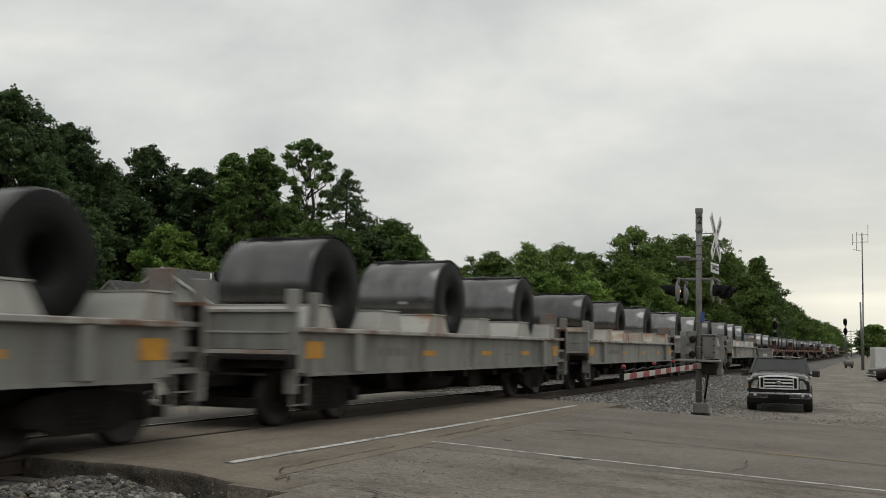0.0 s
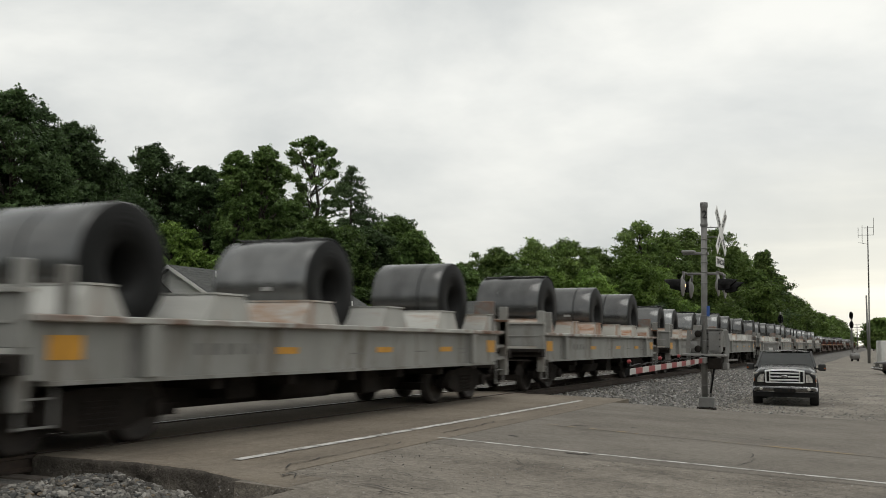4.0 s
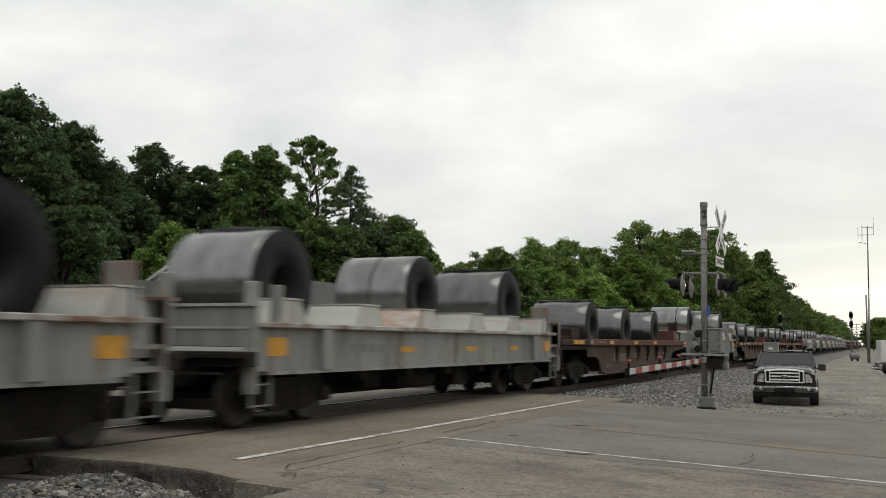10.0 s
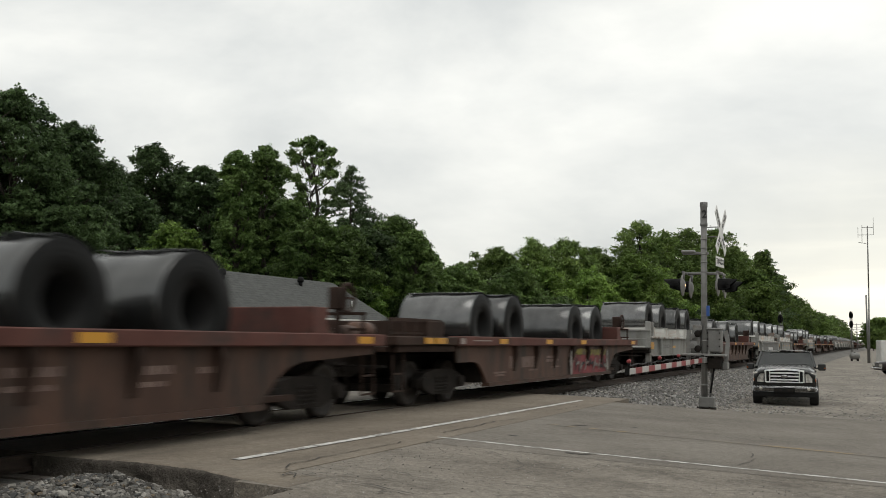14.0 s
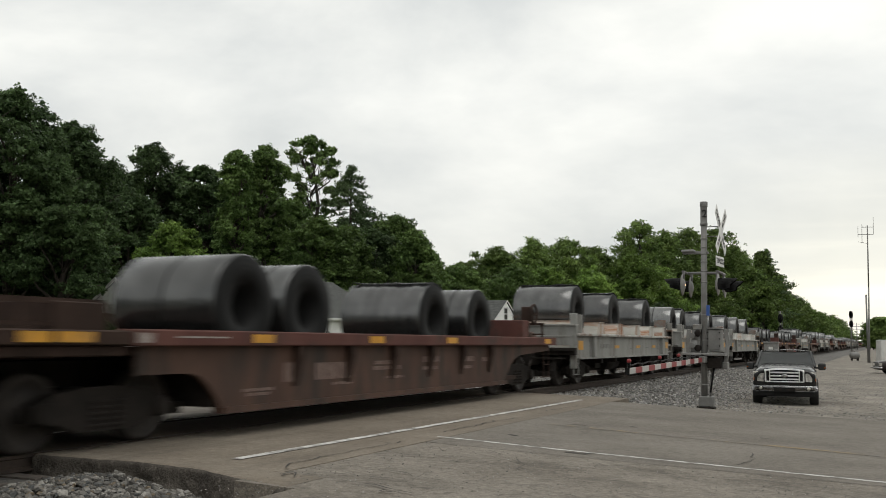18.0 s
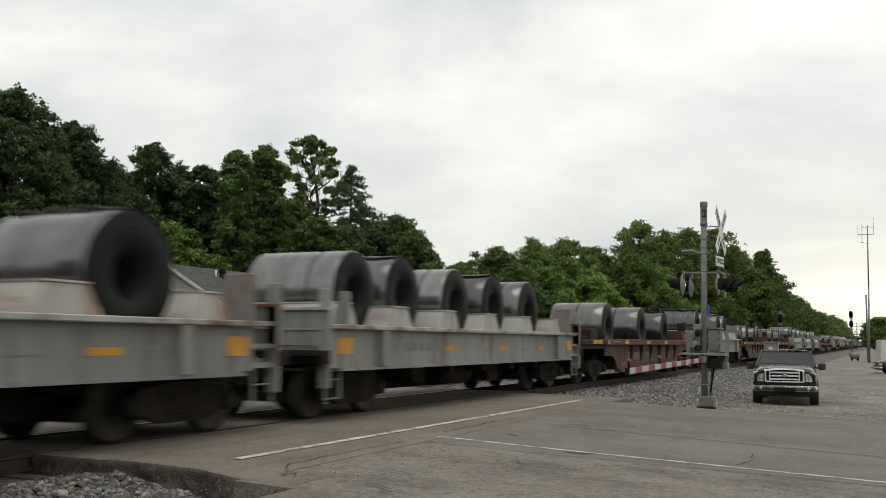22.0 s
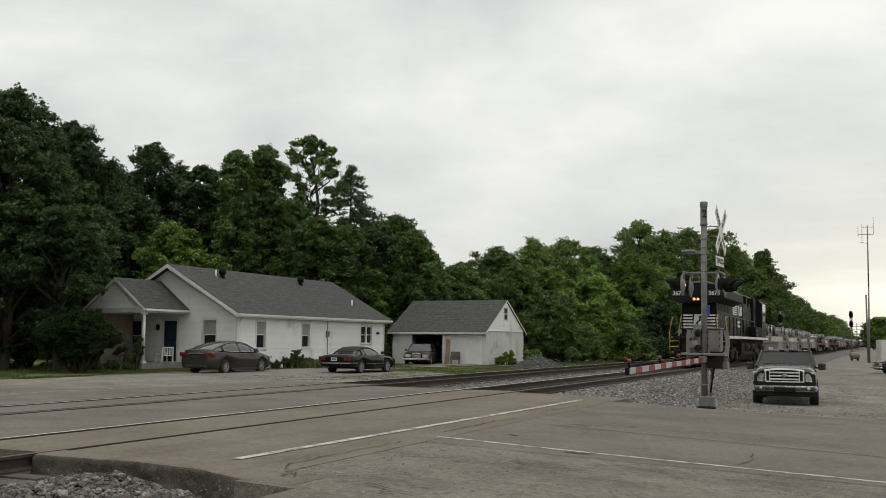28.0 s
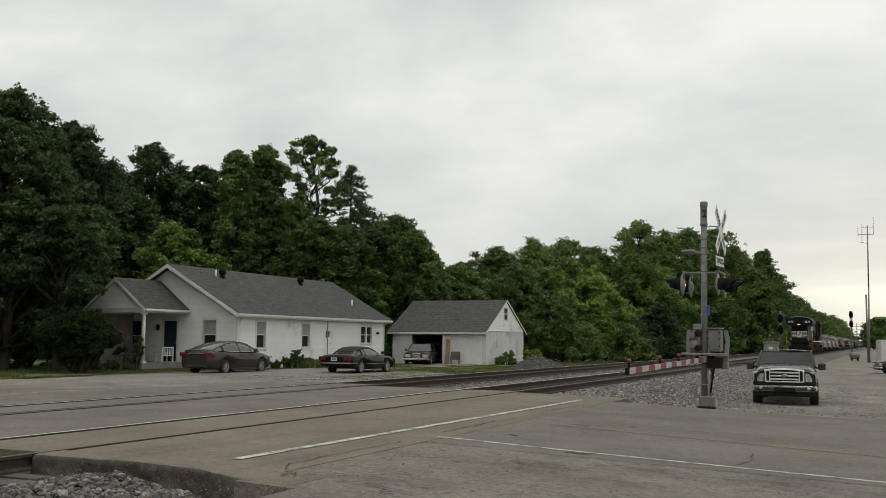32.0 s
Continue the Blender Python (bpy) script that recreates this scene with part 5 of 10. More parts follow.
# radiator intakes behind the cowl's edge, doors and grilles along the hood
for s in (-1, 1):
    for k in range(5):
        y0 = 0.9 + k * 1.2
        boxpart("radiator_screen", (min(0.93 * s, 0.945 * s), max(0.93 * s, 0.945 * s), y0, y0 + 1.1, 2.98, 3.36), M["black_metal"], loco)
    for k in range(11):
        y0 = 0.85 + k * 0.93
        boxpart("hood_door", (min(0.93 * s, 0.948 * s), max(0.93 * s, 0.948 * s), y0, y0 + 0.86, 1.7, 2.86 if k < 7 else 2.7), K, loco, bevel=0.006)
    boxpart("upper_door", (min(0.93 * s, 0.945 * s), max(0.93 * s, 0.945 * s), 5.25, 6.5, 2.9, 3.42), K, loco, bevel=0.006)
    for y0, y1, z0, z1 in ((11.55, 12.95, 3.78, 4.26), (13.55, 14.25, 3.62, 4.22), (14.4, 14.95, 3.88, 4.23), (15.15, 15.62, 3.62, 4.22)):
        boxpart("intake_screen", (min(0.972 * s, 0.985 * s), max(0.972 * s, 0.985 * s), y0, y1, z0, z1), M["intake_black"], loco, "flat black air intake screen")
    for y0, z0, w in ((9.6, 3.95, 0.35), (11.3, 3.3, 0.3), (12.1, 3.25, 0.3), (13.7, 3.55, 0.3), (14.5, 3.72, 0.3), (7.2, 2.3, 0.35), (6.4, 2.25, 0.3), (1.6, 2.62, 0.3), (4.0, 2.66, 0.3)):
        boxpart("notice_plate", (min(0.945 * s, 0.992 * s), max(0.945 * s, 0.992 * s), y0, y0 + w * 0.8, z0, z0 + 0.06), M["tag"], loco, "small pale notice plate")
    for k in range(5):
        boxpart("hood_door", (min(0.97 * s, 0.986 * s), max(0.97 * s, 0.986 * s), 11.2 + k * 0.86, 11.2 + k * 0.86 + 0.8, 1.9, 3.4), K, loco, bevel=0.006)
    # five stripes and two plain slanted blocks stand for the road's emblem
    for k in range(5):
        bm = B()
        z0 = 2.93 + k * 0.125
        x0, x1 = (0.947, 0.953) if s > 0 else (-0.953, -0.947)
        prism(bm, [(6.6, z0), (8.35 + k * 0.09, z0), (8.42 + k * 0.09, z0 + 0.085), (6.6, z0 + 0.085)], x0, x1)
        part("emblem_stripe", bm, W_, loco, "white emblem stripe")
    x0, x1 = (0.947, 0.955) if s > 0 else (-0.955, -0.947)
    for poly in ([(8.85, 2.95), (9.15, 2.95), (9.25, 3.15), (8.95, 3.1)], [(8.95, 3.52), (9.3, 3.52), (9.75, 3.02), (9.85, 3.48), (10.0, 3.48), (9.9, 2.95), (9.5, 2.95)], [(10.02, 2.95), (10.72, 2.95), (10.92, 3.22), (10.95, 3.5), (10.22, 3.5), (10.06, 3.24)]):
        bm = B()
        prism(bm, poly, x0, x1)
        part("emblem_block", bm, W_, loco, "white slanted emblem block")
    for row, (z0, segs) in enumerate(((2.44, (0.22, 0.2, 0.2, 0.2, 0.2, 0.18, 0.22)), (2.2, (0.2, 0.2, 0.2, 0.2, 0.2, 0.2, 0.18, 0.2)))):
        y = 8.74
        for w in segs:
            boxpart("lettering_bar", (min(0.949 * s, 0.956 * s), max(0.949 * s, 0.956 * s), y, y + w * 0.86, z0, z0 + 0.16), W_, loco, "white lettering block")
            y += w * 1.0
# end face with striped emblem panel, number boards and headlight
for k in range(5):
    for x0, x1 in ((-0.86, -0.36), (0.26, 0.86)):
        boxpart("end_stripe", (x0, x1, 0.488, 0.499, 2.02 + k * 0.165, 2.11 + k * 0.165), W_, loco, "white end stripe")
bm = B()
prism(bm, [(-0.34, 2.0), (0.2, 2.0), (0.24, 2.78), (-0.26, 2.78)], 0.486, 0.499, "y")
part("emblem_panel", bm, W_, loco, "white emblem panel")
bm = B()
prism(bm, [(-0.2, 2.3), (0.0, 2.5), (-0.02, 2.7), (0.1, 2.72), (0.12, 2.55), (0.06, 2.4), (-0.04, 2.36), (-0.08, 2.2), (-0.13, 2.2)], 0.479, 0.486, "y")
part("emblem_shape", bm, M["sign_black"], loco, "dark shape on the emblem panel")
for s in (-1, 1):
    for k in range(5):
        boxpart("end_stripe", (min(0.935 * s, 0.951 * s), max(0.935 * s, 0.951 * s), 0.5, 0.83, 2.02 + k * 0.165, 2.11 + k * 0.165), W_, loco, "white end stripe")
for xx in (-0.95, 0.95):
    boxpart("number_board", (xx - 0.38, xx + 0.38, -0.312, -0.3, 3.76, 4.02), M["sign_black"], loco)
    lettering("3678", 0.31, M["sign_white"], loco, pose(xx, -0.316, 3.89, 90), "road_number", "white road number")
for s in (-1, 1):
    lettering("3678", 0.52, W_, loco, (pose(1.535, 18.1, 2.92, 90, 0, 90) if s > 0 else pose(-1.53, 18.2, 2.95, 90, 0, -90)), "road_number", "white road number")
boxpart("headlight_housing", (-0.24, 0.24, -0.42, -0.3, 3.46, 3.68), M["black_metal"], loco, bevel=0.02)
for xx in (-0.1, 0.1):
    bm = B()
    lathe(bm, [(-0.435, 0.0), (-0.44, 0.04), (-0.435, 0.065), (-0.42, 0.07)], "y", 16, (xx, 0, 3.57))
    part("headlight", bm, M["head_glow"], loco, "lit orange headlight")
bm = B()
tube(bm, (0, 0.36, 3.2), (0, 0.52, 3.2), 0.12, n=16)
part("horn", bm, M["black_metal"], loco)
for xx in (-0.98, 0.98):
    bm = B()
    tube(bm, (xx, 0.0, 1.84), (xx, 0.14, 1.84), 0.12, 0.1, 18)
    part("ditch_light", bm, M["alu"], loco, "unlit grey ditch light")
boxpart("end_plate", (-1.2, 1.2, 0.04, 0.12, 1.3, 1.68), K, loco, bevel=0.01)
boxpart("anticlimber", (-0.9, 0.9, -0.12, 0.1, 1.46, 1.56), M["loco_grime"], loco, bevel=0.01)
bm = B()
prism(bm, [(-1.3, 0.2), (1.3, 0.2), (1.3, 0.75), (0.5, 0.95), (-0.5, 0.95), (-1.3, 0.75)], 0.0, 0.1, "y")
part("pilot_plate", bm, K, loco)
coupler(loco, 0.1, -0.6)
coupler(loco, 20.9, 0.6)
for xx in (-0.6, -0.4, 0.4, 0.6):
    bm = B()
    limb_pts = [(xx, 0.0, 0.85), (xx * 1.05, -0.2, 0.6), (xx * 1.02, -0.22, 0.4)]
    tube(bm, limb_pts[0], limb_pts[1], 0.03, n=8)
    tube(bm, limb_pts[1], limb_pts[2], 0.03, n=8)
    part("air_hose", bm, M["black_metal"], loco)
# steps and yellow end rails at the four corners
for yc, d in ((0.0, 1), (21.05, -1)):
    for s in (-1, 1):
        bm = B()
        for k in range(4):
            z = 0.4 + k * 0.3
            box(bm, min(1.05 * s, 1.5 * s), max(1.05 * s, 1.5 * s), min(yc + d * 0.03, yc + d * 0.4), max(yc + d * 0.03, yc + d * 0.4), z, z + 0.03)
        box(bm, min(1.0 * s, 1.04 * s), max(1.0 * s, 1.04 * s), min(yc, yc + d * 0.5), max(yc, yc + d * 0.5), 0.35, 1.6)
        part("step_well", bm, M["loco_grime"], loco)
        for k in range(4):
            z = 0.4 + k * 0.3
            boxpart("step_edge", (min(1.05 * s, 1.5 * s), max(1.05 * s, 1.5 * s), yc + d * 0.015 - 0.012, yc + d * 0.015 + 0.012, z, z + 0.035), M["loco_yellow"], loco, "yellow step edge")
        for xx, top in ((1.52, 2.62), (1.02, 2.62)):
            bm = B()
            tube(bm, (xx * s, yc + d * 0.02, 0.75), (xx * s, yc + d * 0.05, 1.9), 0.022, n=8)
            tube(bm, (xx * s, yc + d * 0.05, 1.9), (xx * s * 0.93, yc + d * 0.3, top), 0.022, n=8)
            tube(bm, (xx * s * 0.93, yc + d * 0.3, top), (xx * s * 0.95, yc + d * 0.8, top + 0.02), 0.022, n=8)
            part("grab_rail", bm, M["loco_yellow"], loco, "yellow grab rail")
# side handrails with stanchions
for s in (-1, 1):
    bm = B()
    tube(bm, (1.5 * s, 1.1, 2.68), (1.5 * s, 13.4, 2.62), 0.014, n=8)
    part("handrail", bm, M["galv"], loco)
    for k in range(9):
        bm = B()
        tube(bm, (1.5 * s, 1.2 + k * 1.5, 1.6), (1.5 * s, 1.2 + k * 1.5, 2.66), 0.022, n=8)
        part("stanchion", bm, M["black_metal"], loco)
# cab, nose and the stepped-out bay behind it
bm = B()
prism(bm, [(-1.52, 1.63), (1.52, 1.63), (1.52, 3.95), (1.25, 4.28), (-1.25, 4.28), (-1.52, 3.95)], 17.1, 19.45, "y")
part("cab", bm, K, loco, bevel=0.025)
bm = B()
prism(bm, [(17.0, 4.26), (19.75, 4.2), (19.75, 4.24), (17.0, 4.31)], -1.35, 1.35)
part("cab_roof", bm, K, loco)
boxpart("air_conditioner", (-0.6, 0.6, 17.6, 18.7, 4.26, 4.5), K, loco, "low black cab air conditioner", 0.03)
boxpart("antenna_plate", (-0.35, 0.35, 18.85, 19.3, 4.24, 4.33), K, loco, bevel=0.01)
for k, y0 in enumerate((15.2, 16.1)):
    boxpart("roof_hatch", (-0.6, 0.6, y0, y0 + 0.7, 4.38 - 0.13 * k, 4.47 - 0.1 * k), K, loco, bevel=0.015)
# solid block; its black stands in for shade in the stair cut-out
boxpart("stair_well", (1.0, 1.512, 13.62, 14.28, 1.635, 2.3), M["hood_black"], loco, "black block with the side steps' shade in its colour")
for zz in (1.78, 2.05):
    boxpart("step_edge", (1.45, 1.522, 13.66, 14.24, zz, zz + 0.03), M["loco_yellow"], loco, "yellow step edge")
boxpart("bay", (-1.5, 1.5, 14.3, 17.12, 1.63, 2.32), G_, loco, "dusty lower equipment bay", 0.02)
boxpart("bay_upper", (-1.15, 1.15, 15.5, 17.12, 2.3, 4.25), K, loco, bevel=0.02)
bm = B()
prism(bm, [(19.44, 1.63), (19.44, 3.5), (20.0, 3.32), (20.75, 3.02), (20.95, 2.7), (21.0, 1.63)], -1.25, 1.25)
part("nose", bm, K, loco, bevel=0.03)
for s in (-1, 1):
    for y0, y1, z0, z1 in ((17.45, 17.8, 3.42, 3.98), (17.88, 18.62, 3.4, 4.0), (18.7, 19.3, 3.4, 3.98)):
        bm = B()
        box(bm, min(1.515 * s, 1.53 * s), max(1.515 * s, 1.53 * s), y0, y1, z0, z1)
        part("cab_window", bm, M["dark_glass"], loco, "dark cab window glass", 0.0)
    boxpart("window_frame", (min(1.515 * s, 1.535 * s), max(1.515 * s, 1.535 * s), 17.38, 19.36, 3.34, 3.4), M["alu"], loco)
    boxpart("sun_shade", (min(1.5 * s, 1.68 * s), max(1.5 * s, 1.68 * s), 17.4, 19.4, 4.02, 4.05), M["alu"], loco)
    for y0 in (17.6, 18.55):
        for k in range(12):
            boxpart("louvre", (min(1.515 * s, 1.54 * s), max(1.515 * s, 1.54 * s), y0, y0 + 0.75, 1.78 + k * 0.045, 1.8 + k * 0.045), G_, loco)
    for y0 in (14.9, 16.1):
        for k in range(6):
            boxpart("louvre", (min(1.495 * s, 1.515 * s), max(1.495 * s, 1.515 * s), y0, y0 + 0.55, 1.95 + k * 0.05, 1.97 + k * 0.05), K, loco)
    for k in range(5):
        bm = B()
        x0, x1 = (1.247, 1.256) if s > 0 else (-1.256, -1.247)
        z0 = 2.05 + k * 0.165
        prism(bm, [(20.25 - k * 0.05, z0), (20.9 - k * 0.0, z0), (20.9, z0 + 0.085), (20.22 - k * 0.05, z0 + 0.085)], x0, x1)
        part("end_stripe", bm, W_, loco, "white nose stripe")
    boxpart("notice_plate", (min(1.247 * s, 1.258 * s), max(1.247 * s, 1.258 * s), 19.9, 20.35, 1.72, 1.98), W_, loco, "white square plate")
# fuel tank with air reservoirs
bm = B()
prism(bm, [(-1.25, 0.95), (-1.35, 0.55), (-1.0, 0.14), (1.0, 0.14), (1.35, 0.55), (1.25, 0.95)], 6.9, 14.9, "y")
part("fuel_tank", bm, G_, loco, bevel=0.03)
for y0, y1 in ((6.75, 8.1), (13.4, 14.95)):
    boxpart("tank_box", (-1.42, 1.42, y0, y1, 0.6, 1.28), G_, loco, bevel=0.03)
for s in (-1, 1):
    for y0, y1 in ((8.3, 10.55), (10.95, 13.2)):
        bm = B()
        lathe(bm, [(y0, 0.0), (y0 + 0.03, 0.16), (y0 + 0.12, 0.27), (y1 - 0.12, 0.27), (y1 - 0.03, 0.16), (y1, 0.0)], "y", 20, (1.22 * s, 0, 1.02))
        part("air_reservoir", bm, G_, loco)
# six-wheel trucks
for yc in (3.4, 18.2):
    for s in (-1, 1):
        bm = B()
        prism(bm, [(yc - 2.75, 0.62), (yc - 2.4, 0.98), (yc - 0.4, 0.9), (yc + 0.4, 0.9), (yc + 2.4, 0.98), (yc + 2.75, 0.62), (yc + 2.5, 0.42), (yc + 1.45, 0.5), (yc + 1.2, 0.36), (yc + 0.75, 0.36), (yc + 0.4, 0.52), (yc - 0.4, 0.52), (yc - 0.75, 0.36), (yc - 1.2, 0.36), (yc - 1.45, 0.5), (yc - 2.5, 0.42)], min(1.05 * s, 1.22 * s), max(1.05 * s, 1.22 * s))
        part("truck_frame", bm, M["loco_truck"], loco, "dusty brown truck side frame", 0.02)
        for d in (-1.98, 0, 1.98):
            boxpart("axle_box", (min(1.2 * s, 1.34 * s), max(1.2 * s, 1.34 * s), yc + d - 0.24, yc + d + 0.24, 0.3, 0.78), M["loco_truck"], loco, bevel=0.04)
            bm = B()
            lathe(bm, [(-0.06, 0), (-0.06, 0.5), (0.05, 0.5), (0.06, 0.53), (0.08, 0.53), (0.08, 0)], "x", 28, (0.78 * s, yc + d, 0.5))
            part("wheel", bm, M["wheel"], loco)
            for e_ in (-0.42, 0.42):
                bm = B()
                for k in range(5):
                    tube(bm, (1.24 * s, yc + d + e_, 0.44 + k * 0.07), (1.24 * s, yc + d + e_, 0.48 + k * 0.07), 0.09, n=10)
                part("spring", bm, G_, loco)
        bm = B()
        tube(bm, (1.3 * s, yc - 0.9, 0.95), (1.3 * s, yc - 0.5, 0.95), 0.14, n=12)
        part("brake_cylinder", bm, G_, loco)
    for d in (-1.98, 0, 1.98):
        on("axle", AXLE, loco, pose(0, yc + d, 0.08))
for yc in (3.4, 18.2):
    for d in (-1.98, 0, 1.98):
        boxpart("traction_motor", (-0.62, 0.62, yc + d - 0.5, yc + d + 0.5, 0.2, 0.95), M["under"], loco, bevel=0.03)
    boxpart("truck_bolster", (-1.0, 1.0, yc - 2.6, yc + 2.6, 0.85, 1.3), M["under"], loco)
boxpart("draft_gear", (-0.9, 0.9, 0.12, 0.9, 0.25, 1.3), M["under"], loco)
boxpart("draft_gear", (-0.9, 0.9, 20.2, 20.9, 0.25, 1.3), M["under"], loco)
boxpart("belly_pipes", (-0.8, 0.8, 6.1, 6.9, 0.4, 1.3), M["under"], loco)
riding(loco, 0, 0, 0)


# ---- crossing signal with gate ----
MX, MY, MZ = 5.28, 22.73, -0.34
sig = tagged(new("crossing_signal"), "grey railroad crossing mast with crossbuck, lamps and gate", "crossing signal")
sig.matrix_basis = pose(MX, MY, MZ, 0, 0.7, 0)
GV = M["galv"]
bm = B()
tube(bm, (0, 0, 0.3), (0, 0, 4.3), 0.07, n=20)
part("mast", bm, GV, sig)
bm = B()
lathe(bm, [(4.26, 0.068), (4.26, 0.086), (4.262, 0.087), (4.318, 0.087), (4.32, 0.086), (4.322, 0.079), (4.324, 0.078), (4.69, 0.078), (4.694, 0.08), (4.7, 0.086), (4.704, 0.087), (4.8, 0.087), (4.808, 0.086), (4.812, 0.08), (4.812, 0.0)], "z", 20)
part("mast_cap", bm, GV, sig)
lettering("2", 0.24, M["sign_black"], sig, pose(0.03, -0.083, 4.52, 90, 0, 18), "mast_number", "black digit 2 on the mast cap", 0.004)
for z in (0.62, 1.62, 2.2, 2.95, 3.2, 3.42, 3.6, 3.75, 3.95):
    bm = B()
    lathe(bm, [(z - 0.015, 0.071), (z - 0.015, 0.077), (z + 0.015, 0.077), (z + 0.015, 0.071)], "z", 20)
    part("clamp_band", bm, M["alu"], sig)
bm = B()
prism(bm, [(-0.11, -0.13), (0.22, -0.13), (0.22, 0.13), (-0.11, 0.13)], 0.12, 0.36, "z")
part("base_casting", bm, GV, sig, "grey base casting", 0.02)
bm = B()
for i in (-1, 1):
    for j in (-1, 1):
        tube(bm, (0.13 * i, 0.15 * j, -0.1), (0.13 * i, 0.15 * j, 0.14), 0.02, n=8)
part("anchor_bolts", bm, M["under"], sig)
boxpart("foundation", (-0.1, 0.12, -0.14, 0.14, -0.3, 0.05), M["block"], sig, "worn concrete foundation", 0.02)
boxpart("base_skirt", (-0.12, 0.24, -0.15, 0.15, 0.04, 0.12), M["under"], sig, bevel=0.01)
bm = B()
tube(bm, (0.14, -0.06, 0.35), (0.17, -0.05, 0.9), 0.025, n=10)
tube(bm, (0.17, -0.05, 0.9), (0.1, -0.03, 1.4), 0.025, n=10)
part("cable_conduit", bm, GV, sig)
# gate mechanism
boxpart("gate_platform", (-0.48, 0.5, -0.3, 0.3, 1.28, 1.33), M["alu"], sig, bevel=0.008)
boxpart("platform_bracket", (-0.16, 0.16, -0.2, 0.2, 1.1, 1.28), M["under"], sig)
bm = B()
box(bm, 0.06, 0.36, -0.04, 0.4, 1.36, 1.88)
mech = part("gate_mechanism", bm, GV, sig, "grey metal gate mechanism housing", 0.03)
boxpart("housing_lid", (0.04, 0.38, -0.06, 0.42, 1.88, 1.91), M["alu"], mech, bevel=0.01)
boxpart("housing_door", (0.1, 0.33, -0.052, -0.038, 1.42, 1.82), GV, mech, bevel=0.006)
for zz in (1.5, 1.66, 1.8):
    for xx in (0.08, 0.345):
        bm = B()
        tube(bm, (xx, -0.062, zz), (xx, -0.038, zz), 0.016, n=8)
        part("bolt", bm, M["under"], mech)
for xx, zz in ((-0.13, 1.44), (-0.13, 1.78)):
    bm = B()
    lathe(bm, [(-0.14, 0.0), (-0.135, 0.06), (-0.12, 0.075), (-0.1, 0.08)], "y", 16, (xx, 0, zz))
    part("round_cover", bm, M["under"], sig, "dark round motor cover")
bm = B()
tube(bm, (0.2, -0.03, 1.3), (0.24, -0.12, 1.05), 0.022, n=8)
tube(bm, (0.24, -0.12, 1.05), (0.15, -0.1, 0.45), 0.022, n=8)
part("power_cable", bm, M["hood_black"], sig, "black power cable")
bm = B()
for z0, z1, r in ((1.34, 1.62, 0.1), (1.64, 1.86, 0.08)):
    tube(bm, (-0.2, -0.02, z0), (-0.2, -0.02, z1), r, n=14)
for z0 in (1.5, 1.72):
    tube(bm, (-0.24, -0.22, z0), (-0.24, 0.05, z0), 0.06, n=12)
box(bm, -0.26, -0.08, -0.1, 0.22, 1.36, 1.86)
part("motor_housing", bm, GV, sig, "grey cast motor housing", 0.0)
boxpart("motor_cap", (-0.24, -0.04, -0.1, 0.1, 1.86, 1.98), M["alu"], sig, bevel=0.01)
for xx in (-0.36, 0.46):
    bm = B()
    limbs = [(xx, 0.1, 1.86), (xx + (0.05 if xx > 0 else -0.02), 0.1, 1.6), (xx, 0.05, 1.02)]
    bar(bm, limbs[0], limbs[1], 0.05, 0.09)
    bar(bm, limbs[1], limbs[2], 0.05, 0.09)
    part("counterweight_arm", bm, M["alu"], sig)
boxpart("counterweight", (0.4, 0.52, -0.06, 0.26, 0.98, 1.14), GV, sig, bevel=0.015)
boxpart("lower_box", (0.1, 0.4, -0.22, 0.18, 1.0, 1.24), M["under"], sig, bevel=0.01)
# gate arm lowered across the near lane, pointing along the tracks
arm = on("gate_arm", None, sig, pose(0, 0, 0))
ay0, ay1 = -0.1, -7.55
n_seg = 15
for k in range(n_seg):
    y0, y1 = ay0 + (ay1 - ay0) * k / n_seg, ay0 + (ay1 - ay0) * (k + 1) / n_seg
    z0, z1 = 1.19 - 0.085 * k / n_seg, 1.19 - 0.085 * (k + 1) / n_seg
    hh0, hh1 = 0.05 - 0.004 * k / n_seg, 0.05 - 0.004 * (k + 1) / n_seg
    bm = B()
    vs = [bm.verts.new(p) for p in ((0.02, y0, z0 - hh0), (0.05, y0, z0 - hh0), (0.05, y0, z0 + hh0), (0.02, y0, z0 + hh0), (0.02, y1, z1 - hh1), (0.05, y1, z1 - hh1), (0.05, y1, z1 + hh1), (0.02, y1, z1 + hh1))]
    for f in ((0, 1, 2, 3), (7, 6, 5, 4), (0, 4, 5, 1), (1, 5, 6, 2), (2, 6, 7, 3), (3, 7, 4, 0)):
        bm.faces.new([vs[i] for i in f])
    red = k % 2 == 1
    part("stripe", bm, M["gate_red"] if red else M["gate_white"], arm, "red gate stripe" if red else "white gate stripe")
boxpart("tip_plate", (0.0, 0.07, ay1 - 0.02, ay1, 1.05, 1.16), M["hood_black"], arm)
for d in (7.45, 5.1, 3.3):
    z = 1.19 - 0.085 * d / 7.5 + 0.08
    bm = B()
    tube(bm, (0.035, -d, z - 0.03), (0.035, -d, z + 0.05), 0.02, n=10)
    box(bm, 0.012, 0.058, -d - 0.03, -d + 0.03, z + 0.03, z + 0.05)
    lamp = part("arm_lamp", bm, M["hood_black"], arm, "black gate lamp bracket")
    bm = B()
    lathe(bm, [(-0.036, 0.0), (-0.032, 0.026), (-0.016, 0.034), (0.016, 0.034), (0.032, 0.026), (0.036, 0.0)], "y", 14, (0.035, -d, z + 0.082))
    part("lamp_lens", bm, M["gate_red"], lamp, "red gate lamp lens")
bm = B()
zc = 1.29
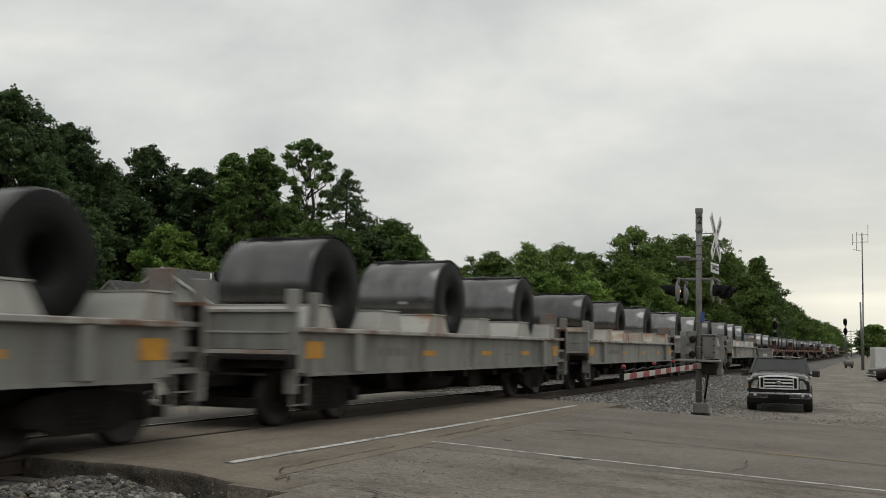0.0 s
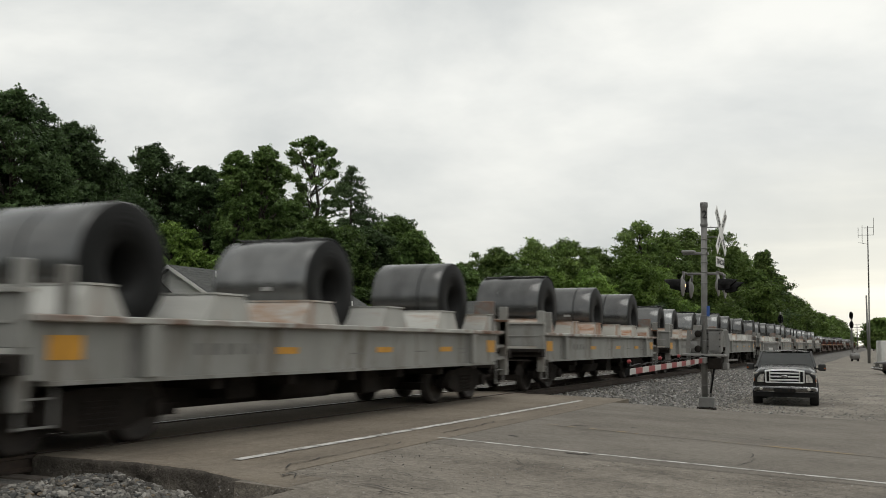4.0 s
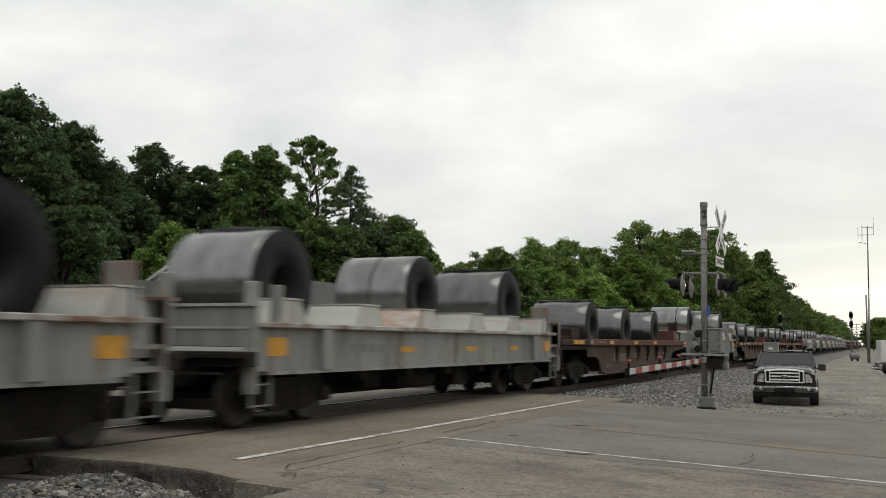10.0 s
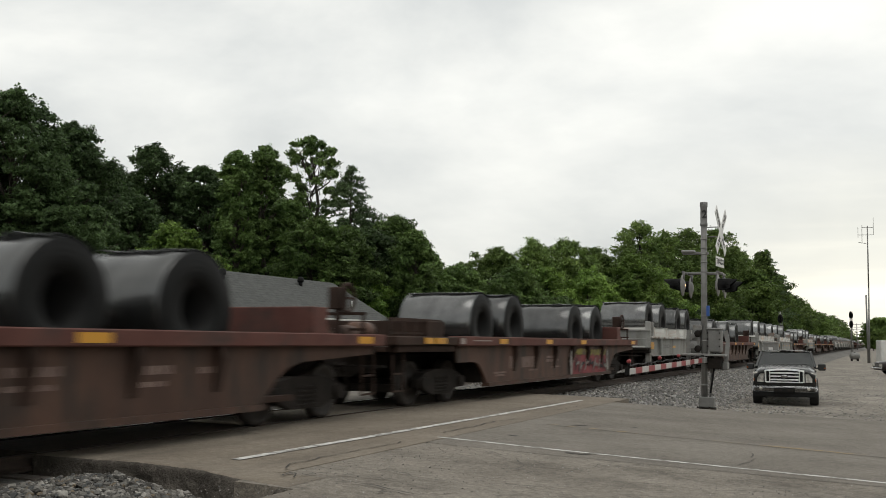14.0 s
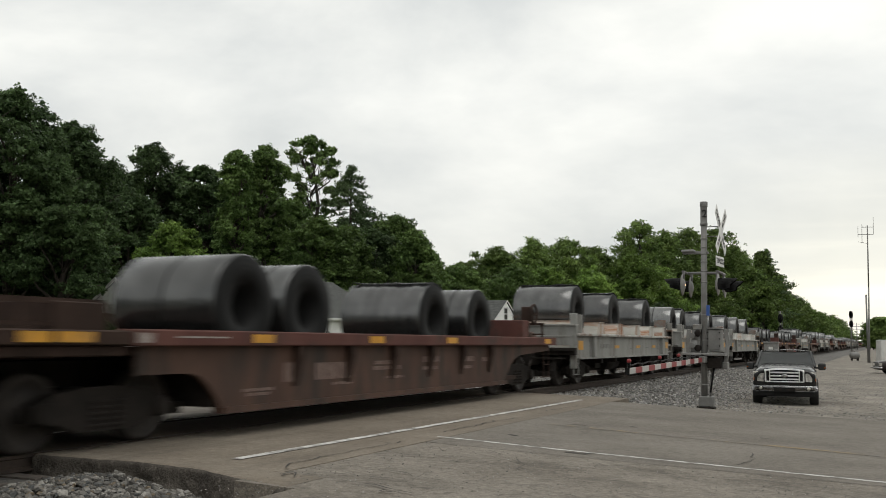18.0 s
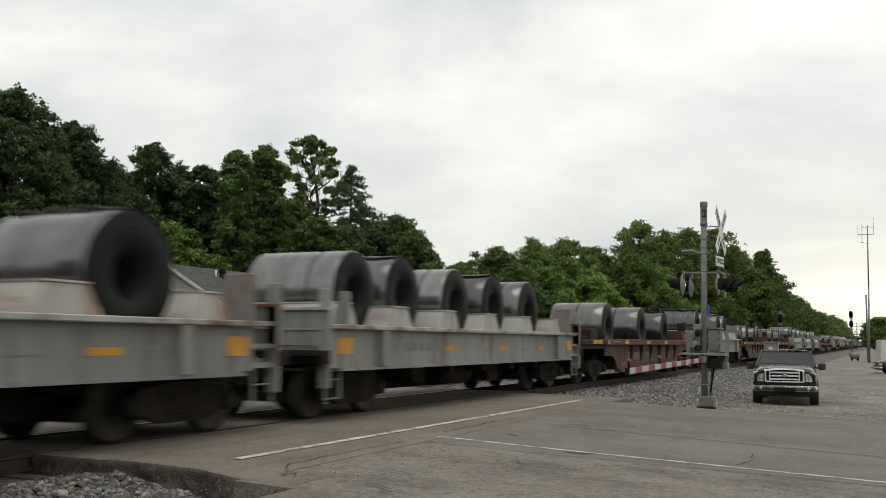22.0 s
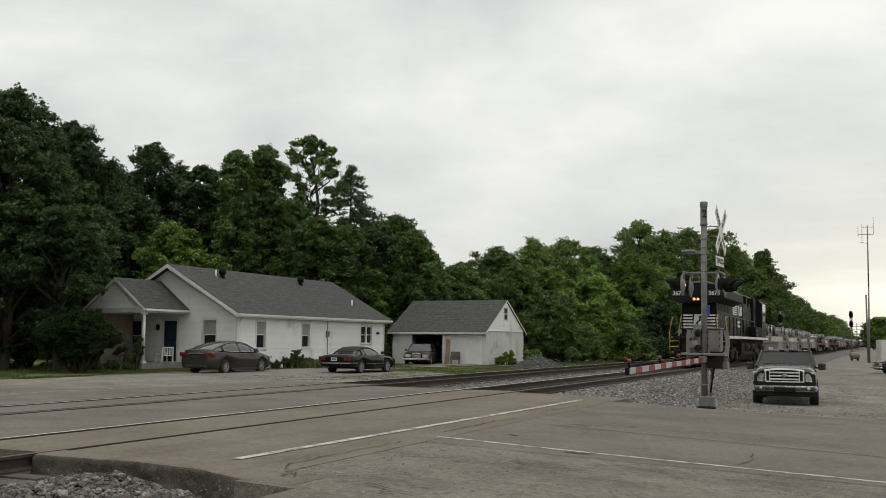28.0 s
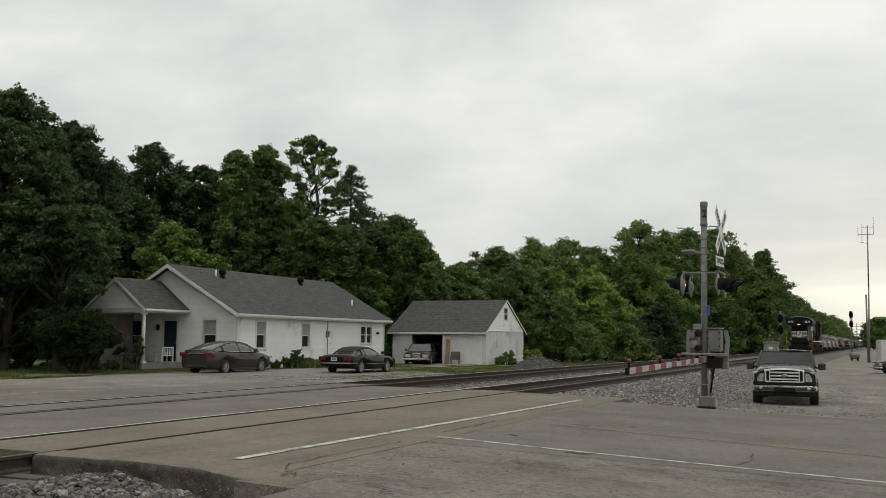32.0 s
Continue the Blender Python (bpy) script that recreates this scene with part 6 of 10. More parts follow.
for k in range(30):
    y0, y1 = -0.3 - k * 0.24, -0.3 - (k + 1) * 0.24
    s0, s1 = zc - 0.012 * k * 0.24 + 0.012 * math.sin(k * 1.9), zc - 0.012 * (k + 1) * 0.24 + 0.012 * math.sin((k + 1) * 1.9)
    tube(bm, (0.035, y0, s0), (0.035, y1, s1), 0.012, n=6, caps=False)
part("lamp_cable", bm, M["hood_black"], arm)["kind"] = "stuff"
boxpart("arm_bracket", (-0.02, 0.1, -0.6, 0.25, 1.12, 1.26), M["alu"], arm, bevel=0.01)
# flashing lamps on a cross arm, two facing each way
bm = B()
tube(bm, (-0.42, 0, 3.16), (0.42, 0, 3.16), 0.03, n=12)
tube(bm, (-0.38, -0.56, 3.16), (-0.38, 0.56, 3.16), 0.028, n=12)
tube(bm, (0.38, -0.56, 3.16), (0.38, 0.56, 3.16), 0.028, n=12)
part("lamp_crossarm", bm, GV, sig)
for s in (-1, 1):
    for yy in (-0.52, 0.52):
        unit = on("flasher", None, sig, pose(0.4 * s, yy, 2.86, 0, 0, 0 if s > 0 else 180))
        bm = B()
        lathe(bm, [(0.0, 0.0), (0.0, 0.235), (-0.008, 0.245), (-0.016, 0.24), (-0.022, 0.16), (-0.06, 0.1), (-0.07, 0.0)], "x", 26)
        part("backing_disc", bm, M["alu"], unit, "pale grey round backing disc")
        bm = B()
        lathe(bm, [(0.02, 0.0), (0.03, 0.07), (0.02, 0.105), (0.0, 0.11)], "x", 20)
        lit = s < 0 and yy < 0
        part("lens", bm, M["lens_red"], unit, "red round lens")
        bm = B()
        rows = []
        for i in range(15):
            a = radians(-42 + i * 264 / 14)
            L = 0.26 + 0.15 * max(0.0, math.sin(a)) ** 0.7
            rows.append([bm.verts.new((x, r * math.cos(a), r * math.sin(a) + dz)) for x, r, dz in ((0.0, 0.155, 0.0), (L * 0.55, 0.15, 0.0), (L, 0.122, 0.016))])
        for r0, r1 in zip(rows, rows[1:]):
            for j in range(2):
                bm.faces.new((r0[j], r0[j + 1], r1[j + 1], r1[j])).smooth = True
        bmesh.ops.solidify(bm, geom=bm.faces[:], thickness=0.006)
        part("hood", bm, M["hood_black"], unit, "black lamp hood")
        bm = B()
        tube(bm, (-0.03, 0, 0.13), (-0.03, 0, 0.32), 0.03, n=10)
        part("lamp_stem", bm, GV, unit)
        if lit:
            bm = B()
            lathe(bm, [(-0.074, 0.0), (-0.073, 0.02), (-0.068, 0.024)], "x", 12)
            part("side_light", bm, M["lamp_glow"], unit, "small lit orange side light")
# crossbuck facing along the road
cb = on("crossbuck", None, sig, pose(0.38, 0.0, 4.13, 0, 0, -4.5))
for a in (45, -45):
    m = Matrix.Rotation(radians(a), 4, "X")
    bm = B()
    box(bm, -0.008 + (0.012 if a > 0 else 0), 0.004 + (0.012 if a > 0 else 0), -0.67, 0.67, -0.115, 0.115, m)
    part("blade", bm, M["sign_white"], cb, "white crossbuck blade")
    for word, off in ((("RAIL", -0.36), ("ROAD", 0.36)) if a > 0 else (("CROSS", -0.38), ("ING", 0.36))):
        lettering(word, 0.16, M["sign_black"], cb, m @ pose(0.0055 + (0.012 if a > 0 else 0), off, 0, 90, 0, 90), "blade_word", "black word on the blade", 0.0015)
bm = B()
bar(bm, (-0.36, 0, 0.1), (-0.01, 0, 0.1), 0.02)
bar(bm, (-0.36, 0, -0.12), (-0.01, 0, -0.12), 0.02)
part("bracket", bm, GV, cb)
plate = on("track_plate", None, sig, pose(0.36, -0.02, 3.42, 0, 0, -6))
bm = B()
box(bm, -0.004, 0.004, -0.36, 0.36, -0.115, 0.115)
part("plate_sheet", bm, M["sign_white"], plate, "small white sign plate", 0.003)
lettering("TRACKS", 0.17, M["sign_black"], plate, pose(0.006, 0, 0, 90, 0, 90), "plate_words", "black word TRACKS", 0.002)
boxpart("bell_bracket", (-0.48, 0.1, -0.05, 0.05, 3.6, 3.66), GV, sig, bevel=0.008)
boxpart("bell", (-0.5, -0.2, -0.12, 0.12, 3.64, 3.7), M["alu"], sig, bevel=0.015)
boxpart("notice_sign", (0.07, 0.14, -0.13, -0.1, 2.18, 2.42), M["sign_blue"], sig, "small blue notice sign", 0.004)

# ---- radio mast, block signals and lineside boxes ----
ant = tagged(new("radio_mast"), "tall thin grey radio mast with a dipole antenna", "radio mast")
ant.matrix_basis = pose(7.85, 115.5, ground_z(7.75, 115.5), 0, 1.0, 0)
bm = B()
tube(bm, (0, 0, -0.3), (0, 0, 8.2), 0.1, 0.08, 10)
tube(bm, (0, 0, 8.2), (-0.05, 0, 15.0), 0.08, 0.06, 10)
part("pole", bm, M["galv"], ant)
bm = B()
for z0 in (14.0, 14.8):
    bar(bm, (-1.0 if z0 < 14.5 else -0.6, 0, z0), (0.55, 0, z0), 0.05)
for xx, z0, z1 in ((-0.6, 13.0, 15.1), (0.55, 14.0, 15.9), (-1.0, 13.7, 14.9)):
    bar(bm, (xx, 0, z0), (xx, 0, z1), 0.05)
bar(bm, (-1.0, 0, 13.2), (-0.1, 0, 13.0), 0.04)
part("dipole_frame", bm, M["galv"], ant)
bm = B()
tube(bm, (-0.02, 0.4, -0.3), (-0.04, 0.4, 7.4), 0.1, 0.09, 10)
tagged(new("steel_post", mesh_of("steel_post", bm, M["galv"])), "plain grey steel post beside the radio mast", "post").matrix_basis = pose(7.75, 115.5, ground_z(7.75, 115.5))


up = tagged(new("utility_pole"), "far thin power pole with three crossarms", "utility pole")
bm = B()
tube(bm, (0, 0, -0.5), (0, 0, 8.6), 0.14, 0.1, 8)
part("pole", bm, M["galv"], up)
for z in (6.6, 7.4, 8.2):
    boxpart("crossarm", (-1.2, 1.2, -0.06, 0.06, z, z + 0.12), M["galv"], up)
up.matrix_basis = pose(2.5, 327, -0.8)


def block_signal(x, y, heads, height):
    e = tagged(new("block_signal"), "black railway block signal on a slender mast", "railway signal")
    bm = B()
    tube(bm, (0, 0, -0.2), (0, 0, height), 0.09, n=10)
    part("mast", bm, M["galv"], e)
    bm = B()
    for xx in (-0.2, 0.2):
        bar(bm, (xx, 0.25, 0.0), (xx, 0.25, height), 0.04)
    for k in range(int(height / 0.4)):
        bar(bm, (-0.2, 0.25, 0.3 + k * 0.4), (0.2, 0.25, 0.3 + k * 0.4), 0.03)
    part("ladder", bm, M["galv"], e)
    for z in heads:
        bm = B()
        lathe(bm, [(-0.05, 0.0), (-0.06, 0.28), (-0.02, 0.31), (0.0, 0.31), (0.02, 0.0)], "y", 22, (0, -0.14, z))
        for v in bm.verts:
            v.co.z = z + (v.co.z - z) * 1.8
        hd = part("signal_head", bm, M["hood_black"], e, "black round signal head")
        for dz, dx in ((0.34, 0.0), (0.0, 0.0), (-0.34, 0.0)):
            bm = B()
            tube(bm, (dx, -0.5, z + dz), (dx, -0.19, z + dz), 0.13, n=12, caps=False)
            part("hood", bm, M["hood_black"], hd)
    e.matrix_basis = pose(x, y, ground_z(x, y))
    return e


block_signal(4.95, 163.4, (6.5, 5.05), 7.1)
block_signal(-2.25, 127.2, (5.0, 3.6), 5.9)
case = tagged(new("relay_case"), "pale grey lineside relay cabinet", "relay cabinet")
boxpart("body", (-0.4, 0.4, -0.3, 0.3, 0.0, 1.86), M["alu"], case, bevel=0.02)
boxpart("lid", (-0.44, 0.44, -0.34, 0.34, 1.86, 1.95), M["alu"], case, bevel=0.015)
boxpart("door", (-0.35, 0.35, -0.315, -0.3, 0.15, 1.75), M["alu"], case, bevel=0.006)
boxpart("notice", (-0.12, 0.12, -0.322, -0.316, 1.5, 1.65), M["sign_white"], case)
case.matrix_basis = pose(3.1, 60.3, -0.62)
tank = tagged(new("propane_tank"), "small white propane tank on legs", "gas tank")
bm = B()
lathe(bm, [(-0.6, 0.0), (-0.57, 0.2), (-0.45, 0.38), (-0.3, 0.42), (0.3, 0.42), (0.45, 0.38), (0.57, 0.2), (0.6, 0.0)], "x", 20, (0, 0, 0.62))
part("shell", bm, M["galv"], tank)
bm = B()
tube(bm, (0, 0, 1.0), (0, 0, 1.16), 0.14, n=12)
part("dome", bm, M["alu"], tank)
for xx in (-0.35, 0.35):
    boxpart("leg", (xx - 0.05, xx + 0.05, -0.25, 0.25, -0.05, 0.3), M["under"], tank)
tank.matrix_basis = pose(6.1, 127.8, ground_z(6.1, 127.8), 0, 0, 20)

M["blind"] = mat("pale_grey_blind", (0.3, 0.3, 0.29), 0.8, 0, 0.05)
# ---- house ----
HX, HY, HZ = -20.47, 40.29, -0.33
house = tagged(new("house"), "white single-storey clapboard house with grey shingle roof", "house")
house.matrix_basis = pose(HX, HY, 0)
HW, HL, EZ, RZ = 8.3, 15.8, 2.62, 4.98
XM = -HW / 2


def wall_panel(parent, name, u0, u1, z0, z1, holes, axis, at, outward, thick=0.16, material=None):
    """A wall along x or y with openings cut through it."""
    us = sorted({u0, u1, *[h[0] for h in holes], *[h[1] for h in holes]})
    zs = sorted({z0, z1, *[h[2] for h in holes], *[h[3] for h in holes]})
    bm = B()
    for a, b in zip(us, us[1:]):
        for c, d in zip(zs, zs[1:]):
            if any(h[0] <= a and b <= h[1] and h[2] <= c and d <= h[3] for h in holes):
                continue
            lo, hi = (at - outward * thick, at) if outward > 0 else (at, at - outward * thick)
            if axis == "x":
                box(bm, a, b, lo, hi, c, d)
            else:
                box(bm, lo, hi, a, b, c, d)
    bmesh.ops.remove_doubles(bm, verts=bm.verts, dist=0.0005)
    return part(name, bm, material or M["siding"], parent)


def clapboards(parent, u0f, u1f, z0, z1, holes, axis, at, outward, step=0.135, material=None):
    """Horizontal siding boards, each a board of its own, lapped over the one below."""
    z = z0
    while z < z1 - 0.03:
        zt = min(z + step, z1)
        zm = (z + zt) / 2
        a, b = u0f(zm), u1f(zm)
        cuts = sorted([(h[0], h[1]) for h in holes if h[2] < zt - 0.01 and h[3] > z + 0.01])
        segs, cur = [], a
        for c0, c1 in cuts:
            if c0 > cur:
                segs.append((cur, c0))
            cur = max(cur, c1)
        if cur < b:
            segs.append((cur, b))
        for s0, s1 in segs:
            bm = B()
            p0, p1 = at + outward * 0.052, at + outward * 0.004
            poly = [(at, z), (p0, z), (p1, zt), (at, zt)]
            if axis == "x":
                lo = [bm.verts.new((s0, q, zz)) for q, zz in poly]
                hi = [bm.verts.new((s1, q, zz)) for q, zz in poly]
            else:
                lo = [bm.verts.new((q, s0, zz)) for q, zz in poly]
                hi = [bm.verts.new((q, s1, zz)) for q, zz in poly]
            bm.faces.new(lo)
            bm.faces.new(hi)
            for i in range(4):
                bm.faces.new((lo[i], lo[(i + 1) % 4], hi[(i + 1) % 4], hi[i]))
            part("board", bm, material or M["siding"], parent)
        z = zt


def window(parent, u0, u1, z0, z1, axis, at, outward, blind=False, mull=1):
    """A sash window: frame, two sashes with glass, sill."""
    def bx(name, a, b, c, d, q0, q1, mt, par, label=""):
        lo, hi = min(at + outward * q0, at + outward * q1), max(at + outward * q0, at + outward * q1)
        return boxpart(name, (a, b, lo, hi, c, d) if axis == "x" else (lo, hi, a, b, c, d), mt, par, label)
    w = on("window", None, parent, pose(0, 0, 0))
    t = 0.09
    bx("frame", u0 - t, u0, z0 - t, z1 + t, -0.02, 0.05, M["trim"], w)
    bx("frame", u1, u1 + t, z0 - t, z1 + t, -0.02, 0.05, M["trim"], w)
    bx("frame", u0, u1, z1, z1 + t + 0.03, -0.02, 0.055, M["trim"], w)
    bx("sill", u0 - t - 0.02, u1 + t + 0.02, z0 - t, z0, -0.02, 0.09, M["trim"], w)
    zm = (z0 + z1) / 2
    bx("pane", u0, u1, zm, z1, -0.05, -0.04, M["dark_glass"], w)
    bx("pane", u0, u1, z0, zm, -0.07, -0.06, M["dark_glass"], w)
    bx("meeting_rail", u0, u1, zm - 0.025, zm + 0.025, -0.06, -0.02, M["trim"], w)
    for k in range(1, mull):
        uu = u0 + (u1 - u0) * k / mull
        bx("mullion", uu - 0.07, uu + 0.07, z0, z1, -0.04, 0.04, M["trim"], w)
    for a, b in ((u0, u0 + 0.03), (u1 - 0.03, u1)):
        bx("sash_stile", a, b, z0, z1, -0.06, -0.015, M["trim"], w)
    if blind:
        bx("blind", u0 + 0.04, u1 - 0.04, zm, z1, -0.039, -0.035, M["blind"], w, "half-drawn pale blind")
    return w


side_holes = [(1.62, 2.42, 0.78, 2.12), (5.98, 6.74, 0.82, 2.08), (12.7, 14.1, 1.05, 2.02)]
front_holes = [(-2.08, -1.28, 0.7, 2.15), (-4.62, -3.76, 0.02, 2.12), (-7.0, -6.1, 0.6, 2.1)]
wall_r = wall_panel(house, "side_wall", 0, HL, HZ, EZ, side_holes, "y", 0.0, 1)
clapboards(wall_r, lambda z: 0.0, lambda z: HL, HZ + 0.12, EZ, [(h[0] - 0.09, h[1] + 0.09, h[2] - 0.09, h[3] + 0.12) for h in side_holes], "y", 0.0, 1)
wall_f = wall_panel(house, "front_wall", -HW, 0, HZ, EZ, front_holes, "x", 0.0, -1)
slope = (RZ - EZ) / (HW / 2)
clapboards(wall_f, lambda z: -HW + max(0, (z - EZ) / slope), lambda z: -max(0, (z - EZ) / slope), HZ + 0.12, RZ - 0.12, [(h[0] - 0.09, h[1] + 0.09, h[2] - 0.09, h[3] + 0.12) for h in front_holes], "x", 0.0, -1)
wall_panel(house, "side_wall", 0, HL, HZ, EZ, [], "y", -HW, -1)
wall_panel(house, "rear_wall", -HW, 0, HZ, EZ, [], "x", HL, 1)
for yy in (0.02, HL - 0.02):
    bm = B()
    prism(bm, [(-HW, EZ), (0, EZ), (XM, RZ - 0.02)], yy - 0.02 if yy < 1 else yy - 0.1, yy + 0.1 if yy < 1 else yy + 0.02, "y")
    part("gable", bm, M["siding"], house)
boxpart("floor_slab", (-HW + 0.1, -0.1, 0.1, HL - 0.1, HZ - 0.1, 0.0), M["inside"], house)
boxpart("foundation", (-HW + 0.02, -0.02, 0.02, HL - 0.02, HZ - 0.25, HZ + 0.14), M["block"], house)
for (u0, u1, z0, z1), bl in zip(side_holes, (True, True, False)):
    window(house, u0, u1, z0, z1, "y", 0.0, 1, bl, 2 if u1 - u0 > 1.2 else 1)
window(house, -2.08, -1.28, 0.7, 2.15, "x", 0.0, -1, True)
window(house, -7.0, -6.1, 0.6, 2.1, "x", 0.0, -1, False)
door = boxpart("front_door", (-4.62, -3.76, 0.03, 0.08, 0.02, 2.12), M["dark_door"], house, "dark blue front door")
for z0, z1 in ((0.2, 0.85), (1.0, 1.45), (1.55, 1.95)):
    for x0, x1 in ((-4.52, -4.23), (-4.15, -3.86)):
        boxpart("door_panel", (x0, x1, 0.022, 0.032, z0, z1), M["dark_door"], door, bevel=0.004)
bm = B()
tube(bm, (-3.86, -0.03, 1.0), (-3.86, 0.04, 1.0), 0.03, n=10)
part("door_knob", bm, M["alu"], door)
for a, b, c, d in ((-4.74, -4.62, 0.0, 2.24), (-3.76, -3.64, 0.0, 2.24), (-4.62, -3.76, 2.12, 2.24)):
    boxpart("door_trim", (a, b, -0.045, 0.05, c, d), M["trim"], house)
for xx, yy in ((0.0, 0.0), (0.0, HL - 0.12), (-HW, 0.0)):
    boxpart("corner_board", (xx - 0.06 if xx < -1 else xx - 0.05, xx + 0.045, yy - 0.045, yy + 0.1, HZ + 0.1, EZ), M["trim"], house)


def shingled_slope(parent, y0, y1, x_eave, z_eave, x_ridge, z_ridge, name="roof_slope", rows=17, material=None):
    """A roof plane along y laid with lapped courses of tabs."""
    bm = B()
    dx, dz = x_ridge - x_eave, z_ridge - z_eave
    L = math.hypot(dx, dz)
    nx, nz = -dz / L, dx / L
    if nz < 0:
        nx, nz = -nx, -nz
    q = [bm.verts.new(p) for p in ((x_eave, y0, z_eave), (x_eave, y1, z_eave), (x_ridge, y1, z_ridge), (x_ridge, y0, z_ridge), (x_eave + nx * -0.1, y0, z_eave + nz * -0.1), (x_eave + nx * -0.1, y1, z_eave + nz * -0.1), (x_ridge, y1, z_ridge - 0.12), (x_ridge, y0, z_ridge - 0.12))]
    for f in ((0, 1, 2, 3), (7, 6, 5, 4), (0, 4, 5, 1), (1, 5, 6, 2), (2, 6, 7, 3), (3, 7, 4, 0)):
        bm.faces.new([q[i] for i in f])
    roof = part(name, bm, material or M["shingle"], parent)
    rr = random.Random(3)
    vs, fs = [], []
    for r in range(rows):
        t0, t1 = r / rows, min(1.0, (r + 1.12) / rows)
        y = y0 - rr.random() * 0.3
        while y < y1:
            w = rr.uniform(0.28, 0.36)
            a, b = max(y, y0), min(y + w - 0.006, y1)
            if b - a > 0.05:
                k = len(vs)
                l0, l1 = 0.009 + rr.random() * 0.003, 0.003
                vs += [(x_eave + dx * t0 + nx * l0, a, z_eave + dz * t0 + nz * l0), (x_eave + dx * t0 + nx * l0, b, z_eave + dz * t0 + nz * l0), (x_eave + dx * t1 + nx * l1, b, z_eave + dz * t1 + nz * l1), (x_eave + dx * t1 + nx * l1, a, z_eave + dz * t1 + nz * l1), (x_eave + dx * t0, a, z_eave + dz * t0), (x_eave + dx * t0, b, z_eave + dz * t0)]
                fs += [(k, k + 1, k + 2, k + 3), (k, k + 4, k + 5, k + 1)]
            y += w
    sh = raw("shingles", vs, fs, material or M["shingle"], roof)
    sh["kind"] = "stuff"
    return roof


OV = 0.38
z_e = EZ - OV * slope + 0.1
shingled_slope(house, -0.5, HL + 0.4, OV, z_e, XM, RZ + 0.08)
shingled_slope(house, -0.5, HL + 0.4, -HW - OV, z_e, XM, RZ + 0.08)
for s, xe in ((1, OV), (-1, -HW - OV)):
    bm = B()
    box(bm, min(xe, xe - s * 0.03), max(xe, xe - s * 0.03), -0.5, HL + 0.4, z_e - 0.2, z_e - 0.03)
    part("fascia", bm, M["trim"], house)
    boxpart("soffit", (min(xe - s * 0.03, xe - s * OV), max(xe - s * 0.03, xe - s * OV), -0.45, HL + 0.35, z_e - 0.2, z_e - 0.18), M["trim"], house)
    bm = B()
    prism(bm, [(xe, z_e - 0.02), (xe + s * 0.11, z_e - 0.02), (xe + s * 0.1, z_e - 0.13), (xe, z_e - 0.13)], -0.48, HL + 0.38, "y")
    part("gutter", bm, M["trim"], house)
    for yy in (-0.51, HL + 0.41):
        bm = B()
        prism(bm, [(xe, z_e - 0.02), (XM, RZ + 0.07), (XM, RZ - 0.12), (xe, z_e - 0.2)], yy - 0.02, yy + 0.02, "y")
        part("rake_board", bm, M["trim"], house, "white rake board")
for yy in (0.12, HL - 0.1):
    bm = B()
    tube(bm, (0.36, yy, z_e - 0.12), (0.07, yy, z_e - 0.36), 0.04, n=8)
    tube(bm, (0.07, yy, z_e - 0.36), (0.07, yy, HZ + 0.15), 0.04, n=8)
    part("downspout", bm, M["trim"], house)
for yy, xx in ((2.9, -3.2), (10.9, -3.3)):
    v = on("roof_vent", None, house, pose(xx, yy, RZ - (xx - XM) * slope + 0.05))
    bm = B()
    tube(bm, (0, 0, -0.1), (0, 0, 0.3), 0.13, n=14)
    part("vent_neck", bm, M["black_metal"], v)
    bm = B()
    lathe(bm, [(0.22, 0.13), (0.24, 0.19), (0.32, 0.21), (0.5, 0.19), (0.57, 0.1), (0.58, 0.0)], "z", 16)
    part("vent_hood", bm, M["black_metal"], v, "black rounded roof vent")
for yy, xx, hh in ((2.45, -3.3, 0.42), (11.3, -3.55, 0.5), (13.6, -1.15, 0.45)):
    bm = B()
    z0 = RZ - (xx - XM) * slope
    tube(bm, (xx, yy, z0 - 0.1), (xx, yy, z0 + hh), 0.05, n=10)
    lathe(bm, [(z0 + 0.02, 0.14), (z0 + 0.06, 0.06)], "z", 12, (xx, yy, 0))
    part("vent_pipe", bm, M["trim"], house)
meter = on("electric_meter", None, house, pose(0.03, 8.65, 1.55))
boxpart("meter_box", (0, 0.1, -0.13, 0.13, -0.2, 0.18), M["alu"], meter, bevel=0.01)
bm = B()
tube(bm, (0.1, 0, 0.02), (0.17, 0, 0.02), 0.09, n=14)
part("meter_dial", bm, M["alu"], meter)
bm = B()
tube(bm, (0.05, 0, 0.18), (0.05, 0, 1.0), 0.025, n=8)
tube(bm, (0.05, 0, -0.2), (0.05, 0, -1.7), 0.025, n=8)
part("conduit", bm, M["alu"], meter)
boxpart("dryer_vent", (0.02, 0.12, 14.75, 15.0, 1.58, 1.72), M["black_metal"], house)
# porch
PX0, PX1, PY = -6.75, -3.1, -3.25
porch_z, PRZ = 2.68, 4.1
pm = (PX0 + PX1) / 2
pslope = (PRZ - porch_z) / ((PX1 - PX0) / 2)
shingled_slope(house, PY - 0.15, 0.9, PX1 + 0.12, porch_z, pm, PRZ + 0.1, "porch_roof", 9)
shingled_slope(house, PY - 0.15, 0.9, PX0 - 0.12, porch_z, pm, PRZ + 0.1, "porch_roof", 9)
bm = B()
prism(bm, [(PX0, porch_z), (PX1, porch_z), (pm, PRZ - 0.02)], PY, PY + 0.1, "y")
pg = part("porch_gable", bm, M["siding"], house)
clapboards(pg, lambda z: PX0 + (z - porch_z) / pslope, lambda z: PX1 - (z - porch_z) / pslope, porch_z, PRZ - 0.1, [], "x", PY, -1)
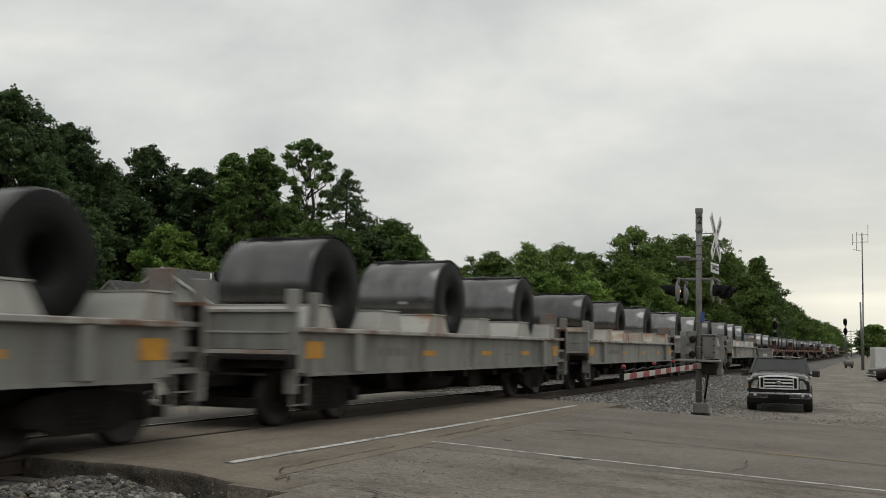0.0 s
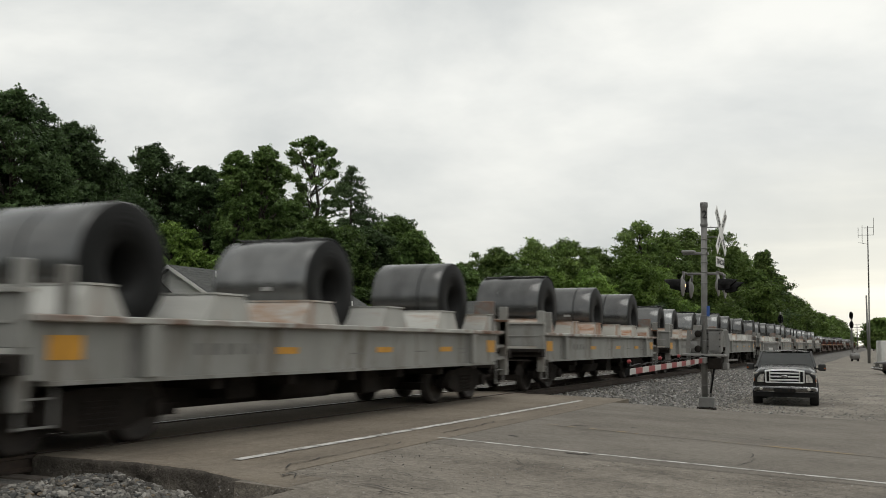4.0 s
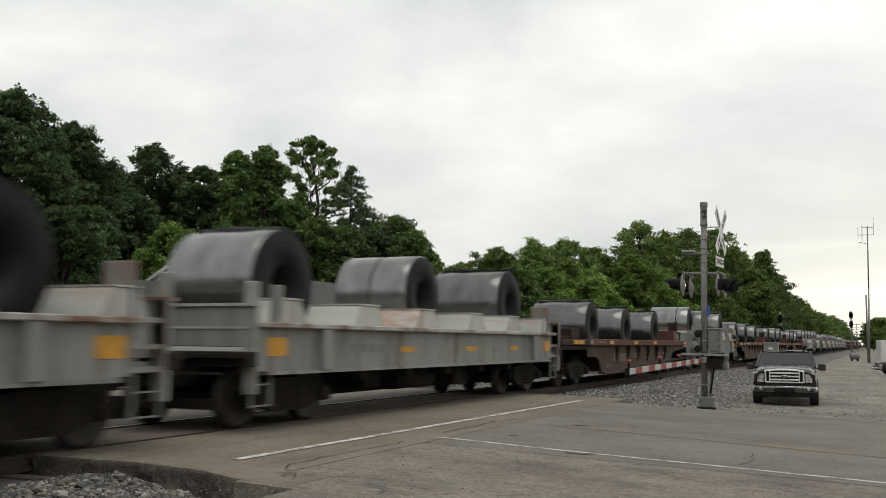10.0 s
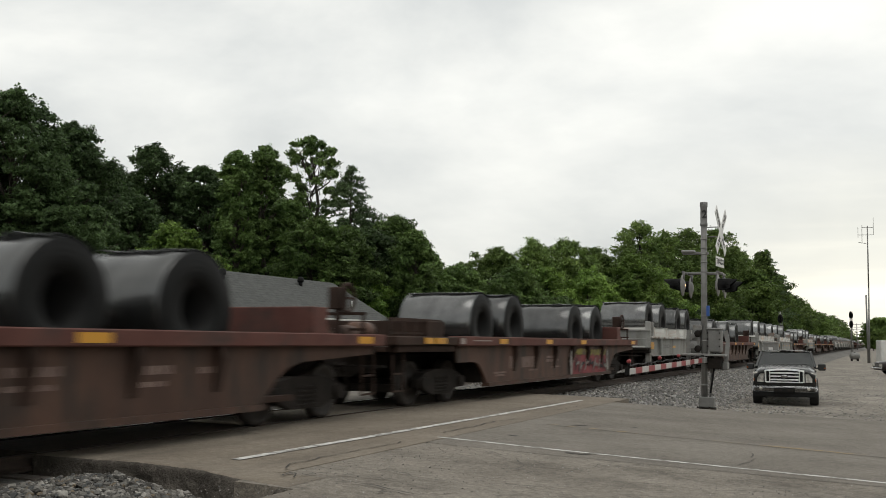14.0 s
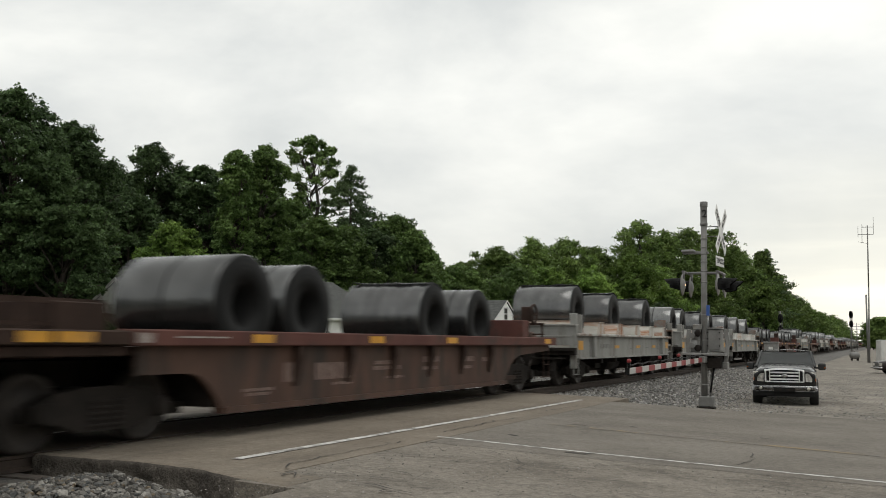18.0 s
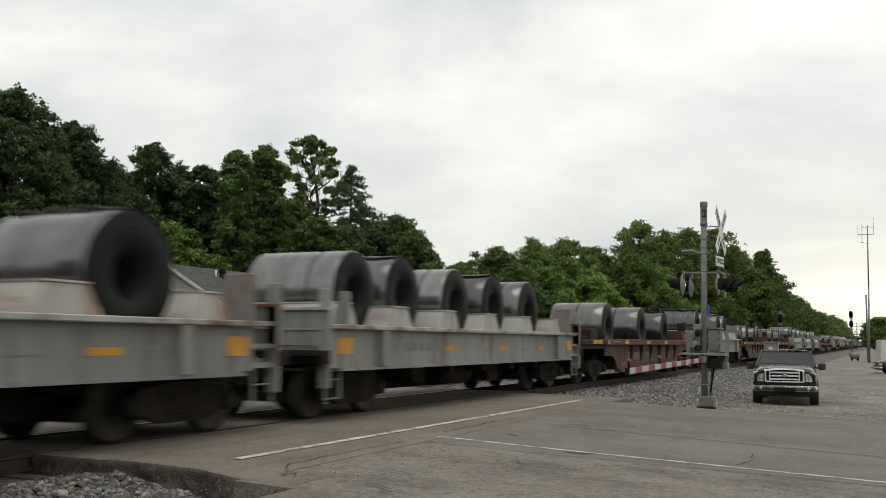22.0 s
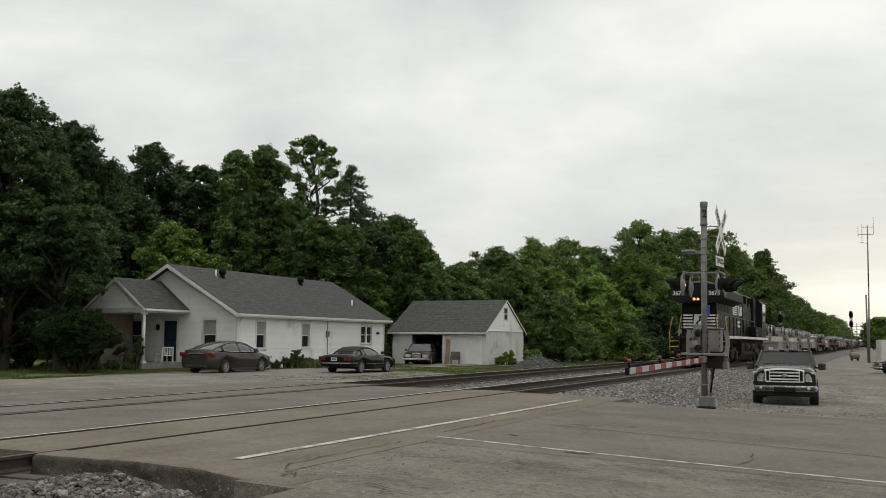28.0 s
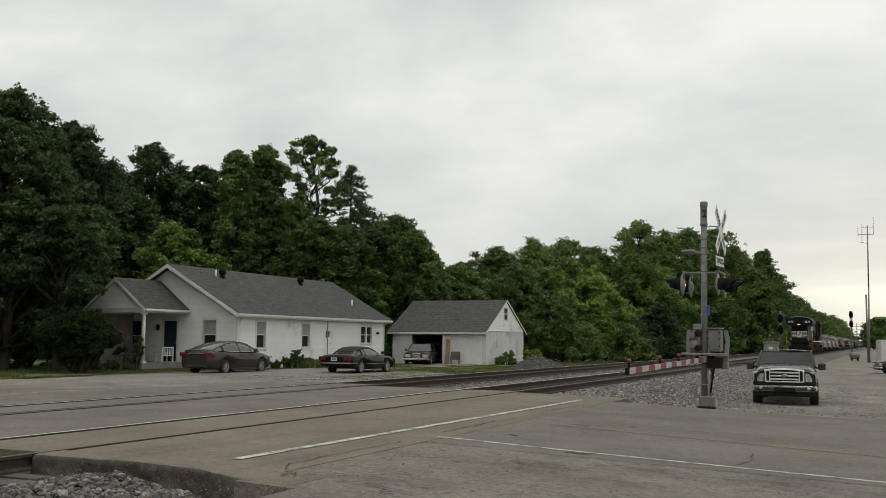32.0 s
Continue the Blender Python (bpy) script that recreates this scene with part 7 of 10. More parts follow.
for xa, xb in ((PX1 + 0.14, pm), (PX0 - 0.14, pm)):
    bm = B()
    prism(bm, [(xa, porch_z - 0.02), (xb, PRZ + 0.09), (xb, PRZ - 0.08), (xa, porch_z - 0.18)], PY - 0.17, PY - 0.13, "y")
    part("rake_board", bm, M["trim"], house, "white rake board")
boxpart("porch_beam", (PX0, PX1, PY, PY + 0.16, porch_z - 0.22, porch_z), M["trim"], house)
for xx in (PX1 - 0.14, PX0):
    boxpart("porch_beam", (xx, xx + 0.14, PY + 0.16, -0.03, porch_z - 0.22, porch_z), M["trim"], house)
boxpart("porch_ceiling", (PX0 + 0.14, PX1 - 0.14, PY + 0.16, -0.03, porch_z - 0.06, porch_z - 0.03), M["trim"], house)
boxpart("porch_gutter", (PX1 + 0.1, PX1 + 0.2, PY - 0.1, -0.05, porch_z - 0.14, porch_z - 0.03), M["trim"], house)
for xx in (PX1 - 0.1, PX0 + 0.1):
    bm = B()
    tube(bm, (xx, PY + 0.1, 0.0), (xx, PY + 0.1, porch_z - 0.2), 0.085, 0.075, 12)
    box(bm, xx - 0.12, xx + 0.12, PY - 0.02, PY + 0.22, 0.0, 0.1)
    box(bm, xx - 0.12, xx + 0.12, PY - 0.02, PY + 0.22, porch_z - 0.32, porch_z - 0.22)
    part("porch_post", bm, M["trim"], house)
boxpart("porch_floor", (PX0 - 0.05, PX1 + 0.05, PY - 0.1, -0.03, -0.4, 0.0), M["concrete"], house)
bm = B()
lathe(bm, [(1.62, 0.02), (1.66, 0.09), (1.9, 0.1), (1.95, 0.03)], "z", 8, (-4.95, -0.1, 0))
part("wall_lantern", bm, M["black_metal"], house)
scr = boxpart("porch_screen", (PX0 + 0.02, PX0 + 0.1, PY + 0.3, -0.05, 0.0, porch_z - 0.22), M["screen"], house, "tan slatted screen closing the porch's end")
for k in range(16):
    boxpart("screen_slat", (PX0 + 0.1, PX0 + 0.115, PY + 0.32, -0.06, 0.05 + k * 0.135, 0.16 + k * 0.135), M["screen"], scr)
# porch furniture
bench = tagged(new("porch_bench"), "white slatted porch bench", "bench")
for k in range(7):
    boxpart("back_slat", (-0.42 + k * 0.13, -0.37 + k * 0.13, 0.2, 0.225, 0.36, 0.74), M["trim"], bench)
boxpart("top_rail", (-0.45, 0.45, 0.19, 0.235, 0.72, 0.78), M["trim"], bench)
boxpart("seat", (-0.45, 0.45, -0.2, 0.22, 0.32, 0.36), M["trim"], bench)
for xx in (-0.42, 0.42):
    for yy in (-0.17, 0.2):
        boxpart("leg", (xx - 0.03, xx + 0.03, yy - 0.03, yy + 0.03, 0, 0.5 if yy < 0 else 0.74), M["trim"], bench)
    boxpart("arm", (xx - 0.035, xx + 0.035, -0.2, 0.22, 0.5, 0.53), M["trim"], bench)
bench.matrix_basis = pose(HX - 3.72, HY - 1.0, 0.0, 0, 0, -90)
for dx, dy, mt, lab in ((-5.6, -0.9, "wicker", "dark grey porch chair"), (-5.0, -2.2, "wicker", "dark grey porch chair turned to the street")):
    ch = tagged(new("porch_chair"), lab, "chair", "chairs on the porch")
    boxpart("seat", (-0.3, 0.3, -0.3, 0.3, 0.32, 0.42), M[mt], ch, bevel=0.02)
    boxpart("backrest", (-0.3, 0.3, 0.25, 0.33, 0.42, 0.95), M[mt], ch, bevel=0.02)
    for xx in (-0.28, 0.28):
        boxpart("armrest", (xx - 0.05, xx + 0.05, -0.3, 0.3, 0.58, 0.63), M[mt], ch, bevel=0.01)
        for yy in (-0.26, 0.26):
            boxpart("leg", (xx - 0.03, xx + 0.03, yy - 0.03, yy + 0.03, 0, 0.58), M[mt], ch)
    ch.matrix_basis = pose(HX + dx, HY + dy, 0.0, 0, 0, 20)
for dx, dy, r, h, mname, lab in ((-4.2, -2.9, 0.2, 0.32, "car_red_edge", "brick-red plant tub on the porch"), (-3.55, -2.75, 0.16, 0.3, "sign_blue", "blue plant pot on the porch")):
    pot = tagged(new("plant_pot"), lab, "plant pot", "pots on the porch")
    bm = B()
    lathe(bm, [(0, 0.0), (0.0, r * 0.7), (h, r), (h, r - 0.03), (h - 0.05, r - 0.04), (h - 0.05, 0)], "z", 16)
    part("pot", bm, M[mname], pot)
    pot.matrix_basis = pose(HX + dx, HY + dy, 0.0)

# a neighbouring brown roof far behind the porch
nb = tagged(new("neighbour_house"), "distant house with brown shingle roof behind trees", "house")
boxpart("wall", (-4, 4, -5, 5, -0.5, 2.6), M["siding"], nb)
bm = B()
prism(bm, [(-4.5, 2.5), (4.5, 2.5), (0, 4.4)], -5.4, 5.4, "y")
part("roof", bm, M["brown_roof"], nb)
nb.matrix_basis = pose(-37.5, 62.0, ground_z(-37, 62), 0, 0, 90)

# ---- garage ----
GX, GY = -14.84, 59.95
gz = -0.42
gar = tagged(new("garage"), "white painted block garage with one open door", "garage")
gar.matrix_basis = pose(GX, GY, 0)
GW, GD, GE, GR = 6.95, 7.4, 1.9, 4.0
holes = [(-5.46, -3.15, gz, 1.63), (-2.59, -0.4, gz, 1.5)]
wall_panel(gar, "front_wall", -GW, 0, gz, GE, holes, "x", 0.0, -1, 0.2, M["block"])
wall_panel(gar, "side_wall", 0.2, GD, gz, GE, [], "y", 0.0, 1, 0.2, M["block"])
wall_panel(gar, "side_wall", 0.2, GD, gz, GE, [], "y", -GW, -1, 0.2, M["block"])
wall_panel(gar, "rear_wall", -GW + 0.2, -0.2, gz, GE, [], "x", GD, 1, 0.2, M["block"])
gs = (GR - GE) / (GD / 2)
bm = B()
prism(bm, [(0.0, GE), (GD, GE), (GD / 2, GR - 0.02)], -0.12, 0.0)
gg = part("gable", bm, M["siding"], gar)
clapboards(gg, lambda z: max(0, (z - GE) / gs), lambda z: GD - max(0, (z - GE) / gs), GE, GR - 0.15, [(3.22, 4.03, 2.62, 3.6)], "y", 0.0, 1, 0.17)
gw = on("gable_window", None, gar, pose(0, 0, 0))
boxpart("pane", (0.005, 0.015, 3.3, 3.95, 2.72, 3.5), M["inside"], gw)
for a, b, c, d in ((3.22, 3.3, 2.64, 3.58), (3.95, 4.03, 2.64, 3.58), (3.3, 3.95, 3.5, 3.58), (3.3, 3.95, 2.64, 2.72), (3.3, 3.95, 3.08, 3.14)):
    boxpart("frame", (0.0, 0.05, a, b, c, d), M["trim"], gw)


def cross_slope(parent, x0, x1, y_eave, z_eave, y_ridge, z_ridge, rows=13):
    """A roof plane along x."""
    r = shingled_slope(parent, x0, x1, y_eave, z_eave, y_ridge, z_ridge, "roof_slope", rows)
    for o in (r, *r.children):
        me = o.data
        co = np.empty(len(me.vertices) * 3)
        me.vertices.foreach_get("co", co)
        co = co.reshape(-1, 3)[:, (1, 0, 2)]
        me.vertices.foreach_set("co", co.ravel())
        me.flip_normals()
        me.update()
    return r


cross_slope(gar, -GW - 0.25, 0.12, -0.35, GE - 0.35 * gs + 0.1, GD / 2, GR + 0.08)
cross_slope(gar, -GW - 0.25, 0.12, GD + 0.35, GE - 0.35 * gs + 0.1, GD / 2, GR + 0.08)
boxpart("fascia", (-GW - 0.25, 0.12, -0.39, -0.36, GE - 0.35 * gs - 0.03, GE - 0.35 * gs + 0.08), M["block"], gar)
for ya in (-0.36, GD + 0.36):
    bm = B()
    ze = GE - 0.35 * gs
    prism(bm, [(ya, ze + 0.08), (GD / 2, GR + 0.07), (GD / 2, GR - 0.02), (ya, ze - 0.01)], 0.1, 0.14)
    part("rake_board", bm, M["trim"], gar, "white rake board")
boxpart("floor_slab", (-GW + 0.2, -0.2, -0.3, GD - 0.2, gz - 0.1, gz + 0.02), M["block"], gar)
boxpart("ceiling", (-GW + 0.2, -0.2, 0.2, GD - 0.2, GE - 0.1, GE - 0.05), M["inside"], gar)
gd = boxpart("closed_door", (-2.59, -0.4, 0.06, 0.1, gz + 0.02, 1.5), M["trim"], gar, "closed white panelled garage door")
for r in range(4):
    for c in range(4):
        x0 = -2.52 + c * 0.535
        z0 = gz + 0.1 + r * 0.47
        boxpart("door_panel", (x0, x0 + 0.46, 0.05, 0.06, z0, z0 + 0.38), M["trim"], gd, bevel=0.004)
for a, b, c, d in ((-5.58, -5.46, gz, 1.74), (-3.15, -3.03, gz, 1.74), (-5.46, -3.15, 1.63, 1.74), (-2.7, -2.59, gz, 1.6), (-0.4, -0.29, gz, 1.6), (-2.59, -0.4, 1.5, 1.6)):
    boxpart("door_trim", (a, b, -0.03, 0.02, c, d), M["trim"], gar)
boxpart("door_track", (-5.4, -3.2, 0.3, 2.6, 1.58, 1.62), M["alu"], gar)
plank = tagged(new("plank"), "tall bare brown board leaning on the garage", "plank")
boxpart("plank_board", (-0.14, 0.14, -0.02, 0.02, 0, 1.75), M["wood"], plank)
plank.matrix_basis = pose(GX - 2.72, GY - 0.22, gz - 0.02, -5)
chair2 = tagged(new("garden_chair"), "dark metal garden chair beside the garage door", "chair")
for x0, x1, y0, y1, z0, z1, nm in ((-0.3, 0.3, -0.28, 0.28, 0.38, 0.42, "seat"), (-0.3, 0.3, 0.26, 0.3, 0.42, 0.92, "backrest")):
    boxpart(nm, (x0, x1, y0, y1, z0, z1), M["wicker"], chair2, bevel=0.01)
for xx in (-0.28, 0.28):
    for yy in (-0.25, 0.27):
        boxpart("leg", (xx - 0.02, xx + 0.02, yy - 0.02, yy + 0.02, 0, 0.6), M["wicker"], chair2)
    boxpart("armrest", (xx - 0.03, xx + 0.03, -0.28, 0.28, 0.6, 0.63), M["wicker"], chair2)
chair2.matrix_basis = pose(GX - 1.9, GY - 0.75, gz, 0, 0, 15)
bin_ = tagged(new("refuse_bin"), "dark wheeled refuse bin beside the garage wall", "bin")
bm = B()
prism(bm, [(-0.25, 0.0), (0.25, 0.0), (0.32, 1.0), (-0.32, 1.0)], -0.28, 0.28)
part("bin_body", bm, M["black_plastic"], bin_, bevel=0.02)
boxpart("bin_lid", (-0.3, 0.3, -0.36, 0.36, 1.0, 1.07), M["black_plastic"], bin_, bevel=0.02)
bin_.matrix_basis = pose(GX - GW - 0.55, GY - 0.3, gz)
# gravel heap
bm = B()
bmesh.ops.create_grid(bm, x_segments=30, y_segments=30, size=2.2)
for v in bm.verts:
    r = math.hypot(v.co.x, v.co.y * 1.15) / 2.1
    v.co.z = max(-0.2, 1.05 * max(0, 1 - r) ** 0.85 - 0.15) + 0.05 * noise.noise(v.co * 3) + 0.03 * noise.noise(v.co * 9)
    for p in ():
        pass
hp = new("spoil_mound", mesh_of("spoil_mound", bm, M["spoil"]))
for p in hp.data.polygons:
    p.use_smooth = True
hp.matrix_basis = pose(-10.25, 57.0, -0.5)
tagged(hp, "low heap of grey gravel beside the tracks", "gravel heap")


# ---- road vehicles: forward is +y, origin on the ground under the middle ----
def loft(sections, closed_ends=True):
    """A skin over cross sections, each a list of (x, y, z)."""
    bm = B()
    rings = [[bm.verts.new(p) for p in s] for s in sections]
    for r0, r1 in zip(rings, rings[1:]):
        for i in range(len(r0) - (0 if closed_ends else 1)):
            j = (i + 1) % len(r0)
            f = bm.faces.new((r0[i], r0[j], r1[j], r1[i]))
            f.smooth = True
    if closed_ends:
        bm.faces.new(rings[0])
        bm.faces.new(list(reversed(rings[-1])))
    return bm


def body_section(y, hw, zb, zs, zt, crown=0.015):
    half = [(hw * 0.9, zb), (hw * 0.985, zb + 0.1), (hw, zb + (zs - zb) * 0.5), (hw * 0.985, zs - 0.04), (hw * 0.93, zs), (hw * 0.78, zt - 0.01), (hw * 0.4, zt + crown)]
    return [(x, y, z) for x, z in half] + [(0, y, zt + crown * 1.2)] + [(-x, y, z) for x, z in reversed(half)]


def cut_arches(ob, ys, r, hw):
    """Opens the wheel arches by a boolean with cylinders, applied to the mesh."""
    bm = B()
    for y in ys:
        for s in (-1, 1):
            tube(bm, (s * (hw - 0.3), y, r), (s * (hw + 0.2), y, r), r * 1.17, n=24)
    cutter = new("tmp_cut", mesh_of("tmp_cut", bm, M["black_plastic"]))
    cutter.matrix_basis = ob.matrix_basis
    md = ob.modifiers.new("cut", "BOOLEAN")
    md.object, md.operation, md.solver = cutter, "DIFFERENCE", "EXACT"
    par = ob.parent
    ob.parent = None
    dg = bpy.context.evaluated_depsgraph_get()
    me = bpy.data.meshes.new_from_object(ob.evaluated_get(dg))
    ob.modifiers.clear()
    ob.data = me
    ob.parent = par
    bpy.data.objects.remove(cutter)


def car_wheel(parent, x, y, r, w, spokes=5, rim_mat="alloy"):
    s = 1 if x > 0 else -1
    wh = new("wheel")
    wh.parent = parent
    wh.matrix_basis = pose(x, y, r)
    bm = B()
    lathe(bm, [(-w / 2, r * 0.7), (-w / 2, r * 0.9), (-w / 2 + 0.03, r * 0.98), (-w * 0.2, r), (w * 0.2, r), (w / 2 - 0.03, r * 0.98), (w / 2, r * 0.9), (w / 2, r * 0.7)], "x", 28, closed=True)
    part("tyre", bm, M["tyre"], wh, "black rubber tyre")
    bm = B()
    f = s * w * 0.42
    lathe(bm, [(f - s * 0.02, r * 0.72), (f - s * 0.06, r * 0.66), (f - s * 0.08, 0.0)], "x", 24)
    part("rim_barrel", bm, M["tyre"], wh, "dark wheel barrel")
    bm = B()
    lathe(bm, [(f, r * 0.73), (f + s * 0.004, r * 0.7), (f, r * 0.66), (f - s * 0.03, r * 0.65)], "x", 24)
    for k in range(spokes):
        a = 2 * math.pi * k / spokes
        bar(bm, (f - s * 0.02, 0, 0), (f - s * 0.01, math.cos(a) * r * 0.68, math.sin(a) * r * 0.68), r * (0.15 if spokes < 8 else 0.1), 0.03, (1, 0, 0))
    lathe(bm, [(f + s * 0.005, 0.0), (f, r * 0.14), (f - s * 0.03, r * 0.15)], "x", 14)
    part("rim", bm, M[rim_mat], wh, "silver wheel rim")
    return wh


def plate_bars(parent, x, y, z, facing):
    p = boxpart("number_plate", (x - 0.16, x + 0.16, min(y, y + facing * 0.012), max(y, y + facing * 0.012), z - 0.08, z + 0.08), M["plate"], parent, "white number plate with a dark bar")
    boxpart("plate_bar", (x - 0.12, x + 0.12, min(y + facing * 0.013, y + facing * 0.016), max(y + facing * 0.013, y + facing * 0.016), z - 0.03, z + 0.035), M["plate_bar"], p)


def glasshouse(parent, base, top, paint, panes, roof_thick=0.03):
    """Cabin above the belt: base and top rectangles as (y0, y1, half width, z); pillars, roof, and panes as parts."""
    (b0, b1, bw, bz), (t0, t1, tw, tz) = base, top
    P = {"bl": Vector((-bw, b0, bz)), "br": Vector((bw, b0, bz)), "fl": Vector((-bw, b1, bz)), "fr": Vector((bw, b1, bz)), "Bl": Vector((-tw, t0, tz)), "Br": Vector((tw, t0, tz)), "Fl": Vector((-tw, t1, tz)), "Fr": Vector((tw, t1, tz))}
    bm = B()
    n = 8
    rows = []
    for j in range(n + 1):
        v = j / n
        y = t0 + (t1 - t0) * v
        cr = 0.05 * math.sin(math.pi * min(1, max(0, v)))
        rows.append([bm.verts.new((tw * k / 4 * (1 - 0.03 * abs(2 * v - 1) ** 3), y, tz + cr * 0.6 + 0.05 * (1 - abs(k / 4) ** 3))) for k in range(-4, 5)])
    for r0, r1 in zip(rows, rows[1:]):
        for k in range(8):
            bm.faces.new((r0[k], r0[k + 1], r1[k + 1], r1[k])).smooth = True
    bmesh.ops.solidify(bm, geom=bm.faces[:], thickness=roof_thick)
    part("roof", bm, paint, parent)
    def pillar(a, b, w, d):
        bm = B()
        bar(bm, a, b, w, d)
        part("pillar", bm, paint, parent)
    for a, b in (("bl", "Bl"), ("br", "Br"), ("fl", "Fl"), ("fr", "Fr")):
        pillar(P[a], P[b], 0.07, 0.06)
    for s, q in (("l", -1), ("r", 1)):
        pillar(P["B" + s], P["F" + s], 0.06, 0.06)
        for t in panes[1:-1]:
            lo, hi = P["b" + s].lerp(P["f" + s], t), P["B" + s].lerp(P["F" + s], min(1, max(0, (b0 + (b1 - b0) * t - t0) / (t1 - t0))))
            pillar(lo, hi, 0.05, 0.08)

    def pane(name, pts):
        bm = B()
        c = sum(pts, Vector()) / len(pts)
        bm.faces.new([bm.verts.new(c + (p - c) * 0.985) for p in pts])
        bmesh.ops.solidify(bm, geom=bm.faces[:], thickness=0.008)
        part(name, bm, M["car_glass"], parent, "dark tinted glass")
    pane("windscreen", [P["fl"], P["fr"], P["Fr"], P["Fl"]])
    pane("rear_window", [P["br"], P["bl"], P["Bl"], P["Br"]])
    for s in ("l", "r"):
        for ta, tb in zip(panes, panes[1:]):
            pts = [P["b" + s].lerp(P["f" + s], ta), P["b" + s].lerp(P["f" + s], tb)]
            up = []
            for t in (tb, ta):
                yy = b0 + (b1 - b0) * t
                k = (yy - t0) / (t1 - t0)
                up.append(P["B" + s].lerp(P["F" + s], min(1, max(0, k))))
            pane("side_window", pts + up)


def sweep(pts, r, n=8):
    """A round bar through points that run mostly along y."""
    return loft([[(p.x + r * math.cos(2 * math.pi * k / n), p.y, p.z + r * math.sin(2 * math.pi * k / n)) for k in range(n)] for p in pts])


def smooth_cabin(parent, secs, paint, roof, posts, chrome=True):
    """A flowing cabin: secs are (y, belt half width, roof half width, belt z, top z) from tail to nose."""
    def at(y):
        return [float(np.interp(y, [q[0] for q in secs], [q[k] for q in secs])) for k in (1, 2, 3, 4)]
    rings = []
    for y in np.linspace(secs[0][0], secs[-1][0], 25):
        bw, tw, zb, zt = at(y)
        half = [(bw, zb), (bw * 0.6 + tw * 0.4, zb + (zt - zb) * 0.45), (tw * 1.02, zt - 0.05 * min(1, (zt - zb) * 4)), (tw * 0.6, zt - 0.012), (tw * 0.25, zt)]
        rings.append([(x, y, z) for x, z in half] + [(-x, y, z) for x, z in reversed(half)])
    part("glass", loft(rings, False), M["car_glass"], parent, "dark tinted curved glass")
    rows = []
    for y in np.linspace(roof[0], roof[1], 11):
        bw, tw, zb, zt = at(y)
        rows.append([(x, y, z) for x, z in ((tw * 1.035, zt - 0.05), (tw * 0.62, zt - 0.002), (tw * 0.25, zt + 0.01), (-tw * 0.25, zt + 0.01), (-tw * 0.62, zt - 0.002), (-tw * 1.035, zt - 0.05))])
    part("roof", loft(rows, False), paint, parent)
    for s in (-1, 1):
        ys = np.linspace(secs[0][0], secs[-1][0], 21)
        pts = []
        for y in ys:
            bw, tw, zb, zt = at(y)
            pts.append((Vector((s * tw * 1.02, y, zt - 0.05 * min(1, (zt - zb) * 4))), Vector((s * (bw + 0.004), y, zb + 0.012))))
        part("roof_rail", sweep([a for a, c in pts], 0.032), paint, parent)
        if chrome:
            side = [(a, c) for a, c in pts if posts[0] - 0.15 < c.y < secs[-1][0] - 0.35]
            part("window_trim", sweep([c for a, c in side], 0.011, 6), M["chrome"], parent, "thin chrome window line")
            part("window_trim", sweep([a + Vector((s * 0.022, 0, -0.035)) for a, c in side], 0.01, 6), M["chrome"], parent, "thin chrome window line")
        for k, y in enumerate(posts):
            bw, tw, zb, zt = at(y)
            bm = B()
            lo, hi = Vector((s * bw, y - (0.12 if k == 0 else 0), zb)), Vector((s * tw * 1.02, y, zt - 0.06))
            bar(bm, lo, hi, 0.13 if k == 0 else 0.06, 0.03, (0, 1, 0))
            part("pillar", bm, paint, parent)


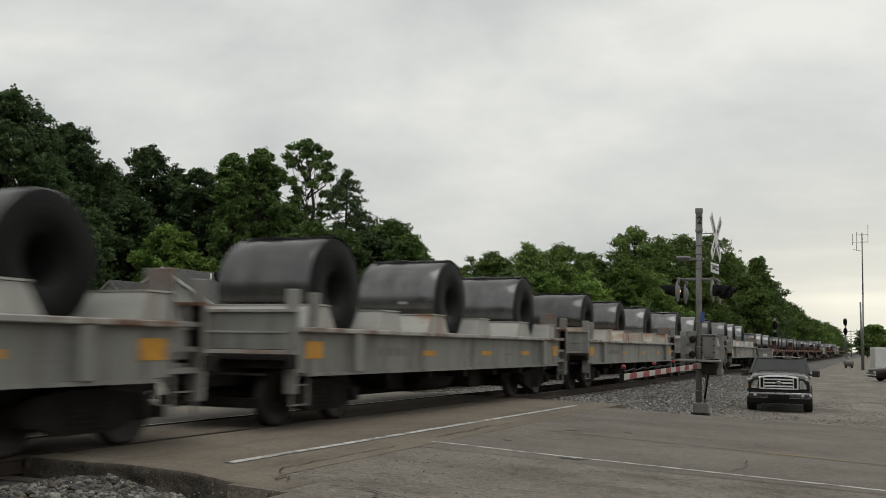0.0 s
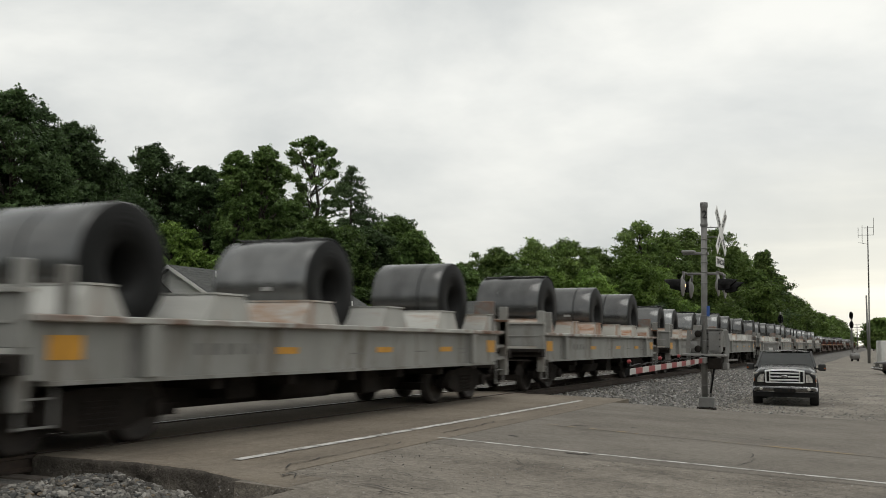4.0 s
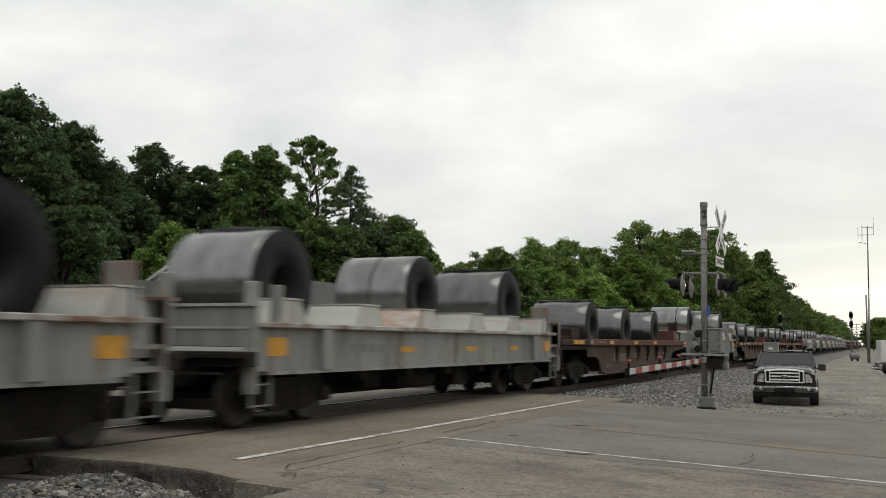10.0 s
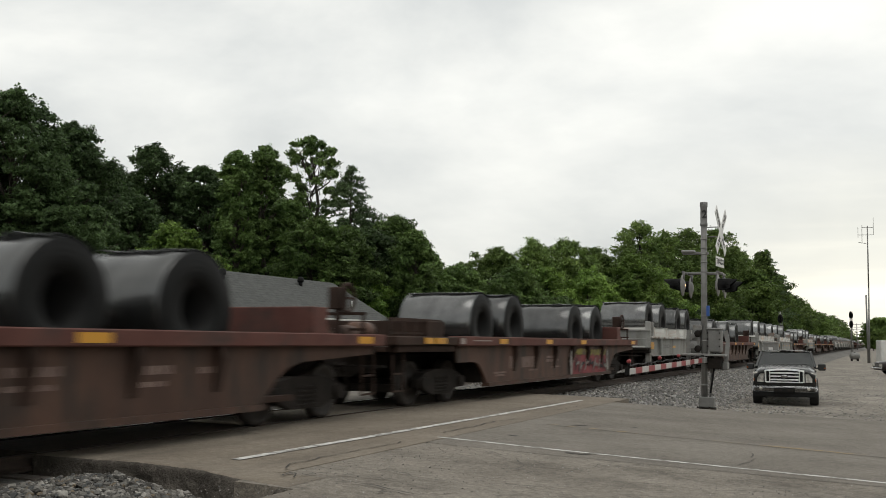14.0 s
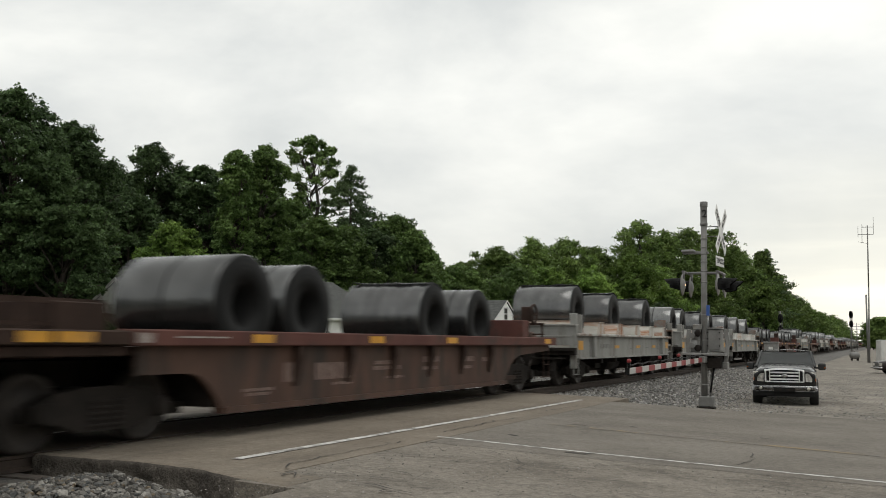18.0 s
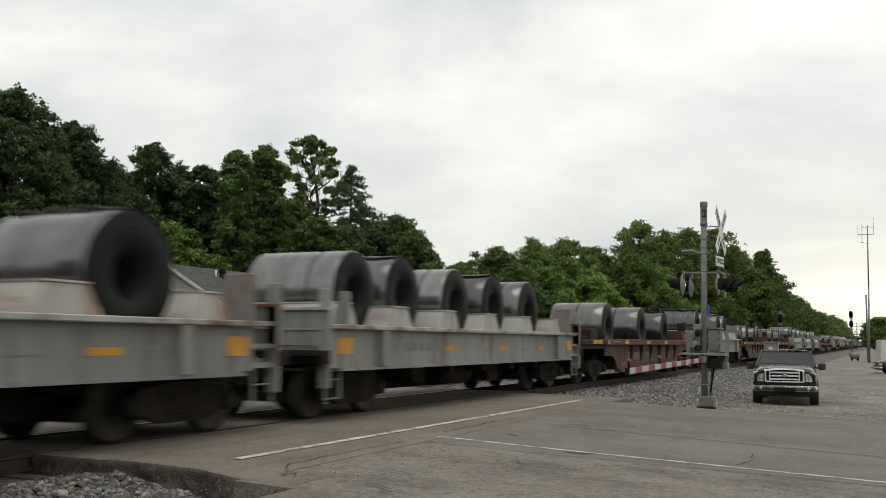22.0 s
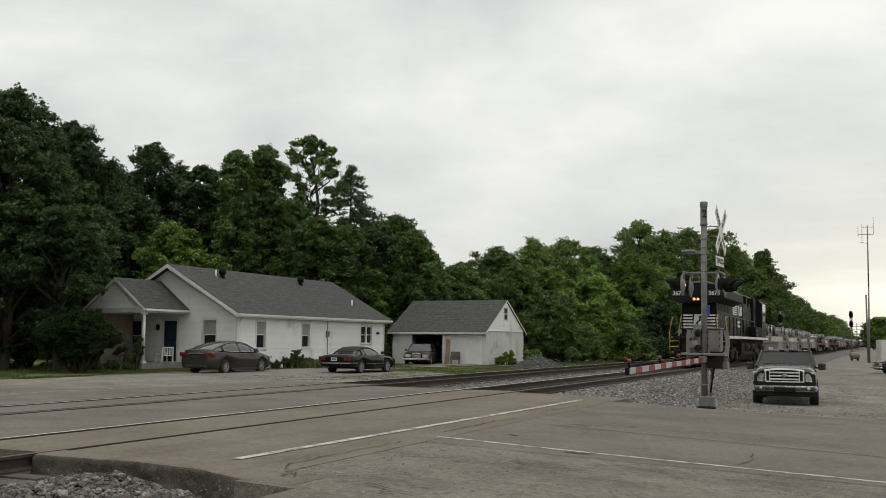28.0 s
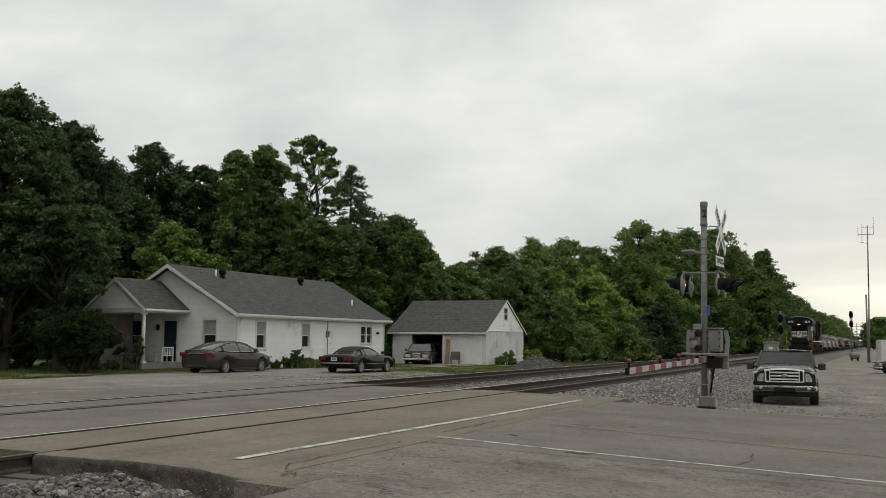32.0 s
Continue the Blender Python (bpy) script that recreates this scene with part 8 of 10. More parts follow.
def sedan():
    e = tagged(new("sedan"), "dark grey-brown four-door sedan parked by the house", "car")
    hw, r = 0.91, 0.335
    st = [(-2.40, 0.62, 0.42, 0.72, 0.9), (-2.36, 0.80, 0.30, 0.86, 1.06), (-2.0, 0.895, 0.22, 0.98, 1.1), (-1.3, hw, 0.2, 0.97, 1.02), (0, hw, 0.19, 0.94, 0.98), (0.9, hw, 0.19, 0.93, 0.98), (1.5, 0.9, 0.2, 0.88, 0.95), (2.05, 0.86, 0.22, 0.78, 0.84), (2.34, 0.74, 0.26, 0.66, 0.72), (2.42, 0.5, 0.34, 0.58, 0.62)]
    body = part("body", loft([body_section(*s) for s in st]), M["car_paint_grey"], e)
    cut_arches(body, (-1.4, 1.38), r, hw)
    smooth_cabin(e, [(-2.0, 0.74, 0.62, 1.06, 1.09), (-1.6, 0.8, 0.58, 1.03, 1.24), (-1.15, 0.83, 0.57, 1.0, 1.37), (-0.6, 0.84, 0.58, 0.98, 1.45), (0.0, 0.84, 0.58, 0.97, 1.46), (0.45, 0.84, 0.6, 0.97, 1.39), (0.9, 0.83, 0.64, 0.97, 1.21), (1.35, 0.8, 0.7, 0.96, 1.0)], M["car_paint_grey"], (-1.0, 0.42), (-1.42, -0.28, 0.62))
    for y in (-1.4, 1.38):
        for x in (-0.8, 0.8):
            car_wheel(e, x, y, r, 0.21, 10)
    for s in (-1, 1):
        bm = B()
        prism(bm, [(0.42 * s, 0.84), (0.86 * s, 0.78), (0.895 * s, 0.88), (0.87 * s, 0.97), (0.46 * s, 0.93)], -2.42, -2.2, "y")
        part("tail_lamp", bm, M["tail_red"], e, "red wrap-round tail lamp", 0.01)
        bm = B()
        prism(bm, [(0.45 * s, 0.62), (0.84 * s, 0.68), (0.85 * s, 0.78), (0.5 * s, 0.72)], 2.1, 2.3, "y")
        part("headlamp", bm, M["head_lens"], e)
        bm = B()
        lathe(bm, [(-0.1, 0.0), (-0.08, 0.08), (0.06, 0.09), (0.1, 0.0)], "y", 12, (0.98 * s, 0.75, 1.06))
        part("door_mirror", bm, M["car_paint_grey"], e)
        boxpart("door_handle", (min(0.9 * s, 0.93 * s), max(0.9 * s, 0.93 * s), -0.35, -0.17, 0.84, 0.87), M["chrome"], e)
        boxpart("door_handle", (min(0.9 * s, 0.93 * s), max(0.9 * s, 0.93 * s), 0.55, 0.73, 0.83, 0.86), M["chrome"], e)
        boxpart("side_skirt", (min(0.86 * s, 0.915 * s), max(0.86 * s, 0.915 * s), -1.0, 1.0, 0.17, 0.27), M["black_plastic"], e, bevel=0.01)
    boxpart("boot_trim", (-0.45, 0.45, -2.43, -2.38, 0.9, 0.935), M["chrome"], e)
    boxpart("rear_bumper_insert", (-0.6, 0.6, -2.42, -2.3, 0.3, 0.42), M["black_plastic"], e, bevel=0.02)
    boxpart("plate_recess", (-0.2, 0.2, -2.424, -2.41, 0.72, 0.86), M["black_plastic"], e, "dark number plate recess")
    return e


def convertible():
    e = tagged(new("convertible"), "black two-door convertible with its canvas top up", "car")
    hw, r = 0.88, 0.32
    st = [(-2.38, 0.7, 0.42, 0.66, 0.76), (-2.32, 0.82, 0.34, 0.78, 0.85), (-1.9, 0.87, 0.24, 0.83, 0.9), (-1.1, hw, 0.2, 0.84, 0.9), (0, hw, 0.19, 0.83, 0.88), (0.8, hw, 0.19, 0.81, 0.88), (1.6, 0.86, 0.21, 0.74, 0.82), (2.2, 0.8, 0.26, 0.66, 0.72), (2.38, 0.62, 0.34, 0.58, 0.62)]
    body = part("body", loft([body_section(*s) for s in st]), M["car_paint_black"], e)
    cut_arches(body, (-1.28, 1.3), r, hw)
    smooth_cabin(e, [(-1.5, 0.72, 0.62, 0.86, 0.9), (-1.15, 0.76, 0.54, 0.86, 1.13), (-0.7, 0.77, 0.52, 0.86, 1.26), (-0.1, 0.77, 0.52, 0.86, 1.26), (0.3, 0.77, 0.55, 0.86, 1.15), (0.8, 0.75, 0.63, 0.87, 0.9)], M["fabric_black"], (-1.46, 0.22), (-1.0, -0.75, 0.42), False)
    boxpart("rear_window", (-0.36, 0.36, -1.33, -1.3, 0.98, 1.06), M["car_glass"], e, "small rear window in the canvas")
    for y in (-1.28, 1.3):
        for x in (-0.76, 0.76):
            car_wheel(e, x, y, r, 0.2, 12)
    for s in (-1, 1):
        bm = B()
        prism(bm, [(0.5 * s, 0.64), (0.82 * s, 0.62), (0.85 * s, 0.8), (0.52 * s, 0.8)], -2.4, -2.25, "y")
        part("tail_lamp", bm, M["tail_red"], e, "red tail lamp", 0.01)
        boxpart("headlamp", (min(0.4 * s, 0.7 * s), max(0.4 * s, 0.7 * s), 2.25, 2.37, 0.52, 0.64), M["head_lens"], e, bevel=0.02)
        bm = B()
        lathe(bm, [(-0.08, 0.0), (-0.06, 0.07), (0.05, 0.075), (0.08, 0.0)], "y", 12, (0.94 * s, 0.6, 0.97))
        part("door_mirror", bm, M["car_paint_black"], e)
        boxpart("rubbing_strip", (min(0.87 * s, 0.9 * s), max(0.87 * s, 0.9 * s), -0.9, 0.9, 0.44, 0.48), M["chrome"], e)
    bm = B()
    bar(bm, (-0.86, -2.36, 0.5), (0.86, -2.36, 0.5), 0.06, 0.06)
    for s in (-1, 1):
        bar(bm, (0.86 * s, -2.37, 0.5), (0.9 * s, -1.75, 0.5), 0.05, 0.06)
    part("rear_bumper", bm, M["chrome"], e, "chrome rear bumper")
    plate_bars(e, 0, -2.4, 0.68, -1)
    return e


def old_saloon():
    e = tagged(new("old_saloon"), "old dark brown saloon with chrome bumper parked before the open garage", "car")
    hw, r = 0.89, 0.32
    st = [(-2.3, 0.8, 0.36, 0.78, 0.86), (-1.6, 0.87, 0.22, 0.88, 0.94), (0, hw, 0.2, 0.88, 0.92), (0.9, hw, 0.2, 0.87, 0.93), (1.7, 0.88, 0.22, 0.82, 0.9), (2.25, 0.86, 0.28, 0.74, 0.82), (2.32, 0.82, 0.34, 0.7, 0.78)]
    body = part("body", loft([body_section(*s) for s in st]), M["saloon_paint"], e)
    cut_arches(body, (-1.4, 1.4), r, hw)
    glasshouse(e, (-1.5, 1.05, 0.78, 0.93), (-0.9, 0.35, 0.6, 1.38), M["saloon_paint"], (0.0, 0.22, 0.56, 0.9))
    for y in (-1.4, 1.4):
        for x in (-0.76, 0.76):
            car_wheel(e, x, y, r, 0.19, 8)
    grille = boxpart("grille", (-0.3, 0.3, 2.3, 2.37, 0.46, 0.8), M["chrome"], e, "chrome radiator grille", 0.01)
    for k in range(5):
        boxpart("grille_bar", (-0.27, 0.27, 2.365, 2.38, 0.5 + k * 0.055, 0.52 + k * 0.055), M["black_plastic"], grille)
    for s in (-1, 1):
        boxpart("headlamp", (min(0.38 * s, 0.78 * s), max(0.38 * s, 0.78 * s), 2.3, 2.36, 0.52, 0.72), M["head_lens"], e, bevel=0.02)
        boxpart("door_mirror", (min(0.88 * s, 1.02 * s), max(0.88 * s, 1.02 * s), 0.75, 0.85, 0.95, 1.06), M["saloon_paint"], e, bevel=0.02)
    boxpart("front_bumper", (-0.88, 0.88, 2.34, 2.46, 0.36, 0.46), M["chrome"], e, "chrome front bumper", 0.02)
    return e


def pickup():
    e = tagged(new("pickup_truck"), "dark green-grey pickup with chrome grille and bumper", "pickup truck")
    P_ = M["car_paint_dark"]
    hw, r = 0.98, 0.385
    st = [(-2.9, 0.96, 0.5, 1.0, 1.06), (-2.3, hw, 0.42, 1.02, 1.07), (-0.6, hw, 0.38, 1.02, 1.07), (0.6, hw, 0.38, 1.12, 1.27), (1.1, hw, 0.4, 1.14, 1.28), (1.7, 0.975, 0.44, 1.13, 1.26), (2.4, 0.965, 0.5, 1.08, 1.19), (2.66, 0.95, 0.56, 1.04, 1.14), (2.74, 0.92, 0.58, 0.98, 1.09)]
    body = part("body", loft([body_section(*s, 0.02) for s in st]), P_, e)
    cut_arches(body, (-1.75, 1.8), r, hw)
    for x0, x1 in ((-0.62, -0.3), (0.3, 0.62)):
        bm = loft([[(x0, y, z), ((x0 + x1) / 2, y, z + 0.012), (x1, y, z)] for y, z in ((1.2, 1.295), (1.9, 1.255), (2.6, 1.165))], False)
        part("hood_rib", bm, P_, e)
    glasshouse(e, (-1.15, 1.3, 0.92, 1.2), (-0.95, 0.4, 0.79, 1.69), P_, (0.0, 0.3, 0.42, 0.88))
    boxpart("bed_floor", (-0.9, 0.9, -2.85, -1.2, 0.8, 0.85), M["black_plastic"], e)
    for y in (-1.75, 1.8):
        for x in (-0.87, 0.87):
            car_wheel(e, x, y, r, 0.28, 6)
    grille = boxpart("grille", (-0.57, 0.57, 2.7, 2.75, 0.75, 1.13), M["hood_black"], e, "black grille in a bright chrome frame", 0.01)
    for zz in (0.835, 0.94, 1.045):
        boxpart("chrome_bar", (-0.43, 0.43, 2.735, 2.785, zz - 0.024, zz + 0.024), M["bright_chrome"], grille, "chrome bar", 0.01)
    bm = loft([[(x, 2.74 + d, z + 0.045 * (1 - (x / 0.6) ** 2)) for x in (-0.6, -0.45, -0.2, 0, 0.2, 0.45, 0.6)] for z, d in ((1.09, 0.05), (1.12, 0.055), (1.145, 0.02))], False)
    bmesh.ops.solidify(bm, geom=bm.faces[:], thickness=0.02)
    part("chrome_surround", bm, M["bright_chrome"], grille, "arched chrome top of the grille")
    boxpart("chrome_surround", (-0.56, 0.56, 2.735, 2.785, 0.735, 0.775), M["bright_chrome"], grille, "chrome lower edge", 0.01)
    for s in (-1, 1):
        for a, b in ((0.43, 0.465), (0.55, 0.6)):
            boxpart("chrome_bar", (min(a * s, b * s), max(a * s, b * s), 2.735, 2.79, 0.745, 1.12), M["bright_chrome"], grille, "chrome bar", 0.01)
        bm = loft([[(s * a, 2.775 - 0.5 * max(0, a - 0.72) ** 1.2 - d, z) for a in (0.63, 0.72, 0.82, 0.9, 0.955)] for z, d in ((0.76, 0.0), (0.88, 0.0), (1.0, 0.025), (1.075, 0.06))], False)
        bmesh.ops.solidify(bm, geom=bm.faces[:], thickness=0.03)
        hl = part("headlamp", bm, M["head_lens"], e, "tall clear headlamp")
        boxpart("turn_signal", (min(0.88 * s, 0.945 * s), max(0.88 * s, 0.945 * s), 2.66, 2.73, 0.79, 0.87), M["amber"], hl, "amber turn signal")
        boxpart("lamp_shadow_gap", (min(0.6 * s, 0.62 * s), max(0.6 * s, 0.62 * s), 2.7, 2.76, 0.75, 1.08), M["hood_black"], e)
        bm = B()
        lathe(bm, [(2.815, 0.0), (2.825, 0.04), (2.8, 0.05)], "y", 16, (0.72 * s, 0.02, 0.55))
        part("fog_lamp", bm, M["head_lens"], e)
        mir = on("door_mirror", None, e, pose(0, 0, 0))
        bm = B()
        box(bm, min(1.02 * s, 1.26 * s), max(1.02 * s, 1.26 * s), 0.82, 0.95, 1.1, 1.32)
        part("mirror_shell", bm, M["black_plastic"], mir, bevel=0.03)
        boxpart("mirror_arm", (min(0.9 * s, 1.05 * s), max(0.9 * s, 1.05 * s), 0.86, 0.92, 1.14, 1.2), M["black_plastic"], mir)
        boxpart("mirror_signal", (min(1.2 * s, 1.25 * s), max(1.2 * s, 1.25 * s), 0.951, 0.956, 1.16, 1.2), M["amber"], mir, "small amber mirror signal")
    bm = loft([[(x * k, 2.86 + d - 0.16 * abs(x) ** 3, z) for x in (-1, -0.9, -0.7, -0.4, 0, 0.4, 0.7, 0.9, 1)] for z, k, d in ((0.46, 0.96, -0.06), (0.49, 0.975, -0.02), (0.54, 0.99, 0.0), (0.59, 0.99, 0.0), (0.63, 0.98, -0.02), (0.65, 0.97, -0.06))], False)
    bmesh.ops.solidify(bm, geom=bm.faces[:], thickness=0.06)
    part("front_bumper", bm, M["bumper_chrome"], e, "chrome front bumper")
    boxpart("bumper_intake", (-0.32, 0.32, 2.85, 2.872, 0.44, 0.58), M["hood_black"], e)
    for xx in (-0.24, -0.12, 0.12, 0.24):
        boxpart("tow_slot", (xx - 0.035, xx + 0.035, 2.87, 2.878, 0.47, 0.55), M["under"], e)
    boxpart("air_dam", (-0.9, 0.9, 2.6, 2.78, 0.29, 0.45), M["hood_black"], e, bevel=0.02)
    bm = B()
    lathe(bm, [(2.79, 0.0), (2.798, 0.06), (2.79, 0.1), (2.77, 0.11)], "y", 20, (0, 0, 0.94))
    for v in bm.verts:
        v.co.z = 0.94 + (v.co.z - 0.94) * 0.5
    part("oval_badge", bm, M["bumper_chrome"], e, "chrome-rimmed oval badge")
    boxpart("dashboard", (-0.7, 0.7, 0.75, 1.1, 1.05, 1.12), M["black_plastic"], e)
    for s in (-0.38, 0.38):
        boxpart("seat_back", (s - 0.24, s + 0.24, -0.25, -0.1, 0.9, 1.55), M["wicker"], e, bevel=0.05)
        boxpart("wiper", (s - 0.3, s + 0.3, 1.2, 1.22, 1.29, 1.31), M["black_plastic"], e)
    return e


def storage_container():
    e = tagged(new("storage_container"), "white metal storage container at the gravel lot's edge", "container")
    boxpart("box", (-1.2, 1.2, -2.4, 2.4, 0.0, 2.5), M["car_paint_white"], e, bevel=0.03)
    boxpart("end_door", (-1.1, 1.1, -2.43, -2.4, 0.1, 2.4), M["car_paint_white"], e, bevel=0.01)
    for yy in range(9):
        boxpart("side_rib", (-1.225, -1.2, -2.2 + yy * 0.53, -2.1 + yy * 0.53, 0.1, 2.4), M["car_paint_white"], e)
    return e


c1 = sedan()
c1.matrix_basis = pose(-18.65, 37.2, -0.36, 0, 0, 0.5)
c2 = convertible()
c2.matrix_basis = pose(-14.35, 41.95, -0.37, 0, 0, -1)
c3 = old_saloon()
c3.matrix_basis = pose(-18.95, 58.7, -0.4, 0, 0, 197)
c4 = pickup()
c4.matrix_basis = pose(5.98, 35.65, -0.745, 0, 0, 183.4)
c5 = storage_container()
c5.matrix_basis = pose(9.95, 121.0, ground_z(9.95, 121), 0, 0, 6)
c6 = copy_thing(c3, pose(10.9, 73.6, ground_z(10.9, 73.6), 0, 0, 112))
tagged(c6, "dark old saloon at the gravel lot's edge")


# ---- trees: tapered trunk, limbs, and crowns of many leaf sprays ----
def limb(bm, a, b, r0, r1, bend, rnd, n=7):
    a, b = Vector(a), Vector(b)
    mid = (a + b) / 2 + Vector((rnd.uniform(-1, 1), rnd.uniform(-1, 1), rnd.uniform(-0.4, 0.6))) * bend
    tube(bm, a, mid, r0, (r0 + r1) / 2, n, False)
    tube(bm, mid, b, (r0 + r1) / 2, r1, n, False)


def leaves(rng, centres, radii, count, size, flat=0.55, shell=0.55):
    """Leaf sprays spread over a set of lobes: diamonds with a fold, thicker at the lobes' skins."""
    centres, radii = np.array(centres), np.array(radii)
    wts = (radii.prod(axis=1)) ** (2 / 3)
    which = rng.choice(len(centres), count, p=wts / wts.sum())
    d = rng.normal(size=(count, 3))
    d /= np.linalg.norm(d, axis=1)[:, None]
    rad = shell + (1 - shell) * rng.random(count) ** 0.7 + 0.10 * rng.normal(size=count)
    low = d[:, 2] < -0.35
    d[low, 2] *= 0.55
    p = centres[which] + d * radii[which] * rad[:, None]
    nrm = d * 0.7 + rng.normal(size=(count, 3)) * 0.5 + np.array((0, 0, 0.5))
    nrm /= np.linalg.norm(nrm, axis=1)[:, None]
    t = np.cross(nrm, rng.normal(size=(count, 3)))
    t /= np.linalg.norm(t, axis=1)[:, None]
    b = np.cross(nrm, t)
    s = size * rng.uniform(0.55, 1.35, count)[:, None]
    v = np.empty((count, 4, 3))
    v[:, 0] = p - t * s
    v[:, 1] = p - b * s * flat + nrm * s * 0.15
    v[:, 2] = p + t * s - nrm * s * 0.25
    v[:, 3] = p + b * s * flat + nrm * s * 0.15
    return v.reshape(-1, 3)


def quads_object(name, verts, material, parent=None, k=4):
    """Loose polygons of k corners each, as one mesh."""
    n = len(verts) // k
    me = bpy.data.meshes.new(name)
    me.vertices.add(len(verts))
    me.vertices.foreach_set("co", np.asarray(verts, dtype=np.float32).ravel())
    me.loops.add(n * k)
    me.loops.foreach_set("vertex_index", np.arange(n * k, dtype=np.int32))
    me.polygons.add(n)
    me.polygons.foreach_set("loop_start", np.arange(n, dtype=np.int32) * k)
    me.update(calc_edges=True)
    me.materials.append(material)
    ob = new(name, me)
    ob.parent = parent
    return ob


def leaf_points(rng, centres, radii, count, size, droop=0.0):
    """Single pointed leaves, three corners each, gathered in small sprays over a crown's clumps."""
    centres, radii = np.array(centres), np.array(radii)
    wts = radii.prod(axis=1) ** (2 / 3)
    sprays = count // 5
    which = rng.choice(len(centres), sprays, p=wts / wts.sum())
    d = rng.normal(size=(sprays, 3))
    d /= np.linalg.norm(d, axis=1)[:, None]
    d[d[:, 2] < -0.3, 2] *= 0.5
    rad = 0.3 + 0.7 * rng.random(sprays) ** 0.6 + 0.08 * rng.normal(size=sprays)
    c = centres[which] + d * radii[which] * rad[:, None]
    c, d = np.repeat(c, 5, 0), np.repeat(d, 5, 0)
    n = len(c)
    p = c + rng.normal(size=(n, 3)) * size * np.array((1.0, 1.0, 0.6))
    nrm = d * 0.6 + np.repeat(rng.normal(size=(sprays, 3)), 5, 0) * 0.5 + rng.normal(size=(n, 3)) * 0.2 + np.array((0, 0, 0.6))
    nrm /= np.linalg.norm(nrm, axis=1)[:, None]
    t = np.cross(nrm, rng.normal(size=(n, 3))) + np.array((0, 0, -droop))
    t /= np.linalg.norm(t, axis=1)[:, None]
    b = np.cross(nrm, t)
    s = size * rng.uniform(0.55, 1.35, n)[:, None]
    v = np.empty((n, 3, 3))
    v[:, 0] = p + t * s
    v[:, 1] = p - t * s * 0.6 + b * s * 0.6
    v[:, 2] = p - t * s * 0.6 - b * s * 0.6
    return v.reshape(-1, 3)


def tree(x, y, height, spread, seed, material, label, count=9000, size=0.24, base=0.25, z0=None, habit="", category="tree", group=""):
    """A broadleaf tree of that height and crown radius: a domed crown of leafy lobes on limbs."""
    rnd, rng = random.Random(seed), np.random.default_rng(seed)
    z0 = ground_z(x, y) if z0 is None else z0
    e = new("tree")
    bm = B()
    r0 = 0.0175 * height + 0.05
    top = Vector((rnd.uniform(-0.3, 0.3), rnd.uniform(-0.3, 0.3), height * 0.9))
    fork = Vector((top.x * 0.5, top.y * 0.5, height * 0.45))
    limb(bm, (0, 0, -0.2), fork, r0, r0 * 0.62, height * 0.02, rnd, 10)
    limb(bm, fork, top, r0 * 0.62, r0 * 0.12, height * 0.03, rnd, 8)
    cs, rs = [], []
    deep = height * (1 - base) / spread            # crown depth in crown radii
    lobes = int(max(20, min(64, 15 * deep))) if habit != "open" else 95
    for i in range(lobes):
        t = (i + 0.5) / lobes
        q = deep * t ** 1.25
        env = math.sqrt(1 - (1 - min(q, 1)) ** 2) if q < 1 else min(1.2, 1 + 0.12 * (q - 1))
        if habit == "slim":
            env = min(1.0, 0.22 + 0.36 * q)
        lr = spread * rnd.uniform(0.24, 0.42) * (0.75 + 0.25 * env) * (0.5 if habit == "open" else 1.0)
        a = i * 2.39996 + rnd.uniform(-0.5, 0.5)
        rad = max(0.0, spread * env - lr * 0.75) * (rnd.uniform(0.5, 1.08) if habit != "open" else math.sqrt(rnd.uniform(0.04, 1.1)))
        c = Vector((math.cos(a) * rad, math.sin(a) * rad, max(lr * 0.7, height - q * spread - lr * (0.75 if q < 1 else 0.0))))
        cs.append(c)
        rs.append((lr, lr, lr * rnd.uniform(0.65, 0.92)))
        s = Vector((fork.x, fork.y, max(height * base * 0.8, min(height * 0.8, c.z - rad * 0.75 - lr))))
        limb(bm, s, c, max(0.03, r0 * 0.3 * (0.4 + t)) if habit != "open" else (0.09 if i % 6 == 0 else 0.035), 0.02, height * (0.025 if habit != "open" else 0.05), rnd, 6)
        for k in range(2):
            limb(bm, c, c + Vector((rnd.uniform(-1, 1), rnd.uniform(-1, 1), rnd.uniform(0, 1))) * lr * 0.9, 0.03, 0.01, 0.1, rnd, 4)
    part("trunk", bm, M["bark"], e)
    # each lobe carries many flat sprays on its skin; strays break the outline
    tc, tr = [], []
    for c, r in zip(cs, rs):
        for k in range(13):
            d = Vector((rnd.gauss(0, 1), rnd.gauss(0, 1), rnd.gauss(0.2, 0.85))).normalized()
            q = rnd.uniform(0.5, 1.0) if k < 10 else rnd.uniform(0.95, 1.22)
            tc.append(c + Vector((d.x * r[0], d.y * r[1], d.z * r[2])) * q)
            if habit == "open":
                q *= 1.45
            w = r[0] * (rnd.uniform(0.22, 0.42) if k < 10 else rnd.uniform(0.14, 0.28))
            tr.append((w, w, w * rnd.uniform(0.45, 0.8)))
        tc.append(c)
        tr.append((r[0] * 0.75, r[1] * 0.75, r[2] * 0.75))
    cs, rs = tc, tr
    quads_object("crown", leaf_points(rng, [tuple(c) for c in cs], rs, count, size, 0.15), material, e, 3)
    e.matrix_basis = pose(x, y, z0)
    return tagged(e, label, category, group)


